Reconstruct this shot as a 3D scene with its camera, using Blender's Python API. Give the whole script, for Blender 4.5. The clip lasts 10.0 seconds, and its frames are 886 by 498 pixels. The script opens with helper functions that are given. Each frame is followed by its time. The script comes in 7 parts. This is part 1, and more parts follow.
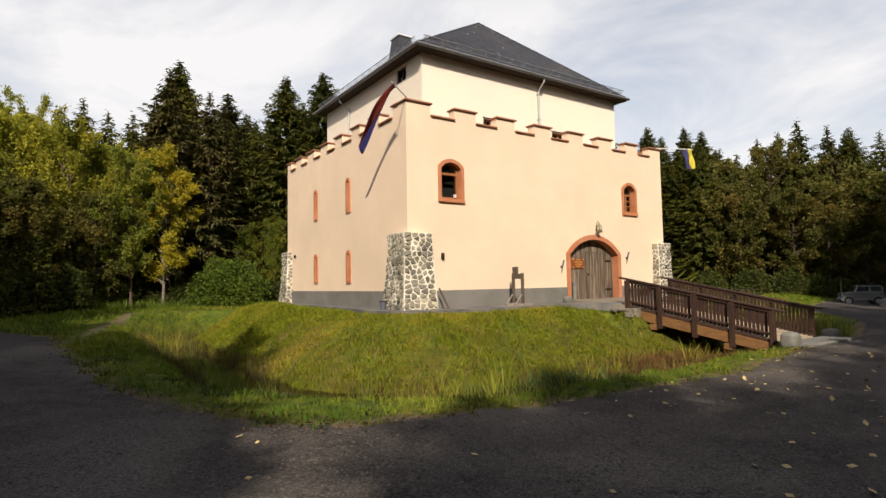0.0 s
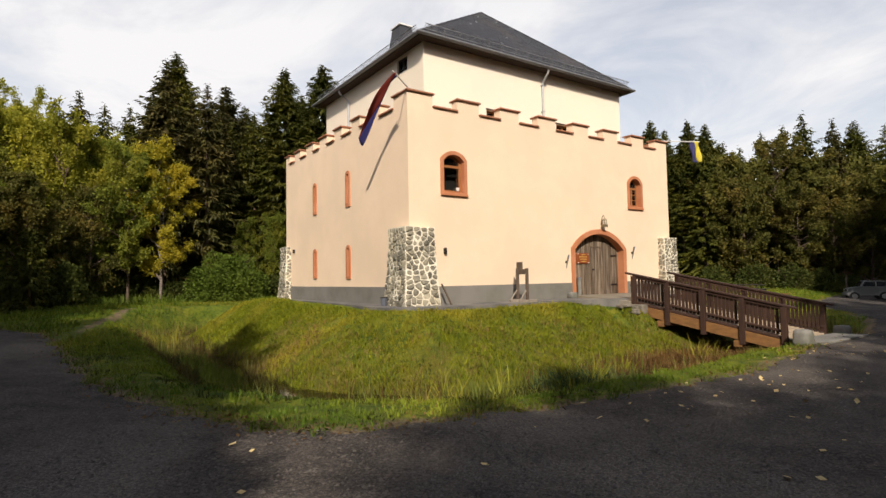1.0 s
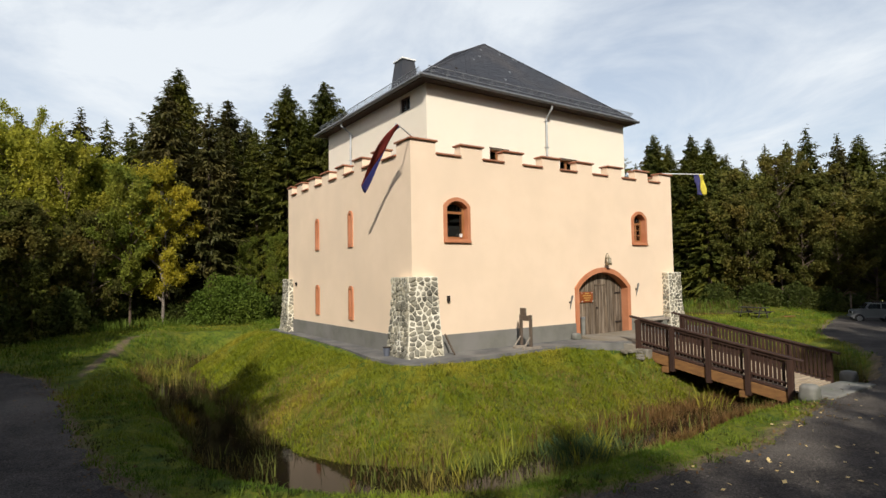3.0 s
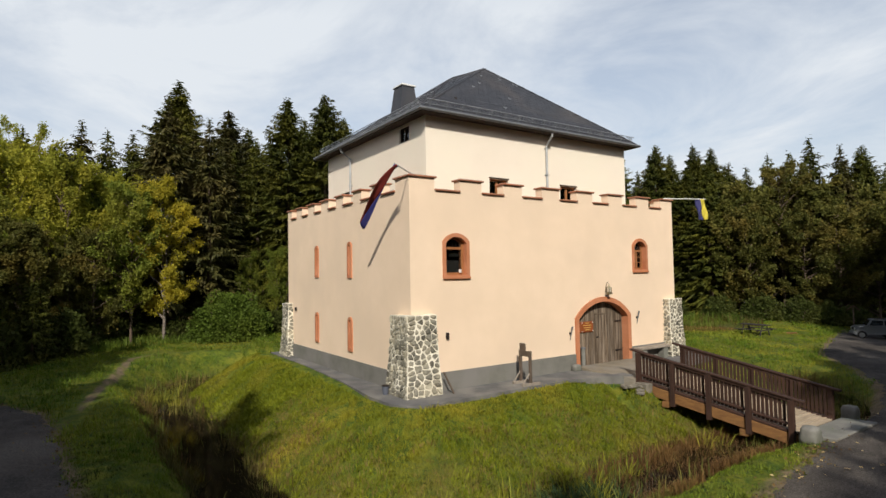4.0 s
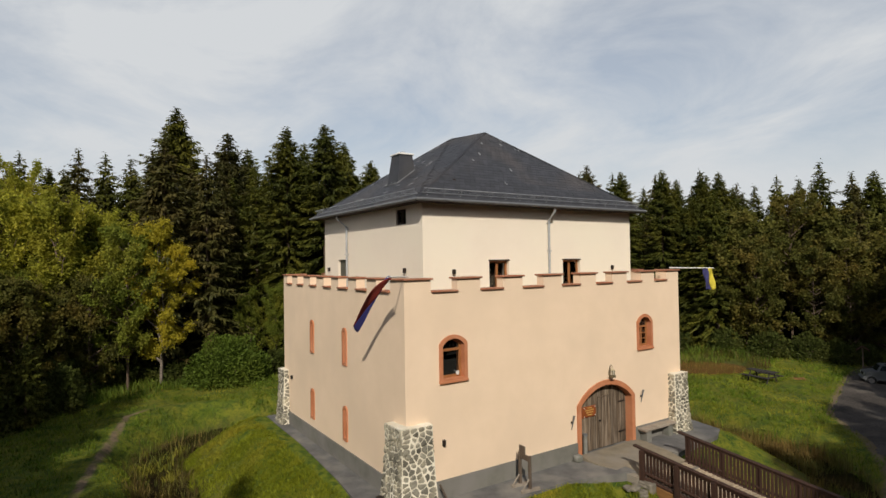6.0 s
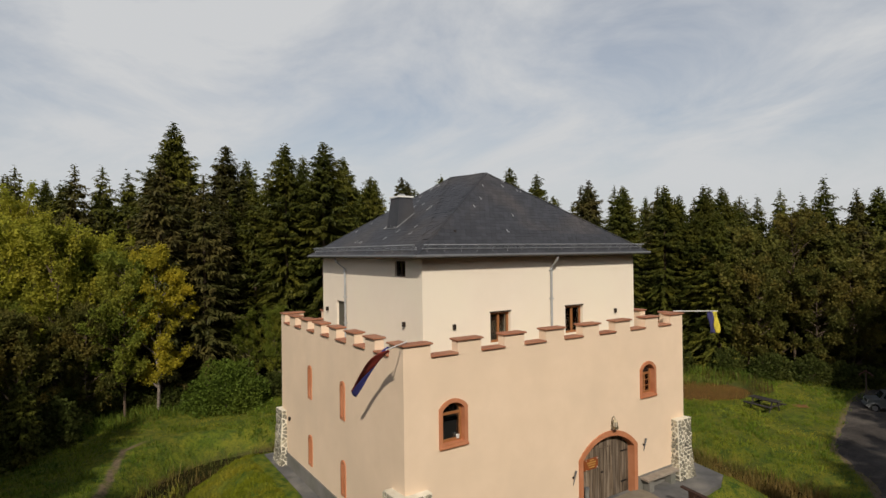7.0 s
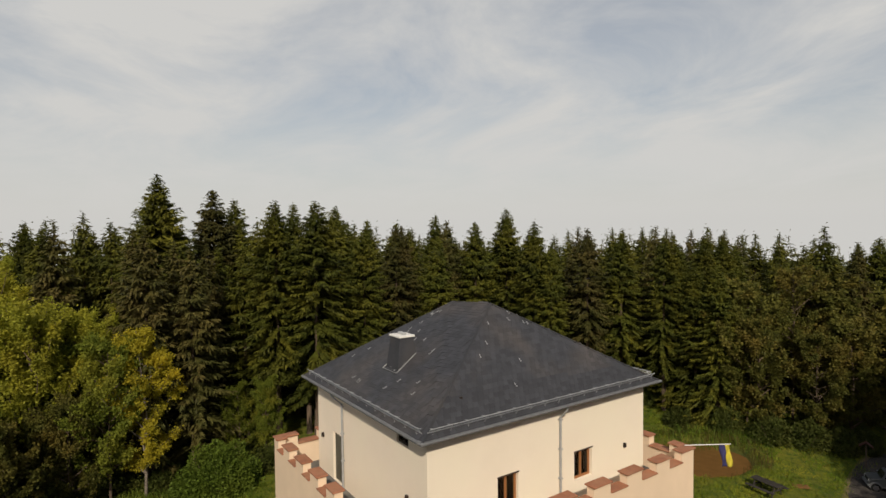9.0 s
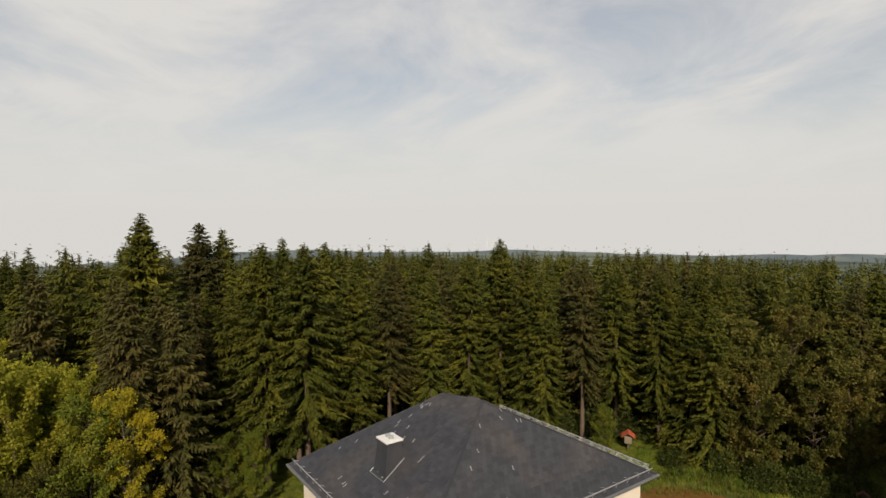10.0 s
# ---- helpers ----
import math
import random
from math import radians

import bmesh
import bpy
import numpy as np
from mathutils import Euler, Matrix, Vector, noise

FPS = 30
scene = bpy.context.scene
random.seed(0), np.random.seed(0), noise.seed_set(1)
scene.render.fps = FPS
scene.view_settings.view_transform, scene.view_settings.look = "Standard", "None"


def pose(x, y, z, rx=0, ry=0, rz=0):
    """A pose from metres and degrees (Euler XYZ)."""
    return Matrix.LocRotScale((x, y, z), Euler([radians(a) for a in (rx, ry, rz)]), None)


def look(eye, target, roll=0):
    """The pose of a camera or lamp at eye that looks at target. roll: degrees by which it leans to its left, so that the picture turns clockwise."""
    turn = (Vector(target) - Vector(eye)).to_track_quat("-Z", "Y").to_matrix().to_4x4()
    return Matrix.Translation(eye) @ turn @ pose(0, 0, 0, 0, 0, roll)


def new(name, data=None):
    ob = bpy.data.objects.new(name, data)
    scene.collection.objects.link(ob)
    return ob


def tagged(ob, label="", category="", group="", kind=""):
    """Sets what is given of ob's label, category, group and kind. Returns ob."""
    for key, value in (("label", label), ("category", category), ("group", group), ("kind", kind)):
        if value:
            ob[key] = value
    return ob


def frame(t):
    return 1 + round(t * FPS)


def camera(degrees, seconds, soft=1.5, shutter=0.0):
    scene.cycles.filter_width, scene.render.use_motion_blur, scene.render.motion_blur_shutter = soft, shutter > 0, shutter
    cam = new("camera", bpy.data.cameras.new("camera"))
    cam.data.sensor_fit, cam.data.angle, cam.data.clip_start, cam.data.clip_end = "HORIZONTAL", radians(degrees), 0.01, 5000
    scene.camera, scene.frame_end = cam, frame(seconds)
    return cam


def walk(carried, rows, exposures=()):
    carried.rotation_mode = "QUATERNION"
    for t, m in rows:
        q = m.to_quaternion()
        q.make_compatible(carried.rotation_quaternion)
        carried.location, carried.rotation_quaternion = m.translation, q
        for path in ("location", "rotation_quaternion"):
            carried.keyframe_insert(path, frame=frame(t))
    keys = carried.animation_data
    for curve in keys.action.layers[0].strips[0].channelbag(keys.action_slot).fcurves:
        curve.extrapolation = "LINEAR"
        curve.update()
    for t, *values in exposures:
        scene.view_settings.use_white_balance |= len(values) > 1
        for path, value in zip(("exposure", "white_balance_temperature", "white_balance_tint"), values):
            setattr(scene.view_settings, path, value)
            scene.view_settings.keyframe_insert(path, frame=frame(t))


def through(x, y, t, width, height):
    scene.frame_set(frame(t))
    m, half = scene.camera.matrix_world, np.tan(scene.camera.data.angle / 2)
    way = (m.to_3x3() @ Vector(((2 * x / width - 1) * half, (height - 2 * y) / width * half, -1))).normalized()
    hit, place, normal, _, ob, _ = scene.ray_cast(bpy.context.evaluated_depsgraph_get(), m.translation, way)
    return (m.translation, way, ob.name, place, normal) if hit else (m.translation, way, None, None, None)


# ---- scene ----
cam = camera(77.2, 10.0)
PATH = [
    (0, (-8.253, -13.868, 0.74), (-7.125, -12.221, 0.866), -1.0),
    (0.5, (-8.16, -13.625, 0.739), (-7.029, -11.98, 0.855), -1.1),
    (1, (-8.074, -13.46, 0.777), (-6.945, -11.813, 0.883), -1.0),
    (1.5, (-8.056, -13.352, 1.069), (-6.929, -11.703, 1.167), -1.0),
    (2, (-8.075, -13.365, 1.462), (-6.949, -11.715, 1.558), -1.1),
    (2.5, (-8.071, -13.388, 1.803), (-6.945, -11.737, 1.9), -1.0),
    (4, (-7.957, -13.476, 3.407), (-6.84, -11.819, 3.495), -1.0),
    (4.5, (-7.863, -13.422, 4.014), (-6.749, -11.762, 4.089), -0.9),
    (5, (-7.795, -13.41, 4.886), (-6.683, -11.748, 4.95), -0.9),
    (5.5, (-7.631, -13.301, 5.793), (-6.525, -11.635, 5.847), -0.9),
    (7, (-7.208, -12.882, 8.716), (-6.105, -11.214, 8.726), -0.7),
    (7.5, (-7.224, -12.607, 9.823), (-6.12, -10.94, 9.816), -0.7),
    (8, (-7.266, -12.281, 11.25), (-6.148, -10.623, 11.227), -0.6),
    (8.5, (-7.078, -11.929, 12.748), (-5.946, -10.281, 12.709), -0.6),
    (9, (-6.867, -11.605, 14.386), (-5.733, -9.959, 14.323), -0.6),
    (9.5, (-6.549, -11.25, 16.102), (-5.41, -9.609, 16.019), -0.5),
    (10, (-6.054, -10.82, 18.093), (-4.907, -9.186, 17.986), -0.6),
]
SKY_STRENGTH, SUN_STRENGTH, CLOUD = 0.11, 4.1, (6.6, 6.9, 7.2, 1)
EXPOSURES = [(0.0, 0.34, 7000, 14), (1.0, 0.34, 6950, 14), (2.5, 0.30, 6400, 9), (4.5, 0.06, 6420, 10), (5.5, -0.07, 6600, 10), (7.0, -0.28, 6750, 11), (7.5, -0.31, 7000, 12), (8.5, -0.29, 6900, 11), (9.0, -0.28, 7150, 11), (10.0, -0.1, 7250, 12)]
walk(cam, [(t, look(eye, target, roll)) for t, eye, target, roll in PATH], EXPOSURES)

# ---- world and sun ----
SUN = Vector((-0.46, -0.71, 0.60)).normalized()
world = bpy.data.worlds.new("sky")
scene.world = world
world.use_nodes = True
wn, wl = world.node_tree.nodes, world.node_tree.links
wn.clear()


def wnode(kind, operation=""):
    n = wn.new(kind)
    if operation:
        n.operation = operation
    return n


w_out = wnode("ShaderNodeOutputWorld")
w_bg = wnode("ShaderNodeBackground")
w_sky = wnode("ShaderNodeTexSky")
w_sky.sky_type, w_sky.sun_disc = "NISHITA", False
w_sky.sun_elevation = math.asin(SUN.z)
w_sky.sun_rotation = math.atan2(SUN.x, SUN.y)
w_sky.air_density, w_sky.dust_density, w_sky.ozone_density = 1.0, 2.0, 1.0
w_co = wnode("ShaderNodeTexCoord")
w_sep = wnode("ShaderNodeSeparateXYZ")
w_max = wnode("ShaderNodeMath", operation="MAXIMUM")
w_max.inputs[1].default_value = 0.015
w_com = wnode("ShaderNodeCombineXYZ")
wl.new(w_co.outputs["Generated"], w_sep.inputs[0])
wl.new(w_sep.outputs["Z"], w_max.inputs[0])
wl.new(w_sep.outputs["X"], w_com.inputs["X"])
wl.new(w_sep.outputs["Y"], w_com.inputs["Y"])
wl.new(w_max.outputs[0], w_com.inputs["Z"])
wl.new(w_com.outputs[0], w_sky.inputs[0])
# thin cloud: the view is flattened onto a high sheet, so that streaks crowd towards the horizon
w_add = wnode("ShaderNodeMath", operation="ADD")
w_add.inputs[1].default_value = 0.22
wl.new(w_max.outputs[0], w_add.inputs[0])
w_div = wnode("ShaderNodeVectorMath", operation="DIVIDE")
w_com2 = wnode("ShaderNodeCombineXYZ")
for a in "XYZ":
    wl.new(w_add.outputs[0], w_com2.inputs[a])
wl.new(w_com.outputs[0], w_div.inputs[0])
wl.new(w_com2.outputs[0], w_div.inputs[1])
w_map = wnode("ShaderNodeMapping")
w_map.inputs["Rotation"].default_value = (0, 0, radians(28))
w_map.inputs["Scale"].default_value = (1.0, 0.75, 1.0)
wl.new(w_div.outputs[0], w_map.inputs[0])
w_noise = wnode("ShaderNodeTexNoise")
w_noise.inputs["Scale"].default_value = 1.5
w_noise.inputs["Detail"].default_value = 7
w_noise.inputs["Roughness"].default_value = 0.6
w_noise.inputs["Distortion"].default_value = 0.5
wl.new(w_map.outputs[0], w_noise.inputs["Vector"])
w_ramp = wnode("ShaderNodeMapRange")
w_ramp.inputs["From Min"].default_value = 0.36
w_ramp.inputs["From Max"].default_value = 0.62
w_ramp.inputs["To Min"].default_value = 0.45
w_ramp.inputs["To Max"].default_value = 0.97
wl.new(w_noise.outputs["Fac"], w_ramp.inputs["Value"])
w_mix = wnode("ShaderNodeMix")
w_mix.data_type = "RGBA"
w_mix.inputs["B"].default_value = CLOUD
w_fade = wnode("ShaderNodeMapRange")
w_fade.inputs["From Min"].default_value, w_fade.inputs["From Max"].default_value = 0.03, 0.22
wl.new(w_sep.outputs["Z"], w_fade.inputs["Value"])
w_soft = wnode("ShaderNodeMix")
w_soft.inputs["A"].default_value = 0.93
wl.new(w_fade.outputs[0], w_soft.inputs["Factor"])
wl.new(w_ramp.outputs[0], w_soft.inputs["B"])
# overhead one looks straight through the thin sheet, so it veils less blue there
w_thin = wnode("ShaderNodeMapRange")
w_thin.inputs["From Min"].default_value, w_thin.inputs["From Max"].default_value = 0.42, 0.80
w_thin.inputs["To Min"].default_value, w_thin.inputs["To Max"].default_value = 1.0, 0.15
wl.new(w_sep.outputs["Z"], w_thin.inputs["Value"])
w_veil = wnode("ShaderNodeMath", operation="MULTIPLY")
wl.new(w_soft.outputs[0], w_veil.inputs[0])
wl.new(w_thin.outputs[0], w_veil.inputs[1])
wl.new(w_veil.outputs[0], w_mix.inputs["Factor"])
wl.new(w_sky.outputs[0], w_mix.inputs["A"])
wl.new(w_mix.outputs["Result"], w_bg.inputs["Color"])
w_bg.inputs["Strength"].default_value = SKY_STRENGTH
wl.new(w_bg.outputs[0], w_out.inputs[0])

sun = new("sun", bpy.data.lights.new("sun", "SUN"))
sun.data.energy, sun.data.angle, sun.data.color = SUN_STRENGTH, radians(0.8), (1.0, 0.93, 0.82)
sun.matrix_world = look(SUN * 100, (0, 0, 0))


# ---- materials ----
def material(name, base, rough=0.8, metal=0.0, second=None, scale=3.0, fine=40.0, bump=0.2, fine_amount=0.25,
             stretch=(1, 1, 1), vary=0.0, spec=0.3, third=None, third_scale=0.6, bump_dist=0.02, detail=6):
    """Two scales of noise between base and second, a broad third tone, and relief; vary shifts each object or island."""
    m = bpy.data.materials.new(name)
    m.use_nodes = True
    nt = m.node_tree
    n, l = nt.nodes, nt.links
    b = n["Principled BSDF"]
    b.inputs["Roughness"].default_value = rough
    b.inputs["Metallic"].default_value = metal
    b.inputs["Specular IOR Level"].default_value = spec
    second = second or tuple(c * 0.75 for c in base)
    co = n.new("ShaderNodeTexCoord")
    mp = n.new("ShaderNodeMapping")
    mp.inputs["Scale"].default_value = stretch
    l.new(co.outputs["Object"], mp.inputs[0])
    broad = n.new("ShaderNodeTexNoise")
    broad.inputs["Scale"].default_value = scale
    broad.inputs["Detail"].default_value = detail
    broad.inputs["Roughness"].default_value = 0.6
    l.new(mp.outputs[0], broad.inputs["Vector"])
    small = n.new("ShaderNodeTexNoise")
    small.inputs["Scale"].default_value = fine
    small.inputs["Detail"].default_value = 4
    l.new(mp.outputs[0], small.inputs["Vector"])
    add = n.new("ShaderNodeMath")
    add.operation = "MULTIPLY_ADD"
    add.inputs[1].default_value = fine_amount
    l.new(small.outputs["Fac"], add.inputs[0])
    l.new(broad.outputs["Fac"], add.inputs[2])
    ramp = n.new("ShaderNodeMapRange")
    ramp.inputs["From Min"].default_value = 0.32 + fine_amount / 2
    ramp.inputs["From Max"].default_value = 0.68 + fine_amount / 2
    l.new(add.outputs[0], ramp.inputs["Value"])
    mix = n.new("ShaderNodeMix")
    mix.data_type = "RGBA"
    mix.inputs["A"].default_value = (*base, 1)
    mix.inputs["B"].default_value = (*second, 1)
    l.new(ramp.outputs[0], mix.inputs["Factor"])
    colour = mix.outputs["Result"]
    if third:
        wide = n.new("ShaderNodeTexNoise")
        wide.inputs["Scale"].default_value = third_scale
        wide.inputs["Detail"].default_value = 3
        l.new(mp.outputs[0], wide.inputs["Vector"])
        r3 = n.new("ShaderNodeMapRange")
        r3.inputs["From Min"].default_value = 0.45
        r3.inputs["From Max"].default_value = 0.68
        l.new(wide.outputs["Fac"], r3.inputs["Value"])
        mix3 = n.new("ShaderNodeMix")
        mix3.data_type = "RGBA"
        l.new(r3.outputs[0], mix3.inputs["Factor"])
        l.new(colour, mix3.inputs["A"])
        mix3.inputs["B"].default_value = (*third, 1)
        colour = mix3.outputs["Result"]
    if vary:
        info = n.new("ShaderNodeObjectInfo")
        geo = n.new("ShaderNodeNewGeometry")
        s = n.new("ShaderNodeMath")
        s.operation = "ADD"
        l.new(info.outputs["Random"], s.inputs[0])
        l.new(geo.outputs["Random Per Island"], s.inputs[1])
        r = n.new("ShaderNodeMapRange")
        r.inputs["From Max"].default_value = 2.0
        r.inputs["To Min"].default_value = 1 - vary
        r.inputs["To Max"].default_value = 1 + vary
        l.new(s.outputs[0], r.inputs["Value"])
        hsv = n.new("ShaderNodeHueSaturation")
        l.new(r.outputs[0], hsv.inputs["Value"])
        l.new(colour, hsv.inputs["Color"])
        colour = hsv.outputs["Color"]
    l.new(colour, b.inputs["Base Color"])
    if bump:
        bp = n.new("ShaderNodeBump")
        bp.inputs["Strength"].default_value = bump
        bp.inputs["Distance"].default_value = bump_dist
        l.new(add.outputs[0], bp.inputs["Height"])
        l.new(bp.outputs[0], b.inputs["Normal"])
    return m


def foliage(name, a, b_, c, scale=0.5, through=0.38):
    """Leaves: the tone shifts from leaf to leaf, clump to clump and tree to tree, and some light comes through."""
    m = material(name, a, 0.55, second=b_, scale=scale, fine=3.0, fine_amount=0.5, bump=0, third=c, third_scale=0.35, vary=0.35, spec=0.1)
    nt = m.node_tree
    n, l = nt.nodes, nt.links
    b = n["Principled BSDF"]
    tr = n.new("ShaderNodeBsdfTranslucent")
    l.new(b.inputs["Base Color"].links[0].from_socket, tr.inputs["Color"])
    mx = n.new("ShaderNodeMixShader")
    mx.inputs[0].default_value = through
    l.new(b.outputs[0], mx.inputs[1])
    l.new(tr.outputs[0], mx.inputs[2])
    l.new(mx.outputs[0], n["Material Output"].inputs[0])
    return m


M_PEACH = material("peach_render", (0.80, 0.627, 0.465), 0.9, second=(0.755, 0.59, 0.43), scale=1.1, fine=55, fine_amount=0.2, bump=0.25, bump_dist=0.006, third=(0.725, 0.57, 0.42), third_scale=0.45, spec=0.15)
M_CREAM = material("cream_render", (0.80, 0.715, 0.60), 0.9, second=(0.77, 0.685, 0.57), scale=1.0, fine=55, fine_amount=0.2, bump=0.25, bump_dist=0.006, third=(0.79, 0.72, 0.59), third_scale=0.4, spec=0.15)
M_PLINTH = material("grey_plinth", (0.185, 0.18, 0.155), 0.9, second=(0.14, 0.135, 0.118), scale=2.0, fine=60, third=(0.2, 0.19, 0.175), third_scale=0.8)
M_PAVE = material("grey_paving", (0.14, 0.137, 0.134), 0.9, second=(0.092, 0.09, 0.087), scale=2.2, fine=80, bump=0.3, third=(0.2, 0.19, 0.17), third_scale=0.9)
M_RED = material("red_sandstone", (0.47, 0.185, 0.085), 0.85, second=(0.40, 0.15, 0.07), scale=3, fine=60, third=(0.51, 0.22, 0.115), third_scale=1.2)
M_CAP = material("clay_coping", (0.37, 0.155, 0.085), 0.85, second=(0.26, 0.115, 0.07), scale=4, fine=50, third=(0.34, 0.17, 0.10), third_scale=1.5, vary=0.15)
M_SLATE = material("slate", (0.046, 0.048, 0.056), 0.6, second=(0.034, 0.036, 0.042), scale=2.2, fine=30, bump=0.3, vary=0.38, third=(0.062, 0.057, 0.057), third_scale=0.5, spec=0.3)
M_ZINC = material("zinc", (0.46, 0.47, 0.48), 0.5, 0.35, second=(0.34, 0.35, 0.36), scale=5, fine=40, bump=0.1)
M_ZINC_DARK = material("weathered_zinc_gutter", (0.22, 0.225, 0.23), 0.5, 0.4, second=(0.16, 0.165, 0.17), scale=5, fine=40, bump=0.1)
M_SOFFIT = material("brown_soffit_boards", (0.050, 0.031, 0.020), 0.75, second=(0.035, 0.022, 0.015), scale=4, fine=30)
M_WOODRED = material("dark_red_brown_stain", (0.050, 0.024, 0.015), 0.7, second=(0.028, 0.014, 0.010), scale=2, fine=25, stretch=(6, 6, 1), vary=0.25, bump=0.3)
M_BEAM = material("brown_timber_beam", (0.23, 0.115, 0.038), 0.75, second=(0.14, 0.068, 0.026), scale=2, fine=20, stretch=(6, 1, 6), bump=0.3)
M_GATE = material("weathered_grey_boards", (0.20, 0.145, 0.095), 0.85, second=(0.055, 0.04, 0.03), scale=1.8, fine=14, stretch=(9, 9, 0.6), vary=0.5, bump=0.5, third=(0.30, 0.24, 0.18), third_scale=1.5)
M_WOODGREY = material("silvered_wood", (0.30, 0.26, 0.21), 0.85, second=(0.19, 0.16, 0.13), scale=3, fine=25, stretch=(1, 1, 1), vary=0.2, bump=0.4)
M_DECK = material("pale_deck_planks", (0.42, 0.34, 0.245), 0.85, second=(0.30, 0.24, 0.17), scale=2, fine=20, stretch=(1, 8, 8), vary=0.2, bump=0.4)
M_WINWOOD = material("orange_brown_window_wood", (0.33, 0.14, 0.05), 0.55, second=(0.25, 0.10, 0.038), scale=3, fine=25, stretch=(5, 5, 1))
M_IRON = material("black_iron", (0.03, 0.028, 0.026), 0.6, 0.6, second=(0.05, 0.035, 0.028), scale=8, fine=50)
# near-black colour that stands in for the lack of light indoors
M_DARK = material("unlit_interior_black", (0.02, 0.018, 0.016), 0.9, second=(0.03, 0.026, 0.022), bump=0)
M_MORTAR = material("pale_mortar", (0.80, 0.75, 0.63), 0.95, second=(0.70, 0.65, 0.53), scale=5, fine=60, bump=0.5, bump_dist=0.02, third=(0.60, 0.55, 0.43), third_scale=1.5)
M_STONE = material("field_stone", (0.24, 0.225, 0.175), 0.85, second=(0.10, 0.097, 0.08), scale=5, fine=40, bump=0.6, vary=0.8, third=(0.32, 0.29, 0.215), third_scale=2.5)
M_CONCRETE = material("weathered_concrete", (0.225, 0.22, 0.195), 0.9, second=(0.155, 0.15, 0.135), scale=3, fine=50, bump=0.4, third=(0.15, 0.155, 0.125), third_scale=1.6)
def gravel(name):
    """Crushed stone: every pebble has a tone of its own, over broad paler and darker stretches."""
    m = material(name, (0.075, 0.064, 0.055), 0.95, second=(0.032, 0.0275, 0.024), scale=2.2, fine=22, fine_amount=1.2, bump=0.8, bump_dist=0.03, third=(0.11, 0.095, 0.08), third_scale=0.35, detail=10)
    n, l = m.node_tree.nodes, m.node_tree.links
    b = n["Principled BSDF"]
    base = b.inputs["Base Color"].links[0].from_socket
    co = n.new("ShaderNodeTexCoord")
    for scale, low, high in ((55, 0.55, 1.5), (120, 0.65, 1.35)):
        vo = n.new("ShaderNodeTexVoronoi")
        vo.inputs["Scale"].default_value = scale
        l.new(co.outputs["Object"], vo.inputs["Vector"])
        sp = n.new("ShaderNodeSeparateColor")
        l.new(vo.outputs["Color"], sp.inputs[0])
        r = n.new("ShaderNodeMapRange")
        r.inputs["To Min"].default_value, r.inputs["To Max"].default_value = low, high
        l.new(sp.outputs["Red"], r.inputs["Value"])
        h = n.new("ShaderNodeHueSaturation")
        l.new(r.outputs[0], h.inputs["Value"])
        l.new(base, h.inputs["Color"])
        base = h.outputs["Color"]
    l.new(base, b.inputs["Base Color"])
    return m


M_GRAVEL = gravel("dark_gravel_road")
M_BARK = material("grey_brown_bark", (0.14, 0.10, 0.07), 0.95, second=(0.08, 0.058, 0.042), scale=4, fine=25, stretch=(2, 2, 0.4), bump=0.6)
M_BIRCH = material("pale_birch_bark", (0.24, 0.20, 0.165), 0.8, second=(0.10, 0.085, 0.07), scale=3, fine=12, stretch=(1, 1, 3))
M_SPRUCE = foliage("spruce_needles", (0.082, 0.090, 0.015), (0.037, 0.046, 0.010), (0.126, 0.117, 0.017), through=0.12)
M_SPRUCE_B = foliage("brownish_spruce_needles", (0.082, 0.077, 0.022), (0.045, 0.05, 0.015), (0.105, 0.08, 0.026), through=0.12)
M_LEAF = foliage("green_leaves", (0.18, 0.21, 0.031), (0.11, 0.14, 0.022), (0.25, 0.235, 0.033), through=0.45)
M_LEAF_Y = foliage("yellowing_leaves", (0.46, 0.39, 0.036), (0.32, 0.29, 0.033), (0.52, 0.41, 0.036), through=0.48)
M_LEAF_O = foliage("olive_leaves", (0.35, 0.355, 0.042), (0.22, 0.24, 0.033), (0.42, 0.37, 0.044), through=0.48)
M_LEAF_D = foliage("dark_green_leaves", (0.135, 0.130, 0.028), (0.07, 0.08, 0.020), (0.20, 0.15, 0.036), through=0.42)
# leaf colour darkened to paint in the shade at the foot of the wood
M_UNDER = foliage("undergrowth_leaves_shade_painted", (0.07, 0.088, 0.02), (0.042, 0.055, 0.015), (0.10, 0.105, 0.024))
M_BUSH = foliage("bush_leaves", (0.13, 0.19, 0.027), (0.08, 0.125, 0.022), (0.16, 0.21, 0.03))
M_BLADE = foliage("grass_blades", (0.215, 0.235, 0.016), (0.075, 0.11, 0.010), (0.33, 0.29, 0.032), scale=0.35, through=0.25)
M_REED = foliage("reeds", (0.15, 0.17, 0.035), (0.10, 0.13, 0.028), (0.24, 0.16, 0.05), scale=0.4, through=0.25)
M_REED_B = foliage("brown_sedge", (0.13, 0.075, 0.03), (0.08, 0.05, 0.02), (0.12, 0.095, 0.026), scale=0.5, through=0.2)
M_WHITE = material("white_paint", (0.75, 0.74, 0.70), 0.5, second=(0.66, 0.65, 0.62), bump=0.05)
M_FALLEN = material("fallen_yellow_leaves", (0.66, 0.53, 0.26), 0.8, second=(0.48, 0.33, 0.12), scale=4, fine=20, vary=0.4, bump=0)


def plain(name, colour, rough=0.5, metal=0.0, spec=0.5):
    return material(name, colour, rough, metal, second=tuple(c * 0.88 for c in colour), scale=6, fine=50, bump=0.05, spec=spec)


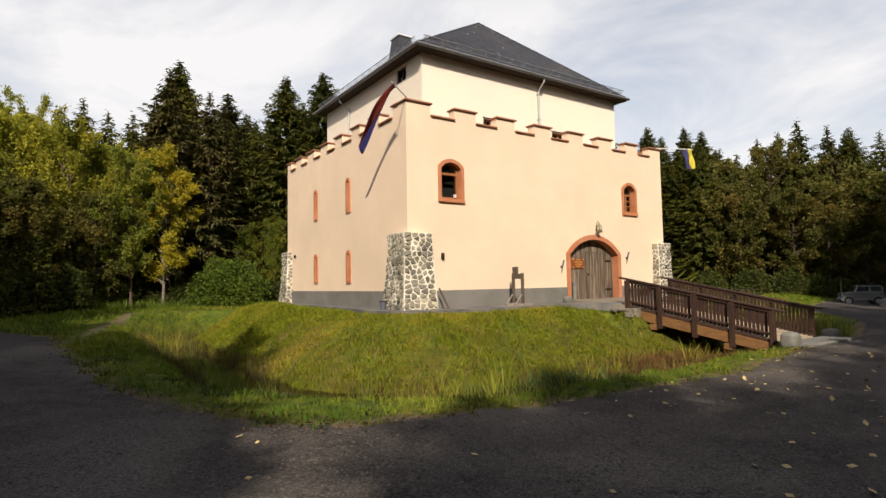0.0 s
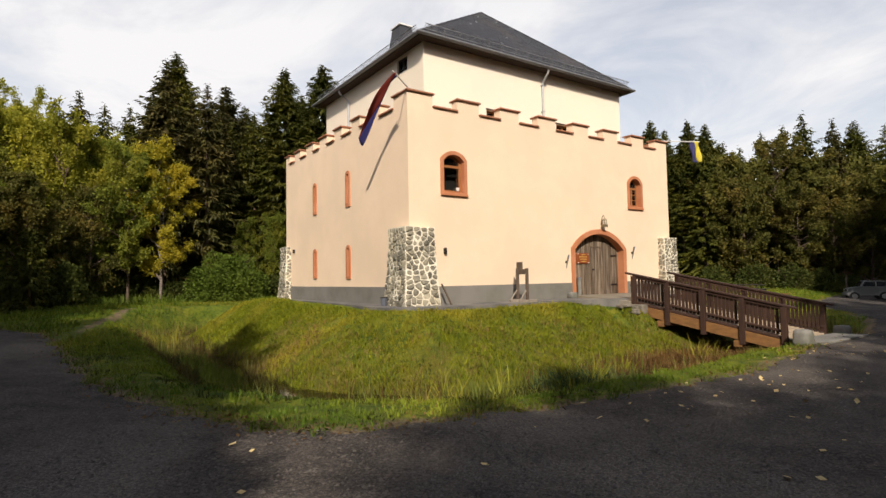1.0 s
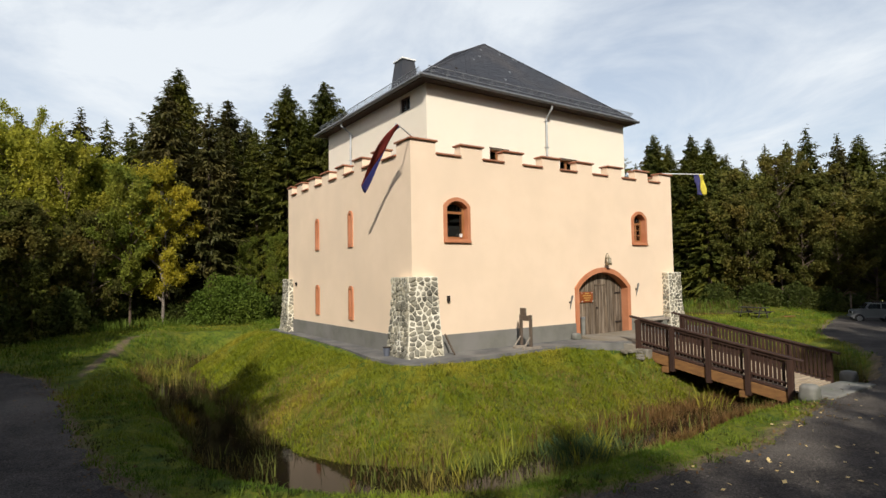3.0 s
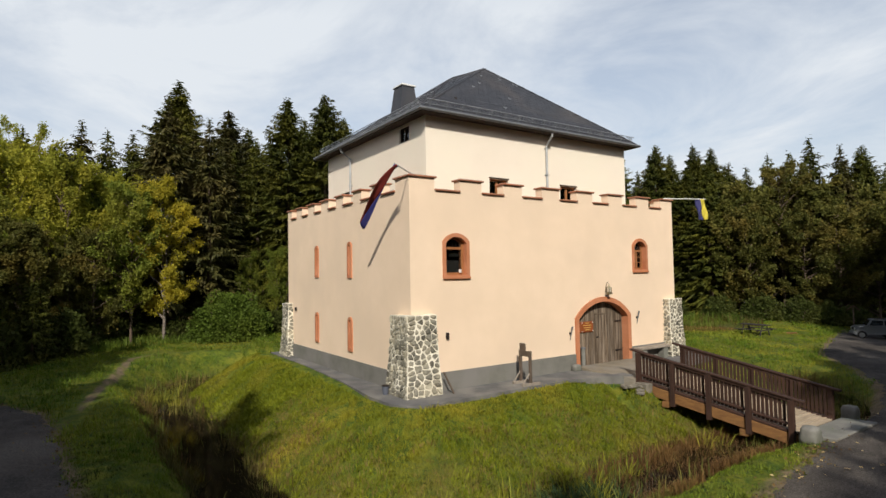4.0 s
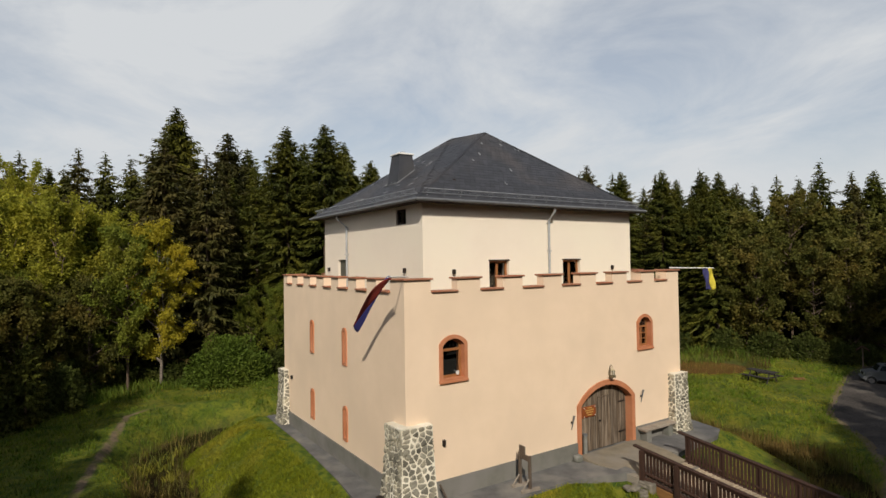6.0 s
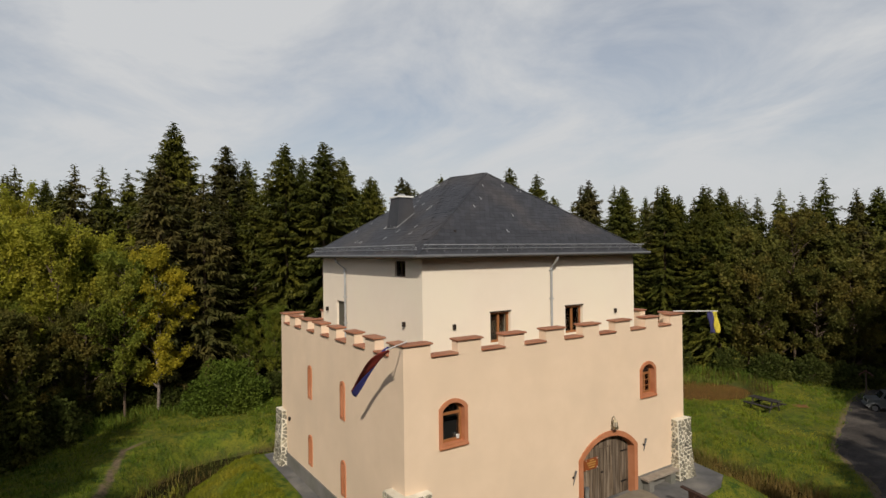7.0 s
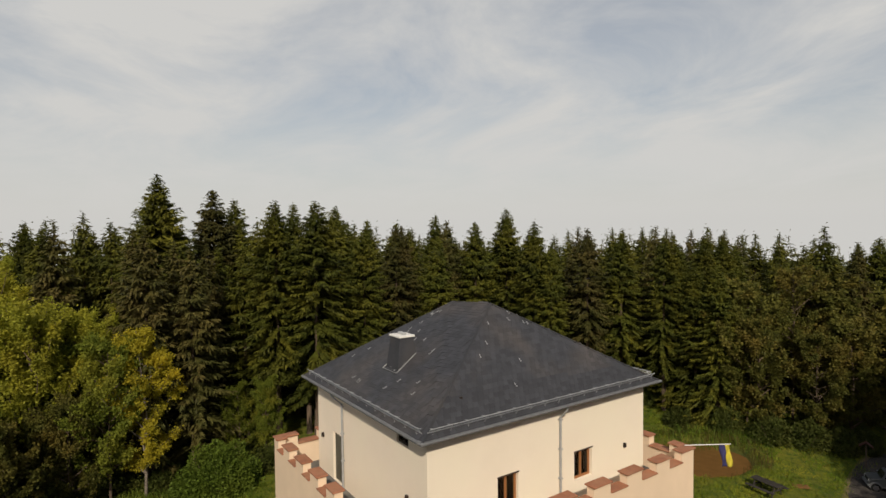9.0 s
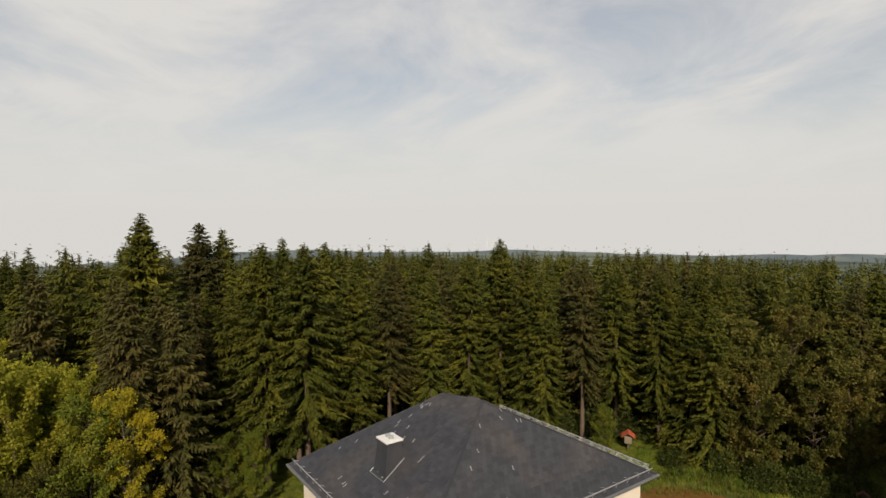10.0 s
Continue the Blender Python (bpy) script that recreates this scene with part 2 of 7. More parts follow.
def glass(name):
    m = bpy.data.materials.new(name)
    m.use_nodes = True
    n, l = m.node_tree.nodes, m.node_tree.links
    clear, gloss, mx, fr = n.new("ShaderNodeBsdfTransparent"), n.new("ShaderNodeBsdfGlossy"), n.new("ShaderNodeMixShader"), n.new("ShaderNodeFresnel")
    clear.inputs[0].default_value = (0.75, 0.78, 0.78, 1)
    gloss.inputs["Roughness"].default_value = 0.03
    l.new(fr.outputs[0], mx.inputs[0])
    l.new(clear.outputs[0], mx.inputs[1])
    l.new(gloss.outputs[0], mx.inputs[2])
    l.new(mx.outputs[0], n["Material Output"].inputs[0])
    return m


M_GLASS = glass("window_glass")


def water_material(name, colour, rough=0.06):
    m = bpy.data.materials.new(name)
    m.use_nodes = True
    n, l = m.node_tree.nodes, m.node_tree.links
    b = n["Principled BSDF"]
    b.inputs["Roughness"].default_value = rough
    b.inputs["IOR"].default_value = 1.33
    co = n.new("ShaderNodeTexCoord")
    no = n.new("ShaderNodeTexNoise")
    no.inputs["Scale"].default_value = 2.5
    no.inputs["Detail"].default_value = 5
    l.new(co.outputs["Object"], no.inputs["Vector"])
    mx = n.new("ShaderNodeMix")
    mx.data_type = "RGBA"
    mx.inputs["A"].default_value = (*colour, 1)
    mx.inputs["B"].default_value = (*(c * 0.6 for c in colour), 1)
    l.new(no.outputs["Fac"], mx.inputs["Factor"])
    l.new(mx.outputs["Result"], b.inputs["Base Color"])
    bp = n.new("ShaderNodeBump")
    bp.inputs["Strength"].default_value = 0.05
    bp.inputs["Distance"].default_value = 0.02
    l.new(no.outputs["Fac"], bp.inputs["Height"])
    l.new(bp.outputs[0], b.inputs["Normal"])
    return m


M_WATER = water_material("dark_moat_water", (0.016, 0.0115, 0.007))
M_POND = water_material("brown_pond_water", (0.20, 0.105, 0.035), 0.14)


# ---- building blocks ----
def part(name, bm, mat, parent=None, label="", smooth=False):
    me = bpy.data.meshes.new(name)
    bm.to_mesh(me)
    bm.free()
    if mat is not None:
        me.materials.append(mat)
    if smooth:
        for p in me.polygons:
            p.use_smooth = True
    ob = new(name, me)
    if parent is not None:
        ob.parent = parent
    if label:
        ob["label"] = label
    return ob


def from_arrays(name, verts, faces, mat, parent=None, label="", smooth=False):
    me = bpy.data.meshes.new(name)
    me.from_pydata([tuple(v) for v in verts], [], [tuple(int(i) for i in f) for f in faces])
    me.materials.append(mat)
    if smooth:
        me.shade_smooth()
    ob = new(name, me)
    if parent is not None:
        ob.parent = parent
    if label:
        ob["label"] = label
    return ob


def shared(name, me, parent, m=None):
    """Another object on a mesh that exists already."""
    ob = new(name, me)
    ob.parent = parent
    if m is not None:
        ob.matrix_basis = m
    return ob


def thing(name, label, category, m=None, group="", kind=""):
    ob = new(name)
    if m is not None:
        ob.matrix_basis = m
    return tagged(ob, label, category, group, kind)


def box(bm, x0, x1, y0, y1, z0, z1, bevel=0.0, m=None):
    vs = [bm.verts.new((x, y, z)) for z in (z0, z1) for y in (y0, y1) for x in (x0, x1)]
    fs = [bm.faces.new([vs[i] for i in f]) for f in ((0, 2, 3, 1), (4, 5, 7, 6), (0, 1, 5, 4), (2, 6, 7, 3), (0, 4, 6, 2), (1, 3, 7, 5))]
    if bevel:
        es = {e for f in fs for e in f.edges}
        r = bmesh.ops.bevel(bm, geom=list(es), offset=bevel, segments=1, affect="EDGES")
        vs = list({v for f in r["faces"] for v in f.verts} | {v for v in vs if v.is_valid})
    if m is not None:
        bmesh.ops.transform(bm, matrix=m, verts=vs)
    return vs


def boxes(*items, bevel=0.0):
    bm = bmesh.new()
    for it in items:
        box(bm, *it, bevel=bevel)
    return bm


def tube(bm, pts, radii, sides=8, cap=True):
    """A round rod along points with a radius at each."""
    pts = [Vector(p) for p in pts]
    rings = []
    for i, p in enumerate(pts):
        d = (pts[min(i + 1, len(pts) - 1)] - pts[max(i - 1, 0)]).normalized()
        a = d.orthogonal().normalized() if abs(d.z) < 0.99 else Vector((1, 0, 0))
        if abs(d.z) < 0.99:
            a = d.cross(Vector((0, 0, 1))).normalized()
        b = d.cross(a)
        r = radii[i] if isinstance(radii, (list, tuple)) else radii
        rings.append([bm.verts.new(p + r * (math.cos(t) * a + math.sin(t) * b)) for t in (2 * math.pi * k / sides for k in range(sides))])
    for u, v in zip(rings, rings[1:]):
        for k in range(sides):
            bm.faces.new((u[k], u[(k + 1) % sides], v[(k + 1) % sides], v[k]))
    if cap:
        bm.faces.new(rings[0])
        bm.faces.new(rings[-1][::-1])


def rod(pts, radii, sides=8):
    bm = bmesh.new()
    tube(bm, pts, radii, sides)
    bmesh.ops.recalc_face_normals(bm, faces=bm.faces[:])
    return bm


def panel(outline, holes, depth, m):
    """A flat wall of the outline with holes cut through it: u along, v up, from 0 to depth inwards, set into the world by m."""
    bm = bmesh.new()
    loops = []
    for loop in [outline, *holes]:
        vs = [bm.verts.new((u, 0, v)) for u, v in loop]
        loops.append(vs)
        for a, b in zip(vs, vs[1:] + vs[:1]):
            bm.edges.new((a, b))
    bmesh.ops.triangle_fill(bm, use_beauty=True, use_dissolve=False, edges=bm.edges[:], normal=(0, -1, 0))
    front = bm.faces[:]
    back = {}
    for vs in loops:
        for v in vs:
            back[v] = bm.verts.new((v.co.x, depth, v.co.z))
    for f in front:
        bm.faces.new([back[v] for v in reversed(f.verts)])
    for vs in loops:
        for a, b in zip(vs, vs[1:] + vs[:1]):
            bm.faces.new((a, b, back[b], back[a]))
    bmesh.ops.recalc_face_normals(bm, faces=bm.faces[:])
    bmesh.ops.transform(bm, matrix=m, verts=bm.verts[:])
    return bm


def arch(u0, u1, v0, spring, top, n=14):
    """An outline with upright sides and a segmental head, counter-clockwise from the lower left."""
    half, rise, mid = (u1 - u0) / 2, top - spring, (u0 + u1) / 2
    r = (half * half + rise * rise) / (2 * rise)
    a = math.asin(min(1, half / r))
    head = [(mid + r * math.sin(t), top - r + r * math.cos(t)) for t in (a - 2 * a * k / n for k in range(n + 1))]
    return [(u0, v0), (u1, v0)] + head


FRONT = Matrix.Identity(4)
LEFT = Matrix(((0, 1, 0, 0), (1, 0, 0, 0), (0, 0, 1, 0), (0, 0, 0, 1)))  # u -> y, inwards -> x
M_BLADE_G = foliage("fresh_grass_blades", (0.125, 0.185, 0.018), (0.06, 0.105, 0.014), (0.20, 0.23, 0.025), scale=0.5, through=0.25)
M_STRAW = foliage("dry_grass_blades", (0.24, 0.19, 0.055), (0.17, 0.145, 0.04), (0.28, 0.175, 0.06), scale=0.5, through=0.2)
M_PEBBLE = material("grey_pebbles", (0.155, 0.138, 0.118), 0.9, second=(0.09, 0.08, 0.07), scale=8, fine=40, vary=0.6, bump=0.2)

# ---- ground ----
def smoothstep(a, b, v):
    t = np.clip((v - a) / (b - a), 0, 1)
    return t * t * (3 - 2 * t)


def lumps(x, y):
    return (np.sin(x * 0.9 + 1.3 * np.sin(y * 0.6)) + np.sin(y * 1.1 + 1.7 * np.sin(x * 0.5 + 1))) * 0.5


def ring(x, y):
    """Metres outwards from the edge of the level ground on which the castle stands."""
    dx = np.maximum(np.maximum(-0.75 - x, x - 13.3), 0)
    dy = np.maximum(np.maximum(-0.95 - y, y - 11.6), 0)
    return np.hypot(dx, dy)


def outer(x, y):
    far = np.hypot(x - 6, y - 5)
    z = -0.95 + 0.03 * np.clip(y, -12, 22) + 0.35 * np.exp(-((x - 27) ** 2 + (y - 6) ** 2) / 60)
    z = z + 0.7 * np.exp(-((x - 38) ** 2 + (y - 9) ** 2) / 40)
    z = z - 0.062 * np.maximum(far - 46, 0) + 0.05 * lumps(x * 0.5, y * 0.5)
    z = z - 0.25 * smoothstep(27, 33, x) * smoothstep(4.5, 0.5, y)
    hills = 9 * np.sin(x * 0.0021 + 1) * np.sin(y * 0.0017 + x * 0.0009) + 5 * np.sin(x * 0.006 + y * 0.004)
    return z + hills * smoothstep(300, 900, far)


POND = (26.9, 8.8)


def pond_off(x, y):
    a = radians(-35)
    u = (x - POND[0]) * math.cos(a) + (y - POND[1]) * math.sin(a)
    v = -(x - POND[0]) * math.sin(a) + (y - POND[1]) * math.cos(a)
    return np.hypot(u / 3.6, v / 2.8)


def height(x, y):
    x, y = np.asarray(x, float), np.asarray(y, float)
    d = ring(x, y) + 0.12 * lumps(x * 1.3, y * 1.3)
    wide = 1.0 + 0.45 * smoothstep(10, 16, y) * smoothstep(6, -3, x)
    out = outer(x, y)
    inner = np.interp(d, (0.0, 0.25, 0.8, 1.6, 2.4, 3.1, 3.6, 4.3), (-0.02, -0.07, -0.28, -0.72, -1.2, -1.62, -1.84, -1.9))
    bank = smoothstep(4.3, 4.3 + 1.5 * wide, d)
    z = np.where(d > 9, out, inner * (1 - bank) + out * bank)
    apron = np.hypot(np.maximum(np.maximum(6.5 - x, x - 10.3), 0), np.maximum(-2.25 - y, 0))
    fall = 0.08 * smoothstep(-0.3, -1.8, y)
    z = np.maximum(z, -fall - 0.14 * ((y < -0.1) & (x > 6.5) & (x < 10.3)) + np.where((y < 3) & (apron < 1.3), np.interp(apron, (0.0, 0.25, 0.7, 1.3), (-0.02, -0.22, -0.9, -3.0)), -999))
    ramp = (x > 6.62) & (x < 9.75) & (y > -2.25) & (y < -0.12)
    z = np.where(ramp, np.minimum(z, -fall - 0.16), z)
    z = z + 0.30 * np.exp(-((x + 1.75) / 0.75) ** 2 - ((y - 8.6) / 2.6) ** 2)
    p = pond_off(x, y)
    z = z - 0.55 * (1 - smoothstep(0.75, 1.25, p))
    grain = 0.025 * np.sin(x * 3.1 + 2 * np.sin(y * 2.3)) * np.sin(y * 2.9 + 1.5 * np.sin(x * 1.9))
    return z + grain * smoothstep(0.1, 0.6, d)


def hz(x, y):
    return float(height(x, y))


def grown(a, b, step, far, rate=1.16):
    """Even steps from a to b, then ever longer ones out to far on both sides."""
    mid = list(np.arange(a, b + step / 2, step))
    lo, hi, s = [], [], step
    while (lo[-1] if lo else a) > -far:
        s *= rate
        lo.append((lo[-1] if lo else a) - s)
    s = step
    while (hi[-1] if hi else b) < far:
        s *= rate
        hi.append((hi[-1] if hi else b) + s)
    return np.array(lo[::-1] + mid + hi)


TRAIL = [(-8.0, 5.8), (-7.45, 8.7), (-6.85, 11.5), (-6.15, 14.2), (-5.4, 17.2), (-4.2, 18.2), (-2.2, 18.0), (-0.2, 16.8), (1.5, 16.2), (5, 16.0), (10, 16.5)]


def line_off(x, y, line):
    best = np.full(np.shape(x), 99.0)
    for (ax, ay), (bx, by) in zip(line, line[1:]):
        t = np.clip(((x - ax) * (bx - ax) + (y - ay) * (by - ay)) / ((bx - ax) ** 2 + (by - ay) ** 2), 0, 1)
        best = np.minimum(best, np.hypot(x - ax - t * (bx - ax), y - ay - t * (by - ay)))
    return best


def trail_off(x, y):
    return line_off(x, y, TRAIL)


def ground_material():
    m = bpy.data.materials.new("meadow")
    m.use_nodes = True
    n, l = m.node_tree.nodes, m.node_tree.links
    b = n["Principled BSDF"]
    b.inputs["Roughness"].default_value = 0.95
    b.inputs["Specular IOR Level"].default_value = 0.15
    co = n.new("ShaderNodeTexCoord")

    def noise_(scale, detail=6):
        t = n.new("ShaderNodeTexNoise")
        t.inputs["Scale"].default_value = scale
        t.inputs["Detail"].default_value = detail
        t.inputs["Roughness"].default_value = 0.65
        l.new(co.outputs["Object"], t.inputs["Vector"])
        return t.outputs["Fac"]

    def mapped(v, a, b_):
        r = n.new("ShaderNodeMapRange")
        r.inputs["From Min"].default_value, r.inputs["From Max"].default_value = a, b_
        l.new(v, r.inputs["Value"])
        return r.outputs[0]

    def mixed(f, a, b_):
        x = n.new("ShaderNodeMix")
        x.data_type = "RGBA"
        l.new(f, x.inputs["Factor"])
        for s, v in (("A", a), ("B", b_)):
            if isinstance(v, tuple):
                x.inputs[s].default_value = (*v, 1)
            else:
                l.new(v, x.inputs[s])
        return x.outputs["Result"]

    def maths(op, a, b_):
        x = n.new("ShaderNodeMath")
        x.operation = op
        for s, v in ((0, a), (1, b_)):
            if isinstance(v, (int, float)):
                x.inputs[s].default_value = v
            else:
                l.new(v, x.inputs[s])
        return x.outputs[0]

    at = n.new("ShaderNodeAttribute")
    at.attribute_name = "zone"
    sp = n.new("ShaderNodeSeparateColor")
    l.new(at.outputs["Color"], sp.inputs[0])
    grass = mixed(mapped(noise_(0.45), 0.38, 0.62), (0.11, 0.15, 0.013), (0.18, 0.18, 0.02))
    grass = mixed(mapped(noise_(2.2), 0.42, 0.62), grass, (0.045, 0.085, 0.012))
    grass = mixed(mapped(noise_(9.0, 9), 0.50, 0.66), grass, (0.038, 0.058, 0.010))
    straw = mixed(mapped(noise_(3.0), 0.35, 0.65), (0.17, 0.12, 0.035), (0.10, 0.095, 0.026))
    col = mixed(maths("MULTIPLY", sp.outputs["Red"], mapped(noise_(1.3), 0.32, 0.58)), grass, straw)
    mud = mixed(mapped(noise_(4.0), 0.35, 0.65), (0.045, 0.030, 0.018), (0.075, 0.048, 0.025))
    col = mixed(sp.outputs["Green"], col, mud)
    dirt = mixed(mapped(noise_(6.0, 8), 0.35, 0.65), (0.22, 0.165, 0.10), (0.11, 0.085, 0.055))
    wear = mapped(maths("ADD", sp.outputs["Blue"], maths("MULTIPLY", noise_(3.5), 0.6)), 0.62, 0.95)
    col = mixed(wear, col, dirt)
    # far fields and woods, tinted bluish to paint in the haze of distance
    hazed_fields = mixed(mapped(noise_(0.006, 2), 0.47, 0.52), (0.05, 0.065, 0.06), (0.085, 0.11, 0.085))
    hazed_fields = mixed(mapped(noise_(0.011, 1), 0.56, 0.6), hazed_fields, (0.15, 0.16, 0.11))
    col = mixed(at.outputs["Alpha"], col, hazed_fields)
    l.new(col, b.inputs["Base Color"])
    bp = n.new("ShaderNodeBump")
    bp.inputs["Strength"].default_value = 0.9
    bp.inputs["Distance"].default_value = 0.06
    l.new(noise_(16.0, 9), bp.inputs["Height"])
    l.new(bp.outputs[0], b.inputs["Normal"])
    return m


gx, gy = grown(-16, 36, 0.3, 3600), grown(-16, 26, 0.3, 3600)
GX, GY = np.meshgrid(gx, gy)
GZ = height(GX, GY)
nx, ny = len(gx), len(gy)
ids = np.arange(nx * ny).reshape(ny, nx)
quads = np.stack([ids[:-1, :-1], ids[:-1, 1:], ids[1:, 1:], ids[1:, :-1]], -1).reshape(-1, 4)
ground = from_arrays("ground", np.stack([GX, GY, GZ], -1).reshape(-1, 3), quads, ground_material(), smooth=True)
tagged(ground, "green meadow with a grassy mound, moat banks and a trodden trail", "ground", kind="structure")
EDGE = [(-30, 19.5), (-18, 17.2), (-13.5, 14.0), (-10.6, 10.9), (-8.75, 7.9), (-8.25, 4.5), (-7.8, -0.4), (-7.1, -3.6), (-6.3, -5.7), (-5.2, -6.9), (-3.4, -7.2), (-0.5, -7.5), (3.0, -7.7), (6.4, -7.3), (8.0, -6.95), (10.2, -6.6),
        (12.6, -6.4), (16.8, -5.4), (20.3, -3.3), (22.8, -1.1), (25.8, -0.2), (28.5, 0.6), (31.7, 1.6), (36.0, 2.2), (46.0, 0.5)]
zone = ground.data.color_attributes.new("zone", "FLOAT_COLOR", "POINT")
d_ = ring(GX, GY)
strawy = smoothstep(1.2, 2.6, d_) * smoothstep(6.0, 4.2, d_) * (0.55 + 0.45 * smoothstep(-6, 6, GX)) + 0.25 * smoothstep(5, 8, d_)
muddy = smoothstep(3.2, 3.7, d_) * smoothstep(5.4, 4.7, d_) * smoothstep(-1.35, -1.6, GZ) + 0.6 * (1 - smoothstep(0.9, 1.15, pond_off(GX, GY)))
worn = np.clip(1.0 - trail_off(GX, GY) / 0.30, 0, 1) * (0.42 + 0.53 * smoothstep(6.5, 9.5, GY) * smoothstep(18.5, 17.0, GY) * smoothstep(-3.2, -5.0, GX))
worn = np.maximum(worn, 0.85 * np.clip(1 - line_off(GX, GY, EDGE) / 0.55, 0, 1))
cols = np.stack([strawy, np.clip(muddy, 0, 1), worn, smoothstep(240, 330, np.hypot(GX - 6, GY - 5))], -1).reshape(-1).astype(np.float32)
zone.data.foreach_set("color", cols)

# gravel: everything outside a smooth edge round the moat
def along(pts, per):
    """A smooth line through the points."""
    out = []
    p = [Vector(q) for q in pts]
    for i in range(len(p) - 1):
        a, b, c, d = p[max(i - 1, 0)], p[i], p[i + 1], p[min(i + 2, len(p) - 1)]
        for k in range(per):
            t = k / per
            out.append(0.5 * ((2 * b) + (c - a) * t + (2 * a - 5 * b + 4 * c - d) * t * t + (3 * b - 3 * c + d - a) * t ** 3))
    return out + [p[-1]]


edge = along([(x, y, 0) for x, y in EDGE], 26)
steps = [0, 0.012, 0.025, 0.04] + [0.06 + 0.03 * k for k in range(34)] + [1.2, 1.4, 1.7, 2.1, 2.6]
rv = []
for i, e in enumerate(edge):
    wob = 0.22 * noise.noise((e.x * 1.3, e.y * 1.3, 0)) + 0.16 * noise.noise((e.x * 4, e.y * 4, 3)) + 0.10 * noise.noise((e.x * 11, e.y * 11, 5))
    way = Vector((e.x - 6, e.y - 4, 0))
    for s in steps:
        q = e + way * s + way.normalized() * wob * (1 - min(s * 4, 1))
        rv.append((q.x, q.y, hz(q.x, q.y) + (0.004 if s == 0 else 0.035 if s > 0.03 else 0.02)))
ns = len(steps)
rf = [(i * ns + k, i * ns + k + 1, (i + 1) * ns + k + 1, (i + 1) * ns + k) for i in range(len(edge) - 1) for k in range(ns - 1)]
road = from_arrays("road", rv, rf, M_GRAVEL, smooth=True)
tagged(road, "dark grey gravel road and forecourt with worn tracks", "road", kind="structure")

# water
wv, wf = [], []
for i in range(160):
    a = 2 * math.pi * i / 160
    c, s_ = math.cos(a), math.sin(a)
    for r in (8.0, 10.5, 13.5, 16.5, 19.0):
        wv.append((6.2 + r * 1.06 * c, 5.4 + r * 0.98 * s_, -1.58))
for i in range(160):
    for k in range(4):
        j = (i + 1) % 160
        wf.append((i * 5 + k, i * 5 + k + 1, j * 5 + k + 1, j * 5 + k))
tagged(from_arrays("water", wv, wf, M_WATER), "still dark brown water in the moat", "moat water", kind="structure")
pv = [(POND[0] + 4.6 * math.cos(a) * math.cos(-0.61) - 3.6 * math.sin(a) * math.sin(-0.61), POND[1] + 4.6 * math.cos(a) * math.sin(-0.61) + 3.6 * math.sin(a) * math.cos(-0.61), -0.66) for a in (2 * math.pi * k / 48 for k in range(48))]
tagged(from_arrays("water_pond", pv, [range(48)], M_POND), "muddy orange-brown water of a small pond", "pond water", kind="structure")

# hills on the horizon; the blue-grey base colour stands in for haze
M_HAZE_HILL = material("far_wooded_hills_hazed", (0.115, 0.15, 0.165), 0.95, second=(0.085, 0.115, 0.13), scale=0.01, fine=0.05, bump=0, third=(0.17, 0.20, 0.185), third_scale=0.004)
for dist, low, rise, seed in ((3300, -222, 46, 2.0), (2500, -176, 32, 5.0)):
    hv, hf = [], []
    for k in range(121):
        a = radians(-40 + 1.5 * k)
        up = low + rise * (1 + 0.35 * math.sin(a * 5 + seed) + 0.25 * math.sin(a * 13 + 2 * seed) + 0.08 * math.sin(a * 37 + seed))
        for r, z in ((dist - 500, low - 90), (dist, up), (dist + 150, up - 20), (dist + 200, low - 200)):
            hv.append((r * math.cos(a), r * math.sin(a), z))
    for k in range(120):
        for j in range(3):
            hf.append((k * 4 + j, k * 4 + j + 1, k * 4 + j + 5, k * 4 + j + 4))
    tagged(from_arrays("backdrop", hv, hf, M_HAZE_HILL, smooth=True), "low wooded hills on the horizon, painted blue-grey as by haze", "hills", kind="structure")

# ---- the castle ----
W, L, H = 12.4, 10.45, 6.19
PLINTH = 0.55
castle = thing("castle", "peach-rendered small castle with battlements, cream upper storey and slate roof", "castle")
GAP = 5.83
front_gaps = [(0.86, 1.77), (2.60, 3.48), (4.27, 5.16), (5.98, 6.85), (7.65, 8.49), (9.29, 10.12), (10.89, 11.65)]
left_gaps = [(0.80, 1.68), (2.32, 3.08), (3.72, 4.53), (5.17, 5.87), (6.59, 7.26), (7.99, 8.68), (9.35, 9.98)]


def battlement(length, gaps):
    top = []
    for a, b in gaps:
        top += [(a, H), (a, GAP), (b, GAP), (b, H)]
    return [(0, PLINTH), (length, PLINTH), (length, H)] + top[::-1] + [(0, H)]


GATE_OUT, GATE_IN = (6.57, 9.55, 0.0, 1.77, 2.47), (6.745, 9.375, 0.0, 1.72, 2.295)
WIN_A, WIN_A_IN = (1.10, 2.07, 3.25, 4.35, 4.60), (1.21, 1.96, 3.36, 4.29, 4.49)
WIN_B, WIN_B_IN = (9.78, 10.69, 3.32, 4.34, 4.62), (9.89, 10.58, 3.43, 4.28, 4.51)
T = 0.30
outline = battlement(W, front_gaps)
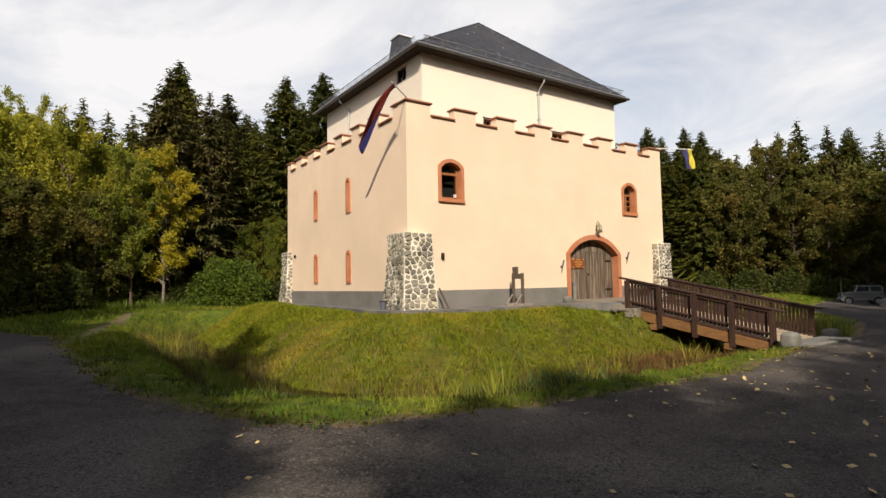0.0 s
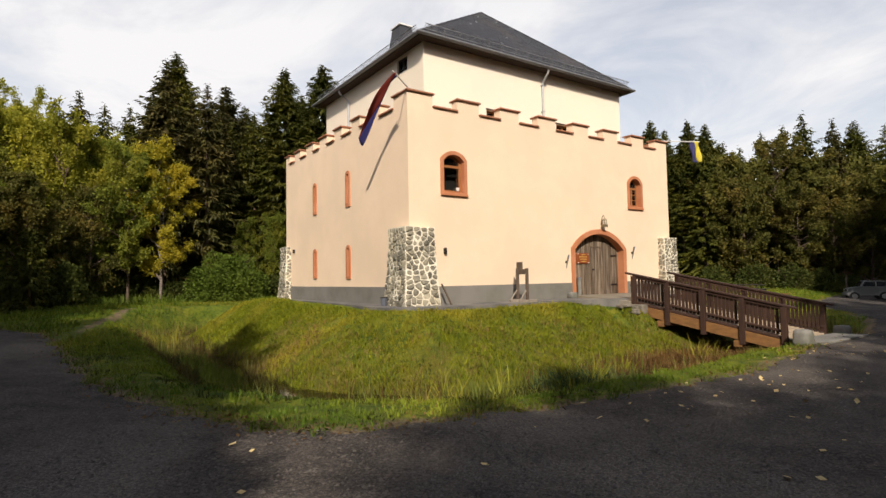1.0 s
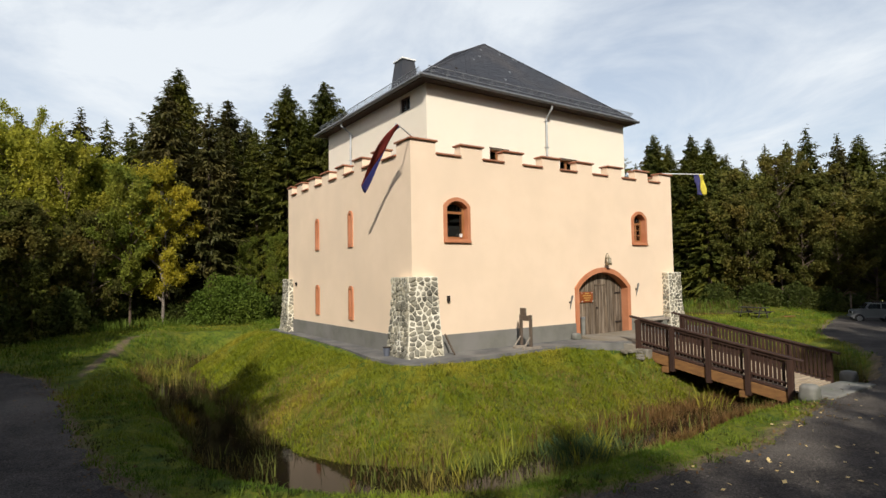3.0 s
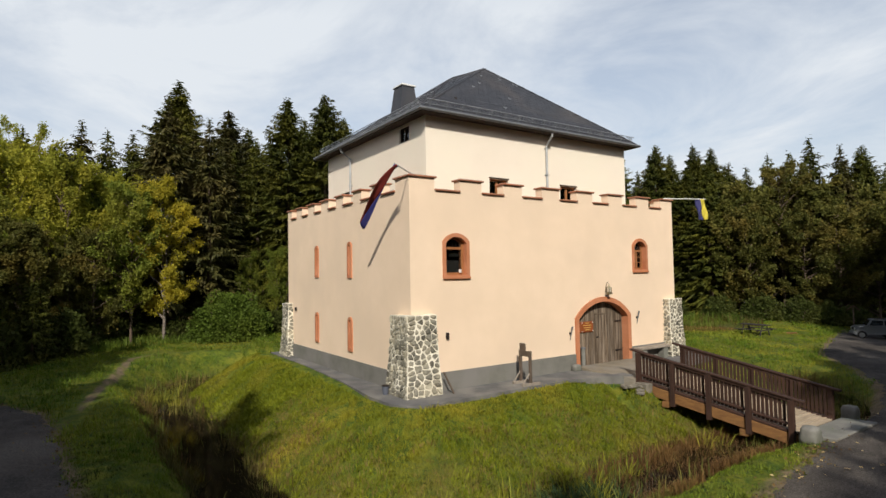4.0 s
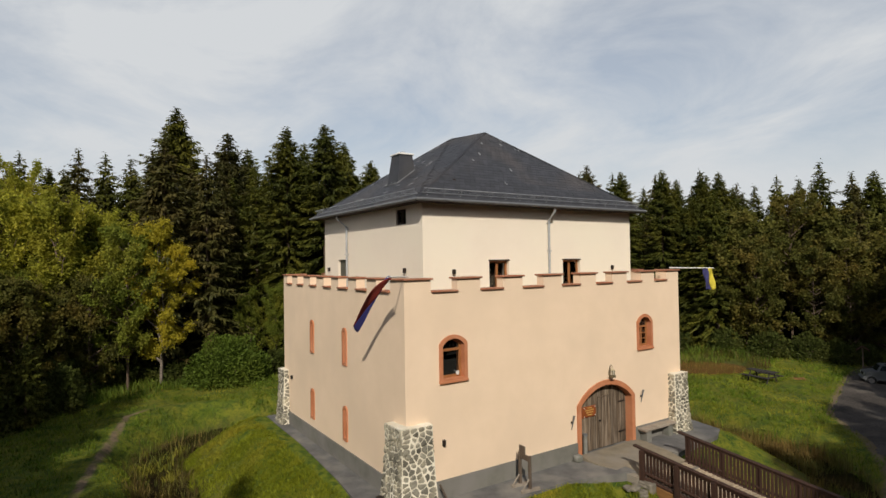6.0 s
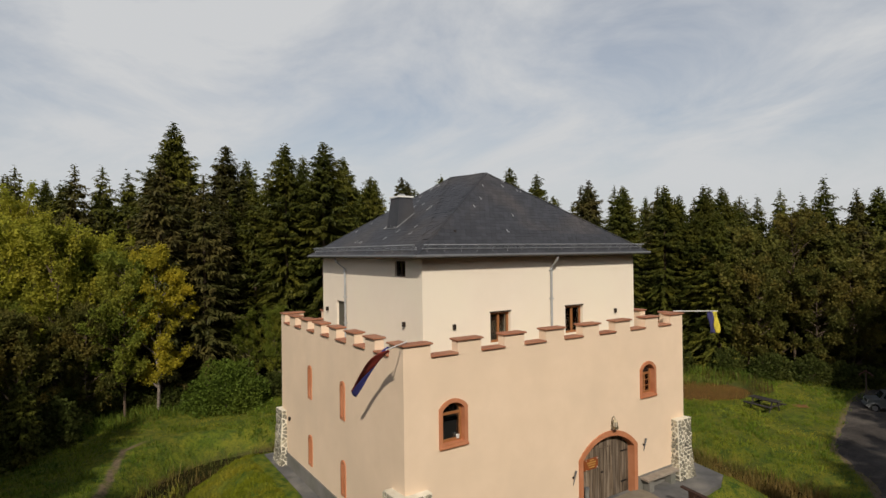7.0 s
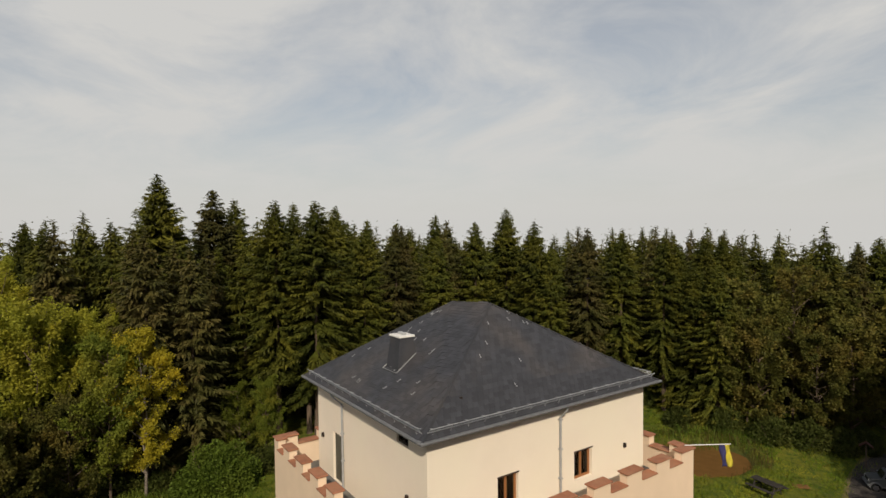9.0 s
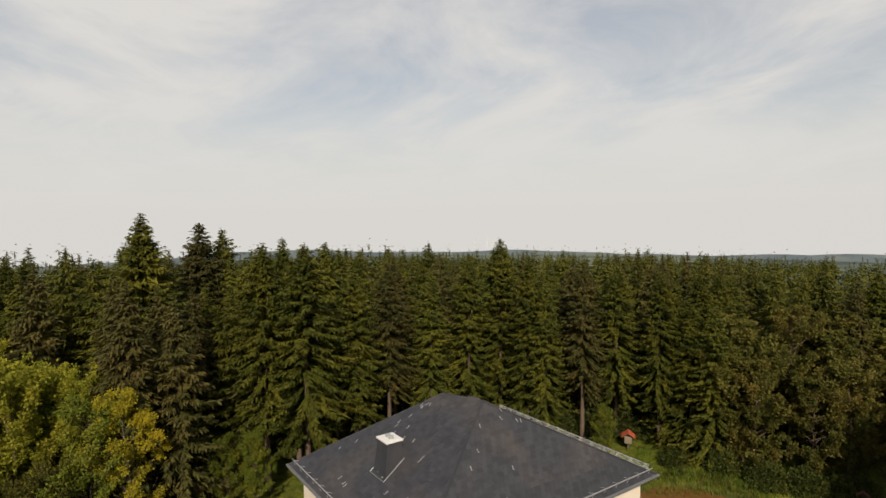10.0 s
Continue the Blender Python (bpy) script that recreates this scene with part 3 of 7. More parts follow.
# the gate reaches down through the plinth line
gate_hole = arch(*GATE_OUT[:2], PLINTH, *GATE_OUT[3:])
gi = [(0, PLINTH), (GATE_OUT[0], PLINTH)] + arch(*GATE_OUT[:2], PLINTH, *GATE_OUT[3:])[:1:-1][0:] + [(GATE_OUT[1], PLINTH)]
outline = gi + outline[1:]
clean = []
for p in outline:
    if not clean or (abs(p[0] - clean[-1][0]) + abs(p[1] - clean[-1][1])) > 1e-4:
        clean.append(p)
part("front_wall", panel(clean, [arch(*WIN_A), arch(*WIN_B)], T, FRONT), M_PEACH, castle)
SLITS = [(3.85, 4.20, 3.30, 4.38, 4.55), (6.88, 7.23, 3.33, 4.40, 4.57), (3.85, 4.20, 0.82, 1.82, 1.98), (6.88, 7.23, 0.86, 1.84, 2.0)]


def shifted(loop, du):
    return [(u + du, v) for u, v in loop]


left_outline = [(u - T, v) for u, v in battlement(L, left_gaps) if True]
left_outline = [(max(u, 0.0), v) for u, v in left_outline]
part("side_wall", panel(left_outline, [shifted(arch(*s), -T) for s in SLITS], T, Matrix.Translation((0, T, 0)) @ LEFT), M_PEACH, castle)
part("side_wall", panel(left_outline, [], T, Matrix.Translation((W - T, T, 0)) @ LEFT), M_PEACH, castle)
back_outline = [(min(max(u, T), W - T), v) for u, v in battlement(W, front_gaps)]
part("back_wall", panel(back_outline, [], T, Matrix.Translation((0, L - T, 0))), M_PEACH, castle)
part("walkway", boxes((T, W - T, T, L - T, 4.75, 4.95)), M_PAVE, castle, "grey terrace floor behind the battlement")
P = 0.035
part("plinth", boxes((-P, GATE_OUT[0], -P, T, -0.4, PLINTH)), M_PLINTH, castle, "grey painted plinth")
part("plinth", boxes((GATE_OUT[1], W + P, -P, T, -0.4, PLINTH)), M_PLINTH, castle, "grey painted plinth")
part("plinth", boxes((-P, T, T, L + P, -0.4, PLINTH)), M_PLINTH, castle, "grey painted plinth")
part("plinth", boxes((W - T, W + P, T, L + P, -0.4, PLINTH)), M_PLINTH, castle, "grey painted plinth")
part("plinth", boxes((T, W - T, L - T, L + P, -0.4, PLINTH)), M_PLINTH, castle, "grey painted plinth")


# clay copings on merlons and in the gaps
def coping(u0, u1, z, m, over=0.05):
    bm = boxes((u0 - over, u1 + over, -0.07, T + 0.06, z, z + 0.052), bevel=0.010)
    bmesh.ops.transform(bm, matrix=m, verts=bm.verts[:])
    bmesh.ops.recalc_face_normals(bm, faces=bm.faces[:])
    return part("coping", bm, M_CAP, castle)


def copings(length, gaps, m, first=0.0, last=0.0):
    edges = [0 + first] + [v for g in gaps for v in g] + [length - last]
    for a, b in zip(edges[::2], edges[1::2]):
        coping(a, b, H, m)
    for a, b in gaps:
        coping(a, b, GAP, m, -0.004)


copings(W, front_gaps, FRONT)
copings(L, left_gaps, LEFT, first=T + 0.12, last=T + 0.12)
copings(L, left_gaps, Matrix.Translation((W, 0, 0)) @ Matrix.Diagonal((-1, 1, 1, 1)) @ LEFT, first=T + 0.12, last=T + 0.12)
copings(W, front_gaps, Matrix.Translation((0, L, 0)) @ Matrix.Diagonal((1, -1, 1, 1)))


def ring_panel(outer_, inner_, depth, m, bevel=0.0):
    return panel(outer_, [inner_], depth, m)


# gate
gate = part("gate", ring_panel(arch(*GATE_OUT), [(u, v + (0.001 if v == 0 else 0)) for u, v in arch(*GATE_IN)], 0.62, Matrix.Translation((0, -0.05, 0))), M_RED, castle, "red sandstone gate arch")
for k in range(13):
    u0 = GATE_IN[0] + (GATE_IN[1] - GATE_IN[0]) * k / 13
    u1 = GATE_IN[0] + (GATE_IN[1] - GATE_IN[0]) * (k + 1) / 13
    prof = arch(*GATE_IN, n=60)

    def top_at(u):
        half, rise, mid = (GATE_IN[1] - GATE_IN[0]) / 2, GATE_IN[4] - GATE_IN[3], (GATE_IN[0] + GATE_IN[1]) / 2
        r = (half * half + rise * rise) / (2 * rise)
        return GATE_IN[4] - r + math.sqrt(max(r * r - (u - mid) ** 2, 0))

    bm = bmesh.new()
    y0 = 0.40 + 0.006 * (k % 3)
    a = [bm.verts.new(p) for p in ((u0 + 0.009, y0, 0.05), (u1 - 0.009, y0, 0.05), (u1 - 0.009, y0, top_at(u1) - 0.01), (u0 + 0.009, y0, top_at(u0) - 0.01))]
    f = bm.faces.new(a)
    r = bmesh.ops.extrude_face_region(bm, geom=[f])
    bmesh.ops.translate(bm, verts=[v for v in r["geom"] if isinstance(v, bmesh.types.BMVert)], vec=(0, 0.05, 0))
    bmesh.ops.recalc_face_normals(bm, faces=bm.faces[:])
    part("plank", bm, M_GATE, gate)
for z in (0.42, 1.50):
    part("hinge", boxes((8.95, 9.30, 0.375, 0.399, z, z + 0.05), bevel=0.006), M_IRON, gate, "black iron strap hinge")
part("wicket_frame", boxes((7.86, 7.90, 0.38, 0.402, 0.35, 1.85), (8.38, 8.42, 0.38, 0.402, 0.35, 1.85), (7.86, 8.42, 0.38, 0.402, 1.82, 1.86)), M_GATE, gate)
part("latch", boxes((7.92, 8.02, 0.36, 0.40, 0.98, 1.04), bevel=0.01), M_IRON, gate, "iron latch")
sign = part("sign_board", boxes((6.92, 7.62, 0.36, 0.395, 1.22, 1.60), bevel=0.02), material("red_brown_sign_paint", (0.27, 0.075, 0.02), 0.6, second=(0.19, 0.05, 0.015), scale=5), gate, "orange-brown wooden sign board")
M_LETTER = plain("yellow_lettering", (0.50, 0.30, 0.08), 0.6)
for k, (a, b) in enumerate(((7.2, 7.4), (7.08, 7.5), (7.12, 7.48), (7.18, 7.44))):
    part("line_of_writing", boxes((a, b, 0.352, 0.361, 1.53 - 0.08 * k, 1.56 - 0.08 * k)), M_LETTER, sign)
for a in (7.03, 7.57):
    for z in (1.26, 1.56):
        part("screw", rod([(a, 0.35, z), (a, 0.362, z)], 0.018, 6), M_WHITE, sign)

for o in gate.children:
    o.location.y = -0.16
for o in sign.children_recursive:
    o.location.x = 0.0
sign.location.x = 0.12

# arched windows in the front


def arched_window(o, i, label):
    w = part("window", panel(arch(*o), [arch(*i)], 0.30, Matrix.Translation((0, -0.045, 0))), M_RED, castle, label)
    part("sill", boxes((o[0] - 0.012, o[1] + 0.012, -0.075, -0.047, o[2] - 0.012, o[2] + 0.06), bevel=0.008), M_RED, w)
    u0, u1, v0, sp, tp = i
    g = 0.07
    inner = (u0 + g, u1 - g, v0 + g, sp - 0.03, tp - g)
    part("frame", panel(arch(u0, u1, v0, sp, tp), [[(u0 + g, v0 + g), (u1 - g, v0 + g), (u1 - g, sp - 0.17), (u0 + g, sp - 0.17)], arch(u0 + g, u1 - g, sp - 0.10, sp - 0.02, tp - g)], 0.07, Matrix.Translation((0, 0.14, 0))), M_WINWOOD, w, "brown wooden window frame")
    for k in range(1, 6):
        u = u0 + (u1 - u0) * k / 6
        part("bar", boxes((u - 0.008, u + 0.008, 0.165, 0.18, sp - 0.10, tp - 0.06)), M_IRON, w)
    part("pane", boxes((u0 + g, u1 - g, 0.172, 0.178, v0 + g, tp - 0.05)), M_GLASS, w).visible_shadow = False
    # dark sheet behind the glass in place of an unlit room
    part("dark_room", boxes((u0 - 0.1, u1 + 0.1, 0.52, 0.55, v0 - 0.1, tp + 0.1)), M_DARK, w)
    return w


wa = arched_window(WIN_A, WIN_A_IN, "red sandstone arched window surround, one wing open")
part("pot", rod([(1.80, 0.10, 3.42), (1.80, 0.10, 3.52)], [0.04, 0.055], 10), M_WHITE, wa, "small white pot on the sill")
wb = arched_window(WIN_B, WIN_B_IN, "red sandstone arched window surround")
part("mullion", boxes((10.21, 10.26, 0.135, 0.20, 3.50, 4.11), bevel=0.008), M_WINWOOD, wb)
for z in (3.70, 3.91):
    part("glazing_bar", boxes((9.96, 10.51, 0.145, 0.165, z - 0.012, z + 0.012)), M_WINWOOD, wb)
for s in SLITS:
    ins = (s[0] + 0.09, s[1] - 0.09, s[2] + 0.10, s[3], s[4] - 0.10)
    m = Matrix.Translation((-0.045, 0, 0)) @ LEFT
    w = part("window", panel(arch(*s, n=8), [arch(*ins, n=8)], 0.3, m), M_RED, castle, "narrow red sandstone slit window")
    part("shutter", panel(arch(*ins, n=8), [], 0.05, Matrix.Translation((0.08, 0, 0)) @ LEFT), M_RED, w, "red-brown shutter")
    mid_ = (s[0] + s[1]) / 2
    # thin dark piece on the shutter paints the shade of an opening; no hole is cut
    part("peephole", panel(arch(mid_ - 0.05, mid_ + 0.05, s[3] - 0.10, s[3] + 0.0, s[3] + 0.05, n=6), [], 0.01, Matrix.Translation((0.066, 0, 0)) @ LEFT), M_DARK, w, "dark patch painted as the shade in a small opening under the arch")

# upper storey
tx0, tx1, ty0, ty1, tz1 = 1.52, 11.42, 1.48, 9.55, 8.60
TW = [(4.12, 4.98, 5.69, 6.68), (7.57, 8.48, 5.69, 6.67)]


def rect(u0, u1, v0, v1):
    return [(u0, v0), (u1, v0), (u1, v1), (u0, v1)]


part("upper_front_wall", panel(rect(tx0, tx1, 4.9, tz1), [rect(*w) for w in TW], 0.35, Matrix.Translation((0, ty0, 0))), M_CREAM, castle)
SIDE_HOLES = [rect(2.50, 3.17, 7.93, 8.43), rect(7.22, 8.12, 4.96, 6.82)]
part("upper_side_wall", panel(rect(ty0 + 0.35, ty1, 4.9, tz1), SIDE_HOLES, 0.35, Matrix.Translation((tx0, 0, 0)) @ LEFT), M_CREAM, castle)
part("upper_side_wall", panel(rect(ty0 + 0.35, ty1, 4.9, tz1), [], 0.35, Matrix.Translation((tx1 - 0.35, 0, 0)) @ LEFT), M_CREAM, castle)
part("upper_back_wall", panel(rect(tx0 + 0.35, tx1 - 0.35, 4.9, tz1), [], 0.35, Matrix.Translation((0, ty1 - 0.35, 0))), M_CREAM, castle)
part("attic_floor", boxes((tx0 + 0.05, tx1 - 0.05, ty0 + 0.05, ty1 - 0.05, tz1 - 0.2, tz1 - 0.05)), M_DARK, castle)
for u0, u1, v0, v1 in TW:
    w = part("window", panel(rect(u0, u1, v0, v1), [rect(u0 + 0.07, (u0 + u1) / 2 - 0.035, v0 + 0.07, v1 - 0.07), rect((u0 + u1) / 2 + 0.035, u1 - 0.07, v0 + 0.07, v1 - 0.07)], 0.08, Matrix.Translation((0, ty0 + 0.12, 0))), M_WINWOOD, castle, "brown wooden two-wing window")
    part("lintel", boxes((u0 - 0.03, u1 + 0.03, ty0 - 0.008, ty0 + 0.05, v1 + 0.003, v1 + 0.05)), M_SOFFIT, w)
    part("pane", boxes((u0 + 0.07, u1 - 0.07, ty0 + 0.155, ty0 + 0.162, v0 + 0.07, v1 - 0.07)), M_GLASS, w).visible_shadow = False
    # the same dark sheet paints the unlit room here
    part("dark_room", boxes((u0 - 0.1, u1 + 0.1, ty0 + 0.6, ty0 + 0.63, v0 - 0.1, v1 + 0.1)), M_DARK, w)
w = part("window", panel(rect(2.50, 3.17, 7.93, 8.43), [rect(2.56, 2.81, 7.99, 8.37), rect(2.86, 3.11, 7.99, 8.37)], 0.08, Matrix.Translation((tx0 + 0.05, 0, 0)) @ LEFT), M_SOFFIT, castle, "small dark brown window under the eaves")
part("pane", boxes((tx0 + 0.09, tx0 + 0.095, 2.56, 3.11, 7.99, 8.37)), M_GLASS, w).visible_shadow = False
part("dark_room", boxes((tx0 + 0.5, tx0 + 0.53, 2.4, 3.3, 7.85, 8.5)), M_DARK, w)
M_DOOR = material("grey_green_door_paint", (0.105, 0.10, 0.075), 0.7, second=(0.075, 0.072, 0.055), scale=3, stretch=(1, 4, 1))
dr = part("terrace_door", panel(rect(7.22, 8.12, 4.96, 6.82), [], 0.06, Matrix.Translation((tx0 + 0.10, 0, 0)) @ LEFT), M_DOOR, castle, "grey-brown terrace door")
part("handle", boxes((tx0 + 0.05, tx0 + 0.10, 7.30, 7.36, 5.95, 6.0)), M_IRON, dr)

# roof
ex0, ex1, ey0, ey1, ez = 1.10, 11.80, 1.06, 9.97, 8.62
PF, PB = (6.02, 4.05, 11.72), (5.46, 5.68, 11.68)
bm = bmesh.new()
c = [bm.verts.new(p) for p in ((ex0, ey0, ez), (ex1, ey0, ez), (ex1, ey1, ez), (ex0, ey1, ez))]
pf, pb = bm.verts.new(PF), bm.verts.new(PB)
for f in ((c[0], c[1], pf), (c[1], pb, pf), (c[1], c[2], pb), (c[2], c[3], pb), (c[3], c[0], pb), (c[0], pf, pb)):
    bm.faces.new(f)
low = [bm.verts.new((v.co.x, v.co.y, ez - 0.05)) for v in c]
bm.faces.new(low[::-1])
for k in range(4):
    bm.faces.new((c[k], low[k], low[(k + 1) % 4], c[(k + 1) % 4]))
bmesh.ops.recalc_face_normals(bm, faces=bm.faces[:])
roof = part("roof", bm, M_SLATE, castle, "dark grey slate hipped roof")
part("soffit", boxes((ex0 + 0.06, ex1 - 0.06, ey0 + 0.06, ey1 - 0.06, ez - 0.085, ez - 0.052)), M_SOFFIT, roof, "dark brown boarded eaves")
for n_, it in enumerate(((ex0 - 0.09, ex1 + 0.09, ey0 - 0.10, ey0 + 0.05), (ex0 - 0.09, ex1 + 0.09, ey1 - 0.05, ey1 + 0.1), (ex0 - 0.1, ex0 + 0.05, ey0 + 0.05, ey1 - 0.05), (ex1 - 0.05, ex1 + 0.1, ey0 + 0.05, ey1 - 0.05))):
    part("gutter", boxes((*it, ez - 0.075, ez + 0.02), bevel=0.03), M_ZINC_DARK, roof, "grey zinc gutter")

# ---- trees ----
def kites(base, way, side, length, width, droop=0.0):
    """Small pointed sprays: four corners each, as arrays."""
    tip = base + way * length[:, None]
    mid = base + way * (length * 0.5)[:, None]
    tip[:, 2] -= droop * length
    a, b = mid + side * width[:, None], mid - side * width[:, None]
    v = np.stack([base, a, tip, b], 1).reshape(-1, 3)
    f = np.arange(len(v)).reshape(-1, 4)
    return v, f


def unit(v):
    return v / np.maximum(np.linalg.norm(v, axis=1), 1e-6)[:, None]


def mesh_of(name, v, f, mat):
    me = bpy.data.meshes.new(name)
    nf = len(f)
    me.vertices.add(len(v))
    me.vertices.foreach_set("co", np.asarray(v, np.float32).ravel())
    k = f.shape[1]
    me.loops.add(nf * k)
    me.loops.foreach_set("vertex_index", f.ravel().astype(np.int32))
    me.polygons.add(nf)
    me.polygons.foreach_set("loop_start", np.arange(0, nf * k, k, dtype=np.int32))
    me.update(calc_edges=True)
    me.materials.append(mat)
    return me


def spruce_crown(rng, h, radius, clear, gap, spray, seed_form, form=0.6):
    """Whorls of drooping boughs: a solid middle to each, thin side sprays along it and fringes hanging from it."""
    base, way, side, length, width = [], [], [], [], []

    def add(p, w, s, ln, wd):
        base.append(p); way.append(w); side.append(s); length.append(ln); width.append(wd)

    z = clear * h
    lean = rng.uniform(0, 6.28)
    k_ = spray / 0.26
    up = np.array([0, 0, 1.0])
    while z < h - 0.15:
        q = (h - z) / (h * (1 - clear))
        reach = radius * min(q ** form, (1.55 if form < 0.65 else 1.2) * q + 0.010) * (1.0 if q < 0.82 else 1.0 - 0.9 * (q - 0.82)) + 0.05
        n = int(rng.integers(6, 9)) if q > 0.10 else 5
        a0 = rng.uniform(0, 6.28)
        if q < 0.32:
            for k in range(7):
                a = a0 + 0.4 + 0.8976 * k
                out = np.array([math.cos(a), math.sin(a), rng.uniform(-0.55, 0.15)])
                add(np.array([0, 0, z + rng.uniform(0, 0.2)]), out, np.array([-out[1], out[0], rng.normal(0, 0.6)]), reach * rng.uniform(0.7, 1.0), 0.17 * reach + 0.02)
        for k in range(n):
            if rng.random() < seed_form * (0.5 + q):
                continue
            a = a0 + 6.283 * k / n + rng.normal(0, 0.25)
            L = reach * rng.uniform(0.55, 1.2) * (1 + 0.12 * math.cos(a - lean))
            z1 = z + rng.normal(0, 0.3) * gap
            out = np.array([math.cos(a), math.sin(a), 0.0])
            perp = np.array([-out[1], out[0], 0.0])
            rise, sag = (0.34 - 0.56 * q if q < 0.25 else 0.20 - 0.45 * q + 0.11 * max(0, 1 - 4 * (q - 0.25))), 0.34 * q
            at = lambda t: out * (L * t) + np.array([0, 0, z1 + L * (rise * t - sag * t * t + 0.30 * q * t ** 4)])
            if L > 0.5:
                p0, p1 = at(0.05), at(0.88)
                d = p1 - p0
                add(p0, d, perp + 0.25 * up * rng.normal(), np.linalg.norm(d) * 0.8, 0.10 * L)
                add(p0 - up * 0.05, d - up * 0.16 * L, perp * 0.5 * rng.normal() + up, np.linalg.norm(d) * 0.8, 0.055 * L)
            m = max(3, int(L / (spray * 0.44)))
            for j in range(m):
                t = (j + 0.7) / m
                if t < 0.28:
                    continue
                p = at(t)
                s = min((0.26 + 0.34 * (1 - t)) * k_, 0.08 + 0.42 * L)
                for sg in (1, -1):
                    w = out * 0.9 + perp * sg * rng.uniform(0.35, 1.0) + np.array([0, 0, rng.uniform(-0.6, 0.05)])
                    ln = s * rng.uniform(0.75, 1.45)
                    add(p, w, perp * 0.5 * -sg + out * 0.6 + np.array([0, 0, rng.uniform(-0.6, 0.6)]), ln, min(0.056 * k_ * rng.uniform(0.7, 1.3), 0.26 * ln))
                if q > 0.10:
                    ln = s * rng.uniform(0.5, 1.2)
                    add(p + perp * rng.normal(0, 0.3) * s, out * 0.3 - up + perp * rng.normal(0, 0.25), perp + out * rng.normal(0, 0.6), ln, min(0.055 * k_, 0.26 * ln))
        z += gap * rng.uniform(0.7, 1.3) * (0.22 + 0.90 * q)
    for dz in (0.0, 0.15, 0.3, 0.5, 0.7):
        for k in range(4):
            a = rng.uniform(0, 6.28)
            add(np.array([0, 0, h - 0.4 - dz]), np.array([math.cos(a) * (0.05 + 0.6 * dz), math.sin(a) * (0.05 + 0.6 * dz), 1.0]), np.array([math.sin(a), -math.cos(a), 0]), 0.42, 0.035)
    return kites(np.array(base), unit(np.array(way)), unit(np.array(side)), np.array(length), np.array(width), 0.12)


def trunk_mesh(name, pts, radii, mat, sides=7):
    bm = bmesh.new()
    tube(bm, pts, radii, sides)
    me = bpy.data.meshes.new(name)
    bm.to_mesh(me)
    bm.free()
    me.materials.append(mat)
    me.shade_smooth()
    return me


def make_spruce(seed, h, radius, clear=0.1, gap=0.36, spray=0.26, mat=None, open_=0.08, form=0.6):
    rng = np.random.default_rng(seed)
    v, f = spruce_crown(rng, h, radius, clear, gap, spray, open_, form)
    return (trunk_mesh("trunk", [(0, 0, -0.6), (0, 0, h * 0.3), (0, 0, h * 0.97)], [0.014 * h + 0.04, 0.010 * h, 0.015], M_BARK), mesh_of("crown", v, f, mat or M_SPRUCE))


def broadleaf(seed, h, spread, mat, leaves=8000, bottom=0.2, leaf=0.11, bark=None, droop=0.3, upright=0.6, weep=0.0):
    """Limbs that fork from the trunk, twigs that strive up and out from them, and leaves along the twigs."""
    rng = np.random.default_rng(seed)
    bm = bmesh.new()
    tube(bm, [(0, 0, -0.4), (0.05 * h * rng.normal(0, 0.3), 0, h * 0.45), (0.04 * h * rng.normal(0, 0.5), 0.04 * h * rng.normal(0, 0.5), h * 0.9)], [0.007 * h + 0.02, 0.005 * h, 0.012], 7)
    twigs = []
    n = 34
    for k in range(n):
        t = bottom + (0.93 - bottom) * (k + rng.random()) / n
        a = k * 2.4 + rng.normal(0, 0.4)
        q = (t - bottom) / (1 - bottom)
        reach = spread * (math.sin(math.pi * min(1, 0.30 + 0.66 * q)) ** 0.8) * rng.uniform(0.45, 1.2)
        up = reach * rng.uniform(0.5, 1.5) * upright + 0.03 * h
        p0 = Vector((0, 0, h * t * 0.94))
        p2 = p0 + Vector((math.cos(a) * reach, math.sin(a) * reach, up))
        p2.z = min(p2.z, h * rng.uniform(0.86, 1.0))
        p1 = (p0 + p2) / 2 + Vector((math.cos(a), math.sin(a), 0)) * 0.12 * reach
        tube(bm, [p0, p1, p2], [0.05 * (1 - t) * h / 8 + 0.015, 0.018, 0.006], 4, cap=False)
        for j in range(11):
            s = rng.uniform(0.25, 1.0)
            c = p0 * (1 - s) ** 2 + p1 * 2 * s * (1 - s) + p2 * s * s
            b = a + rng.normal(0, 1.1)
            d = np.array([math.cos(b) * 0.8, math.sin(b) * 0.8, rng.uniform(0.1, 1.3) * upright * 1.5 + 0.1])
            twigs.append((*c, *(d / np.linalg.norm(d)), rng.uniform(0.35, 0.95) * (0.35 + 0.2 * spread)))
    bmesh.ops.recalc_face_normals(bm, faces=bm.faces[:])
    me = bpy.data.meshes.new("trunk")
    bm.to_mesh(me)
    bm.free()
    me.materials.append(bark or M_BARK)
    tw = np.array(twigs)
    pick = rng.integers(0, len(tw), leaves)
    s = rng.random(leaves) ** 0.65
    p = tw[pick, :3] + tw[pick, 3:6] * (tw[pick, 6] * s)[:, None] + rng.normal(0, 1, (leaves, 3)) * (0.06 + 0.09 * (1 - s))[:, None] * (0.6 + 0.25 * spread)
    p[:, 2] -= weep * tw[pick, 6] * s * s
    way = unit(rng.normal(0, 1, (leaves, 3)) + 0.5 * tw[pick, 3:6] + np.array([0, 0, -droop]))
    side = unit(np.cross(way, rng.normal(0, 1, (leaves, 3))))
    ln = leaf * rng.uniform(0.7, 1.5, leaves)
    v, f = kites(p, way, side, ln, ln * 0.34)
    return me, mesh_of("crown", v, f, mat)


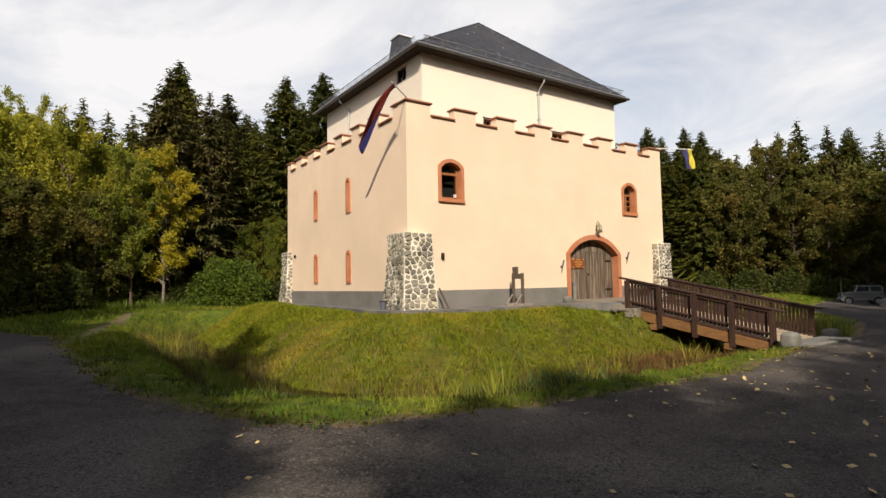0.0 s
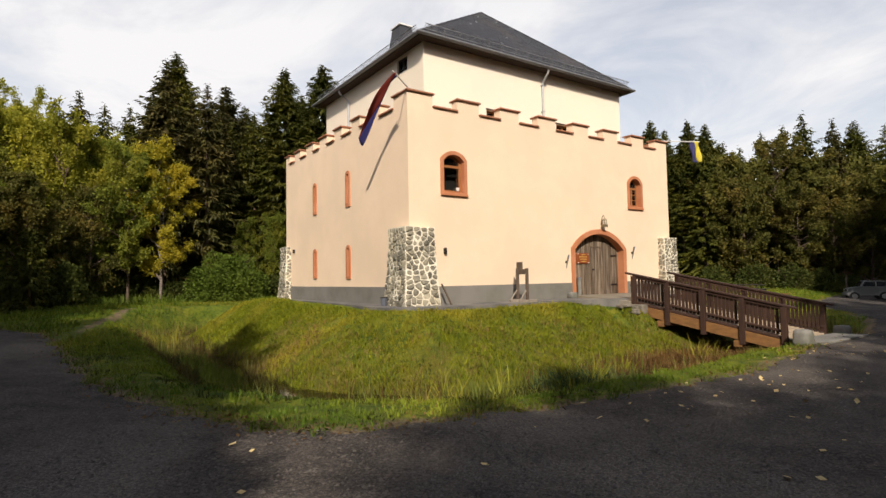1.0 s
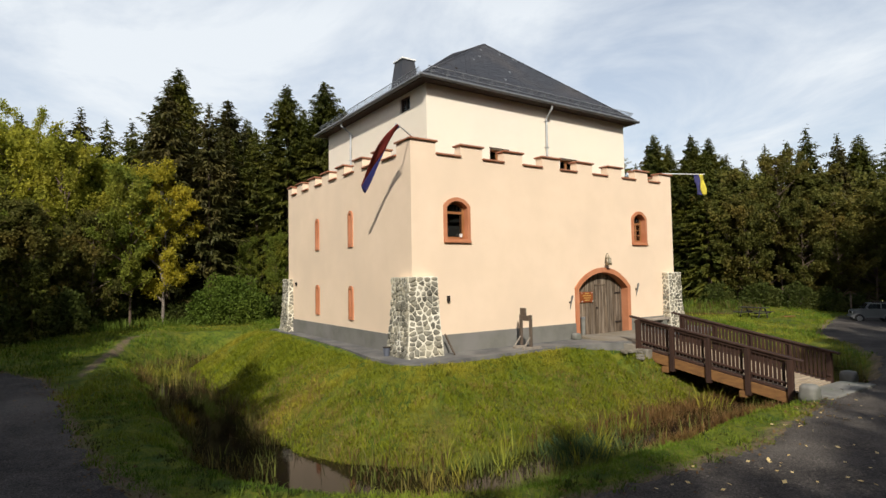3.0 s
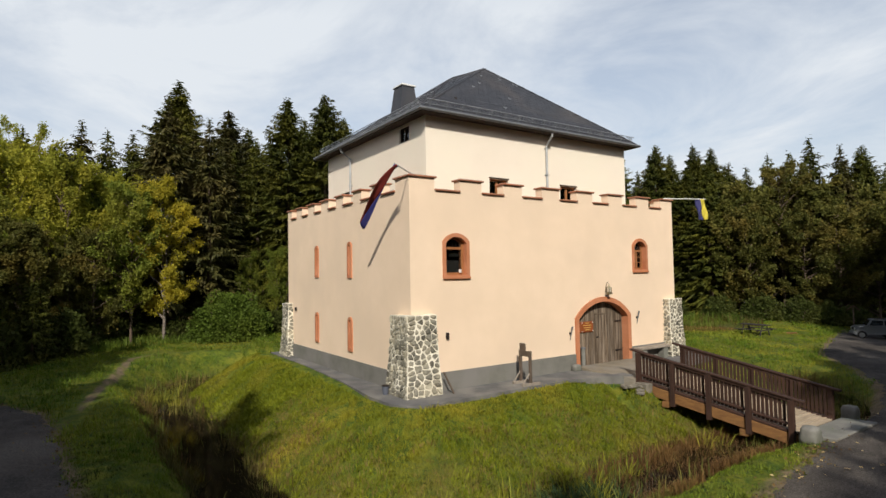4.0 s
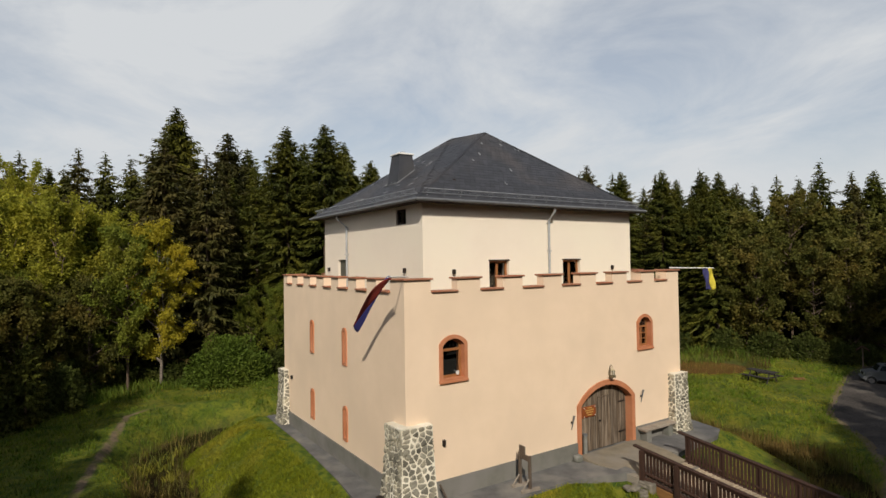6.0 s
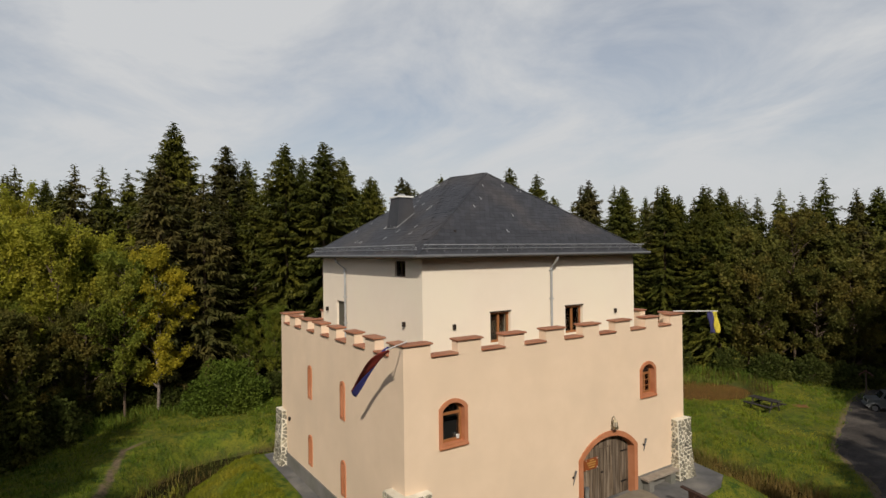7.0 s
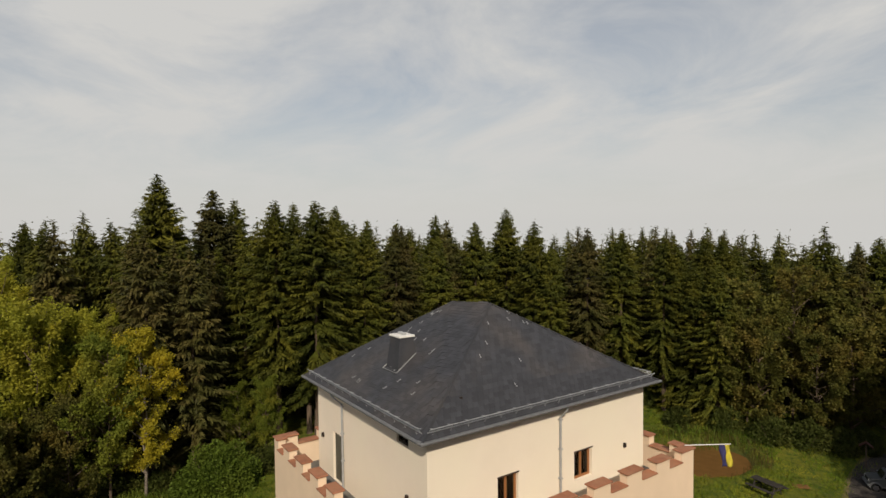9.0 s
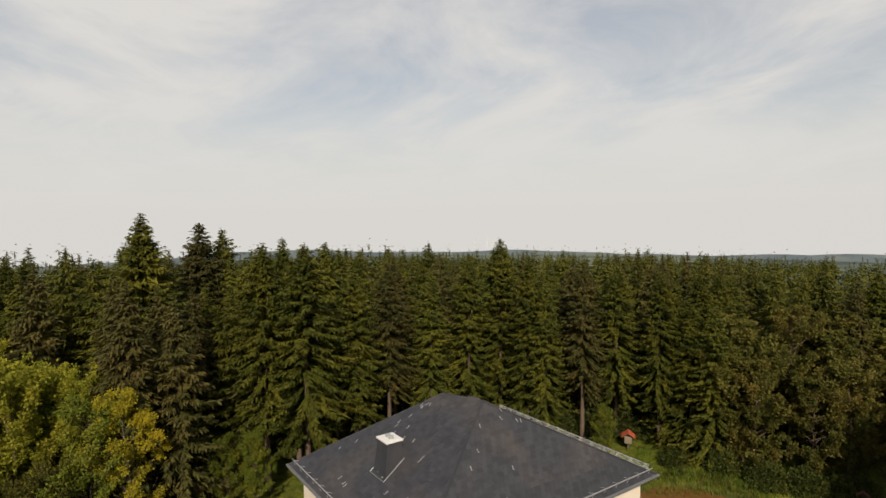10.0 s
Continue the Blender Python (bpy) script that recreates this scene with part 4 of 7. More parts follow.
def plant(kind, meshes, x, y, turn, size, label, category, tall=1.0, group="", lean=0.0):
    """A tree of a trunk and a crown; lean tips it, for life."""
    t = thing(kind, label, category, pose(x, y, hz(x, y) - 0.05, lean, 0, turn) @ Matrix.Diagonal((size, size, size * tall, 1)), group)
    shared("trunk", meshes[0], t)
    shared("crown", meshes[1], t)
    return t


rng = np.random.default_rng(7)
HI = [make_spruce(11, 16, 3.9, 0.05, 0.40, 0.25), make_spruce(12, 16, 3.5, 0.08, 0.40, 0.25, M_SPRUCE_B), make_spruce(13, 16, 3.6, 0.06, 0.42, 0.25), make_spruce(14, 16, 3.0, 0.18, 0.42, 0.25), make_spruce(16, 16, 3.3, 0.30, 0.42, 0.25, form=0.5), make_spruce(17, 16, 2.9, 0.36, 0.42, 0.25, M_SPRUCE_B, form=0.5)]
TALL = make_spruce(15, 18, 5.0, 0.05, 0.44, 0.25, None, 0.16, 0.5)
MID = [make_spruce(21, 15, 3.2, 0.10, 0.68, 0.37, form=0.75), make_spruce(22, 15, 2.9, 0.15, 0.62, 0.36, M_SPRUCE_B, form=0.75), make_spruce(23, 15, 3.0, 0.22, 0.62, 0.36, form=0.7)]
LOW = [make_spruce(24 + k, 15, 3.0, 0.12, 0.85, 0.62) for k in range(3)]
S_LABEL = "dark green spruce with drooping boughs at the forest edge"
S_GROUP = "spruces of the forest"
# the spruces that stand out: x, y, height of the top, kind
plant("spruce", TALL, -1.0, 33.2, 20, 1.06, "tall dark spruce with a ragged open crown above the others", "spruce", group=S_GROUP)
for x, y, top, k, slim in ((3.5, 36.8, 18.1, 1, 1.15), (6.0, 40.0, 17.5, 0, 1.0), (5.4, 26.6, 16.7, 4, 0.95), (8.6, 31.9, 16.8, 0, 0.9), (7.3, 24.2, 16.6, 4, 1.05), (10.8, 28.8, 16.5, 4, 1.0), (-3.1, 42.5, 15.1, 0, 1.0), (-5.6, 44.7, 14.0, 2, 0.9),
                          (-8.2, 48.7, 15.2, 2, 0.9), (-9.4, 46.7, 15.5, 0, 0.9), (16.2, 38.3, 15.5, 2, 0.9), (15.7, 33.0, 15.5, 0, 0.95), (21.9, 38.8, 15.3, 1, 0.9), (22.1, 31.6, 16.0, 2, 0.9), (20.6, 27.7, 15.4, 5, 0.9), (22.0, 25.5, 15.3, 3, 1.0),
                          (26.0, 26.1, 16.4, 0, 1.0), (25.0, 21.5, 15.2, 2, 0.9), (24.8, 19.4, 13.2, 3, 0.9), (28.3, 18.8, 14.6, 5, 0.9), (32.3, 18.6, 14.3, 4, 0.9), (33.0, 15.0, 14.0, 4, 0.85), (34.4, 14.6, 13.2, 0, 0.9), (35.6, 13.2, 13.9, 2, 0.95),
                          (38.0, 13.0, 13.9, 0, 0.95), (42.7, 14.4, 13.1, 2, 1.0), (47.3, 5.2, 13.6, 0, 1.1), (49.8, 7.5, 13.0, 2, 1.0), (33.6, 12.6, 11.6, 0, 1.0), (33.2, 10.6, 11.8, 2, 1.0), (18.0, 25.2, 14.2, 3, 0.95), (14.6, 26.0, 14.8, 5, 0.95), (11.6, 25.6, 14.6, 4, 0.9), (17.2, 29.6, 15.0, 5, 0.9)):
    s = (top - hz(x, y)) / 16
    plant("spruce", HI[k], x, y, rng.uniform(0, 360), s * slim, S_LABEL, "spruce", tall=1 / slim, group=S_GROUP)


def behind_edge(x, y):
    """True inside the wood, which begins some way beyond the moat."""
    return (y > 24.5 + 0.05 * x and x < 22) or (x >= 22 and y > 25.5 - 0.62 * (x - 22) + 1.5) or (x > 42 and y > 3)


taken = [(o.matrix_basis.translation.x, o.matrix_basis.translation.y) for o in bpy.data.objects if o.name.startswith("spruce")]
spots = []
for tries in range(6000):
    x, y = rng.uniform(-34, 66), rng.uniform(4, 66)
    if not behind_edge(x, y) or min((x - a) ** 2 + (y - b) ** 2 for a, b in taken) < 5.2:
        continue
    if x < -3 and y < 36:
        continue
    taken.append((x, y))
    spots.append((math.hypot(x + 8, y + 14), x, y, rng.uniform(0.88, 1.06) * (0.95 if x > 30 else 1.05 if x < 1 else 1.0), int(rng.integers(0, 3)), rng.uniform(0, 360)))
    if len(spots) > 330:
        break
spots.sort()
for d, x, y, s, k, turn in spots[:170]:
    plant("spruce", MID[k], x, y, turn, s, "slim dark green spruce among others in the wood", "spruce", group=S_GROUP)


def arrays(me):
    co = np.empty(len(me.vertices) * 3, np.float32)
    me.vertices.foreach_get("co", co)
    return co.reshape(-1, 3)


FAR = make_spruce(29, 15, 2.7, 0.15, 1.9, 2.0)[1]
fc = arrays(FAR)
iv = []
for d, x, y, s, k, turn in spots[170:]:
    c, w_ = math.cos(radians(turn)), math.sin(radians(turn))
    p = (fc if d > 62 else arrays(LOW[k][1])) * s
    iv.append(np.stack([p[:, 0] * c - p[:, 1] * w_ + x, p[:, 0] * w_ + p[:, 1] * c + y, p[:, 2] + hz(x, y)], -1))
iv = np.concatenate(iv)
tagged(new("inner_wood", mesh_of("inner_wood", iv, np.arange(len(iv)).reshape(-1, 4), M_SPRUCE)), "close-set dark spruces deeper in the wood", "forest", kind="stuff")

# the wood beyond, too far to count
fv = []
for k in range(1050):
    x, y = rng.uniform(-100, 200), rng.uniform(-20, 210)
    far = math.hypot(x - 6, y - 5)
    if far < 58 or far > 215 or (y < 62 and -34 < x < 66) or (x < -8 and y < 20) or (y < 0 and x < 60) or (x < -40 and y < 60):
        continue
    s, a = rng.uniform(0.85, 1.0), rng.uniform(0, 6.28)
    c, w_ = math.cos(a), math.sin(a)
    fv.append(np.stack([(fc[:, 0] * c - fc[:, 1] * w_) * s + x, (fc[:, 0] * w_ + fc[:, 1] * c) * s + y, fc[:, 2] * s + hz(x, y)], -1))
fv = np.concatenate(fv)
tagged(new("distant_wood", mesh_of("distant_wood", fv, np.arange(len(fv)).reshape(-1, 4), M_SPRUCE)), "endless dark green spruce wood on the slopes behind", "forest", kind="stuff")

# broadleaved trees
B_OLIVE = [broadleaf(31, 9, 1.8, M_LEAF_O, 21000, bottom=0.22, leaf=0.108, upright=1.1), broadleaf(32, 9, 1.5, M_LEAF_O, 19000, bottom=0.26, leaf=0.108, upright=1.4)]
B_GREEN = [broadleaf(33, 8, 1.8, M_LEAF, 19000, bottom=0.16, leaf=0.11, upright=0.9), broadleaf(34, 8, 2.1, M_LEAF, 19000, bottom=0.12, leaf=0.11, upright=0.7)]
B_YELLOW = [broadleaf(35, 9, 1.6, M_LEAF_Y, 32000, bottom=0.12, leaf=0.09, bark=M_BIRCH, droop=1.2, upright=1.0, weep=0.9)]
B_DARK = [broadleaf(36, 9, 2.6, M_LEAF_D, 16000, bottom=0.05, leaf=0.165), broadleaf(37, 9, 2.2, M_LEAF_D, 16000, bottom=0.06, leaf=0.165, upright=0.9)]
WILLOW = broadleaf(38, 12, 1.6, M_LEAF_O, 30000, bottom=0.25, leaf=0.08, upright=2.6)
PALE = broadleaf(39, 12, 2.2, M_LEAF_D, 14000, bottom=0.2, leaf=0.14, upright=1.0)
for me, x, y, top, full, lab, cat in (
    (WILLOW, -10.2, 30.6, 13.4, 1.1, "tall slender yellow-green willow with upright twigs", "willow tree"), (B_OLIVE[0], -11.0, 26.0, 11.0, 1.05, "olive-green broadleaved tree turning yellow", "tree"),
    (B_OLIVE[1], -8.3, 24.7, 11.0, 1.0, "olive-green broadleaved tree turning yellow", "tree"), (B_OLIVE[0], -6.7, 26.7, 10.4, 0.95, "olive-green broadleaved tree turning yellow", "tree"), (B_GREEN[0], -5.0, 23.0, 9.0, 0.9, "green broadleaved tree at the meadow's edge", "tree"),
    (B_YELLOW[0], -3.3, 23.2, 10.2, 1.0, "yellow autumn birch with a drooping crown", "birch tree"), (B_GREEN[1], -12.2, 21.0, 8.6, 1.1, "green broadleaved tree at the meadow's edge", "tree"), (B_DARK[1], -9.6, 19.8, 6.6, 0.95, "dark green bushy tree in the shade", "tree"),
    (B_DARK[0], -6.8, 22.6, 6.6, 0.8, "dark green bushy tree in the shade", "tree"), (B_DARK[0], -11.6, 18.6, 6.4, 1.0, "dark green bushy tree in the shade", "tree"), (B_DARK[1], -14.6, 23.0, 9.4, 1.1, "dark green bushy tree in the shade", "tree"), (WILLOW, -14.0, 29.0, 13.4, 1.15, "olive-green broadleaved tree turning yellow", "tree"),
    (WILLOW, -12.0, 33.0, 13.6, 1.0, "tall slender yellow-green willow with upright twigs", "willow tree"), (B_OLIVE[1], -9.6, 28.4, 11.2, 1.0, "olive-green broadleaved tree turning yellow", "tree"), (B_OLIVE[0], -12.6, 26.4, 11.6, 1.0, "olive-green broadleaved tree turning yellow", "tree"), (B_OLIVE[1], -5.2, 26.0, 10.0, 0.9, "olive-green broadleaved tree turning yellow", "tree"),
    (B_GREEN[1], -7.4, 27.0, 9.0, 1.0, "green broadleaved tree at the meadow's edge", "tree"), (B_GREEN[0], -10.4, 21.4, 6.4, 0.9, "green broadleaved tree at the meadow's edge", "tree"), (B_DARK[1], -8.0, 23.0, 5.6, 0.8, "dark green bushy tree in the shade", "tree"),
    (B_GREEN[1], 2.2, 24.6, 5.2, 0.8, "fresh green young tree before the spruces", "tree"), (B_GREEN[0], 3.6, 23.6, 5.4, 0.8, "fresh green young tree before the spruces", "tree"), (B_OLIVE[1], -18.0, 25.0, 11.0, 1.1, "olive-green broadleaved tree turning yellow", "tree"), (B_DARK[0], -17.0, 18.5, 8.0, 1.1, "dark green bushy tree in the shade", "tree"),
    (PALE, 38.2, 7.6, 12.4, 0.95, "tall grey-green tree with an airy crown", "tree"), (B_DARK[0], 35.0, 9.4, 10.4, 1.0, "dark olive broadleaved tree at the meadow's edge", "tree"), (B_DARK[0], 33.9, 8.0, 8.6, 0.9, "dark olive broadleaved tree at the meadow's edge", "tree"),
    (B_DARK[1], 40.5, 6.8, 10.4, 1.1, "dark olive broadleaved tree at the meadow's edge", "tree"), (B_DARK[0], 43.1, 6.0, 11.0, 1.0, "dark olive broadleaved tree at the meadow's edge", "tree"), (B_DARK[0], 36.4, 5.2, 7.6, 1.0, "dark green bushy tree in the shade", "tree"), (B_DARK[1], 38.6, 4.0, 8.4, 1.1, "dark green bushy tree in the shade", "tree"),
    (B_DARK[0], 41.5, 2.6, 8.6, 1.2, "dark green bushy tree in the shade", "tree"), (B_DARK[1], 45.5, 1.5, 10.0, 1.2, "dark green bushy tree in the shade", "tree"), (B_DARK[0], 47.0, -2.5, 9.0, 1.2, "dark green bushy tree in the shade", "tree"), (B_GREEN[1], 27.2, 15.8, 4.2, 0.8, "fresh green young tree before the spruces", "tree"), (B_DARK[1], 47.5, 9.0, 11.5, 1.1, "dark olive broadleaved tree at the meadow's edge", "tree"), (B_DARK[1], 37.0, 10.8, 11.0, 1.1, "dark olive broadleaved tree at the meadow's edge", "tree")):
    proto = {id(WILLOW): 12, id(PALE): 12, id(B_GREEN[0]): 8, id(B_GREEN[1]): 8}.get(id(me), 9)
    s = (top - hz(x, y)) / proto
    plant("broadleaved_tree", me, x, y, rng.uniform(0, 360), s * full, lab, cat, tall=1 / full, group="broadleaved trees")


for k in range(22):
    x, y = -20.5 + 0.95 * k, 29.5 + 2.2 * math.sin(k * 2.1)
    plant("spruce", LOW[k % 3], x, y, 53 * k, 0.52 + 0.10 * math.sin(k * 1.3), "young dark spruce in the shade behind the broadleaved trees", "spruce", group=S_GROUP)
plant("spruce", make_spruce(18, 4, 1.15, 0.04, 0.22, 0.16), -9.3, 17.6, 0, 0.95, "young blue-green spruce at the meadow's edge", "spruce", group=S_GROUP)


def bush(seed, x, y, rx, ry, h, mat, label, leaves=9000, leaf=0.12):
    r = np.random.default_rng(seed)
    d = unit(r.normal(0, 1, (leaves, 3)))
    d[:, 2] = np.abs(d[:, 2])
    lump = 1 + 0.16 * np.sin(d[:, 0] * 7 + seed) * np.sin(d[:, 1] * 6 + d[:, 2] * 5)
    rad = (r.random(leaves) ** 0.25) * lump
    p = d * rad[:, None] * np.array([rx, ry, h])
    way = unit(d + r.normal(0, 0.8, (leaves, 3)))
    side = unit(np.cross(way, r.normal(0, 1, (leaves, 3))))
    ln = leaf * r.uniform(0.7, 1.5, leaves)
    v, f = kites(p, way, side, ln, ln * 0.35)
    t = thing("bush", label, "bush", pose(x, y, hz(x, y) - 0.05), "bushes")
    stems = bmesh.new()
    for k in range(7):
        a = k * 0.9
        tube(stems, [(0.1 * math.cos(a), 0.1 * math.sin(a), -0.1), (rx * 0.5 * math.cos(a), ry * 0.5 * math.sin(a), h * 0.7)], [0.03, 0.01], 5)
    part("branchwork", stems, M_BARK, t)
    shared("leaves", mesh_of("leaves", v, f, mat), t)
    return t


bush(1, 0.1, 21.4, 2.3, 1.7, 2.75, M_BUSH, "dense rounded green bush at the meadow's edge", 14000)
# undergrowth shrubs whose leaf colour already holds the shade under the trees
for k, (x, y, s, h) in enumerate(((-10.6, 17.4, 1.2, 1.9), (-9.6, 19.0, 1.3, 2.4), (-8.8, 21.0, 1.3, 2.6), (-7.6, 22.6, 1.2, 2.2), (-12.4, 15.6, 1.5, 2.2), (-12.0, 17.8, 1.4, 2.8), (-5.9, 24.0, 1.1, 1.9), (-4.0, 24.6, 1.0, 1.7), (-2.2, 23.6, 1.0, 1.5), (-7.8, 19.4, 0.7, 2.2), (3.4, 22.6, 1.0, 1.4), (32.6, 9.6, 1.3, 1.5), (33.0, 6.8, 1.4, 1.7), (34.4, 5.0, 1.5, 1.6), (35.6, 3.6, 1.3, 1.4), (31.0, 12.4, 1.2, 1.3), (37.6, 2.9, 1.3, 1.2), (32.6, 18.0, 1.5, 2.2), (30.4, 19.6, 1.6, 2.4), (34.2, 16.6, 1.4, 2.0), (28.4, 20.6, 1.5, 2.2), (26.4, 20.4, 1.5, 2.2), (24.2, 22.0, 1.5, 2.4), (21.0, 23.4, 1.5, 2.0), (9.0, 23.6, 1.4, 1.8), (12.8, 23.8, 1.4, 1.8), (16.4, 23.8, 1.5, 2.0))):
    bush(10 + k, x, y, s, s * 0.9, h, M_UNDER, "leafy undergrowth shrub at the wood's edge, painted dark as in shade", 2600, 0.15)

# the trees across the road, which shade it
LEFT_ROW = [(-15.2, 3.6, 15.5), (-15.6, -28.4, 18.8), (-13.0, -28.2, 19.8), (-14.4, -13.0, 17.0), (-15.7, -3.2, 13.5), (-16.2, 1.6, 14.5), (-17.2, 4.6, 15.5), (-19.8, 5.4, 15.5), (-21.4, 8.0, 15.5), (-20.4, 1.2, 16), (-22.6, 4.6, 16.5)]
ROW = [(-18.2, -25.6, 16), (-16.9, -22.6, 14.6), (-16.2, -19.4, 16.2), (-15.9, -16.4, 16), (-16.4, -13.6, 16), (-17.6, -11.0, 16.2), (-19.2, -8.4, 16), (-21.2, -5.8, 16), (-23.4, -3.2, 15.6), (-25.8, -0.6, 15.4)]
SHADERS = LEFT_ROW + ROW + [(x - 1.9, y - 1.6, h + 1.6) for x, y, h in ROW] + [(x - 4.0, y - 3.4, h + 3.6) for x, y, h in ROW] + [(x - 6.0, y - 4.6, h + 5.2) for x, y, h in ROW[1::2]]
SHADERS += [(-15.0 + 2.7 * k, -27.4 + 0.6 * math.sin(k * 2.3) + 0.12 * max(k - 9, 0) ** 1.6, 15.6 + 1.1 * math.sin(k * 1.7)) for k in range(19)]
SHADERS += [(-17.5 + 3.0 * k, -31.6 + 0.8 * math.sin(k * 1.9) + 0.12 * max(k - 9, 0) ** 1.6, 19.2 + 1.0 * math.sin(k * 2.9)) for k in range(17)]
SHADERS += [(-18.5 + 3.4 * k, -35.5 + 0.12 * max(k - 9, 0) ** 1.6, 22.5) for k in range(15)]
SHADERS += [(2.5 + 2.6 * k, -20.8 + 0.35 * k, 15.4 + 0.8 * math.sin(k * 2)) for k in range(1, 6)] + [(20 + 2.8 * k, -15.0 + 1.05 * k, 17 + 0.8 * math.sin(k * 2.4)) for k in range(3, 8)] + [(23 + 3.2 * k, -18.5 + 1.05 * k, 20.5) for k in range(6)]
for k, (x, y, h) in enumerate(SHADERS):
    plant("spruce", MID[k % 3] if k < 16 or 45 < k < 50 else LOW[k % 3], x - 0.45, y + 0.95, 37 * k, h / 15 * 1.25, "spruce across the road whose shadow falls on the gravel", "spruce", tall=1 / 1.25, group="spruces across the road")

# ---- roof fittings ----
def roof_plane(kind):
    """Origin, along, up the slope, and how far the eave runs, for one slope."""
    a, b, top = {"front": ((ex0, ey0), (ex1, ey0), PF), "left": ((ex0, ey1), (ex0, ey0), PB), "right": ((ex1, ey0), (ex1, ey1), PB), "back": ((ex1, ey1), (ex0, ey1), PB)}[kind]
    o = Vector((*a, ez))
    u = (Vector((*b, ez)) - o)
    run = u.length
    u.normalize()
    t = Vector(top) - o
    v = t - u * t.dot(u)
    return o, u, v.normalized(), run, v.length


bm = bmesh.new()
vs = box(bm, 0, 0.205, 0, 0.22, 0.0, 0.010)
bmesh.ops.transform(bm, matrix=Matrix.Rotation(radians(-1.6), 4, "X"), verts=bm.verts[:])
slate_me = bpy.data.meshes.new("slate")
bm.to_mesh(slate_me)
slate_me.materials.append(M_SLATE)
slate_v = [v.co.copy() for v in bm.verts]
slate_f = [[v.index for v in f.verts] for f in bm.faces]
bm.free()
srng = random.Random(3)
single, rest_v, rest_f = 0, [], []
ends = {"front": (PF, PF), "left": (PB, PB), "right": (PB, PB), "back": (PB, PB)}
E0, E1, E2, E3 = (ex0, ey0, ez), (ex1, ey0, ez), (ex1, ey1, ez), (ex0, ey1, ez)
for face, corners in enumerate(((E0, E1, PF), (E3, E0, PB), (E0, PF, PB), (E1, E2, PB), (E1, PB, PF), (E2, E3, PB))):
    A, B, C = (Vector(p) for p in corners)
    n_ = (B - A).cross(C - A).normalized()
    u = Vector((-n_.y, n_.x, 0)).normalized()
    v = n_.cross(u)
    flat = [((p - A).dot(u), (p - A).dot(v)) for p in (A, B, C)]
    s0, s1 = min(p[1] for p in flat), max(p[1] for p in flat)
    for r in range(int((s1 - s0) / 0.16) + 1):
        s = s0 + r * 0.16
        mid = s + 0.10
        cut = []
        for (ax, ay), (bx, by) in zip(flat, flat[1:] + flat[:1]):
            if (ay - mid) * (by - mid) < 0:
                cut.append(ax + (bx - ax) * (mid - ay) / (by - ay))
        if len(cut) != 2:
            continue
        x = min(cut) + 0.02 + (0.105 if r % 2 else 0.0)
        while x + 0.19 < max(cut):
            p = A + u * x + v * s + n_ * (0.012 + srng.uniform(0, 0.004))
            m = Matrix(((u.x, v.x, n_.x, p.x), (u.y, v.y, n_.y, p.y), (u.z, v.z, n_.z, p.z), (0, 0, 0, 1))) @ Matrix.Rotation(srng.uniform(-0.012, 0.012), 4, "Z")
            if single < 290 and face == 0 and r < 9:
                shared("slate", slate_me, roof, m)
                single += 1
            else:
                k0 = len(rest_v)
                rest_v += [m @ w_ for w_ in slate_v]
                rest_f += [[k0 + i for i in f] for f in slate_f]
            x += 0.21
more = from_arrays("slate_cladding", rest_v, rest_f, M_SLATE, roof)
more["kind"] = "stuff"
# ridge and hips
for a, b in ((PF, PB), ((ex0, ey0, ez), PF), ((ex1, ey0, ez), PF), ((ex0, ey1, ez), PB), ((ex1, ey1, ez), PB)):
    part("hip_capping", rod([Vector(a) + Vector((0, 0, 0.0)), Vector(b) + Vector((0, 0, 0.0))], 0.045, 6), M_SLATE, roof)
# small pale snow hooks
hook = bpy.data.meshes.new("snow_hook")
bm = boxes((-0.010, 0.010, -0.08, 0.06, 0.012, 0.022), (-0.010, 0.010, -0.09, -0.075, 0.012, 0.06))
bm.to_mesh(hook)
bm.free()
hook.materials.append(M_ZINC)
for kind, n_hooks in (("front", 9), ("left", 26)):
    o, u, v, run, slope = roof_plane(kind)
    nn = u.cross(v)
    lo_end, hi_end = (Vector(ends[kind][0]) - o).dot(u), (Vector(ends[kind][1]) - o).dot(u)
    for k in range(n_hooks):
        q = srng.uniform(0.12, 0.9)
        a, b = lo_end * q, run + (hi_end - run) * q
        p = o + u * (a + (b - a) * srng.uniform(0.08, 0.92)) + v * slope * q + nn * 0.016
        shared("snow_hook", hook, roof, Matrix(((u.x, v.x, nn.x, p.x), (u.y, v.y, nn.y, p.y), (u.z, v.z, nn.z, p.z), (0, 0, 0, 1))) @ Matrix.Rotation(0.3 * math.sin(k * 5), 4, "Z"))


def snow_guard(kind):
    o, u, v, run, slope = roof_plane(kind)
    nn = u.cross(v)
    at = lambda x, s, h: o + u * x + v * s + nn * h
    g = bmesh.new()
    for h in (0.05, 0.22):
        tube(g, [at(0.25, 0.22, h), at(run - 0.25, 0.22, h)], 0.014, 4)
    x = 0.28
    while x < run - 0.25:
        tube(g, [at(x, 0.22, 0.05), at(x, 0.22, 0.22)], 0.0055, 3, cap=False)
        x += 0.05
    guard = part("snow_guard", g, M_ZINC, roof, "galvanised snow guard grating")
    x = 0.4
    while x < run - 0.3:
        part("bracket", rod([at(x, 0.14, 0.015), at(x, 0.22, 0.22), at(x, 0.34, 0.015)], 0.011, 4), M_ZINC, guard)
        x += 0.62


for kind in ("front", "left", "right"):
    snow_guard(kind)

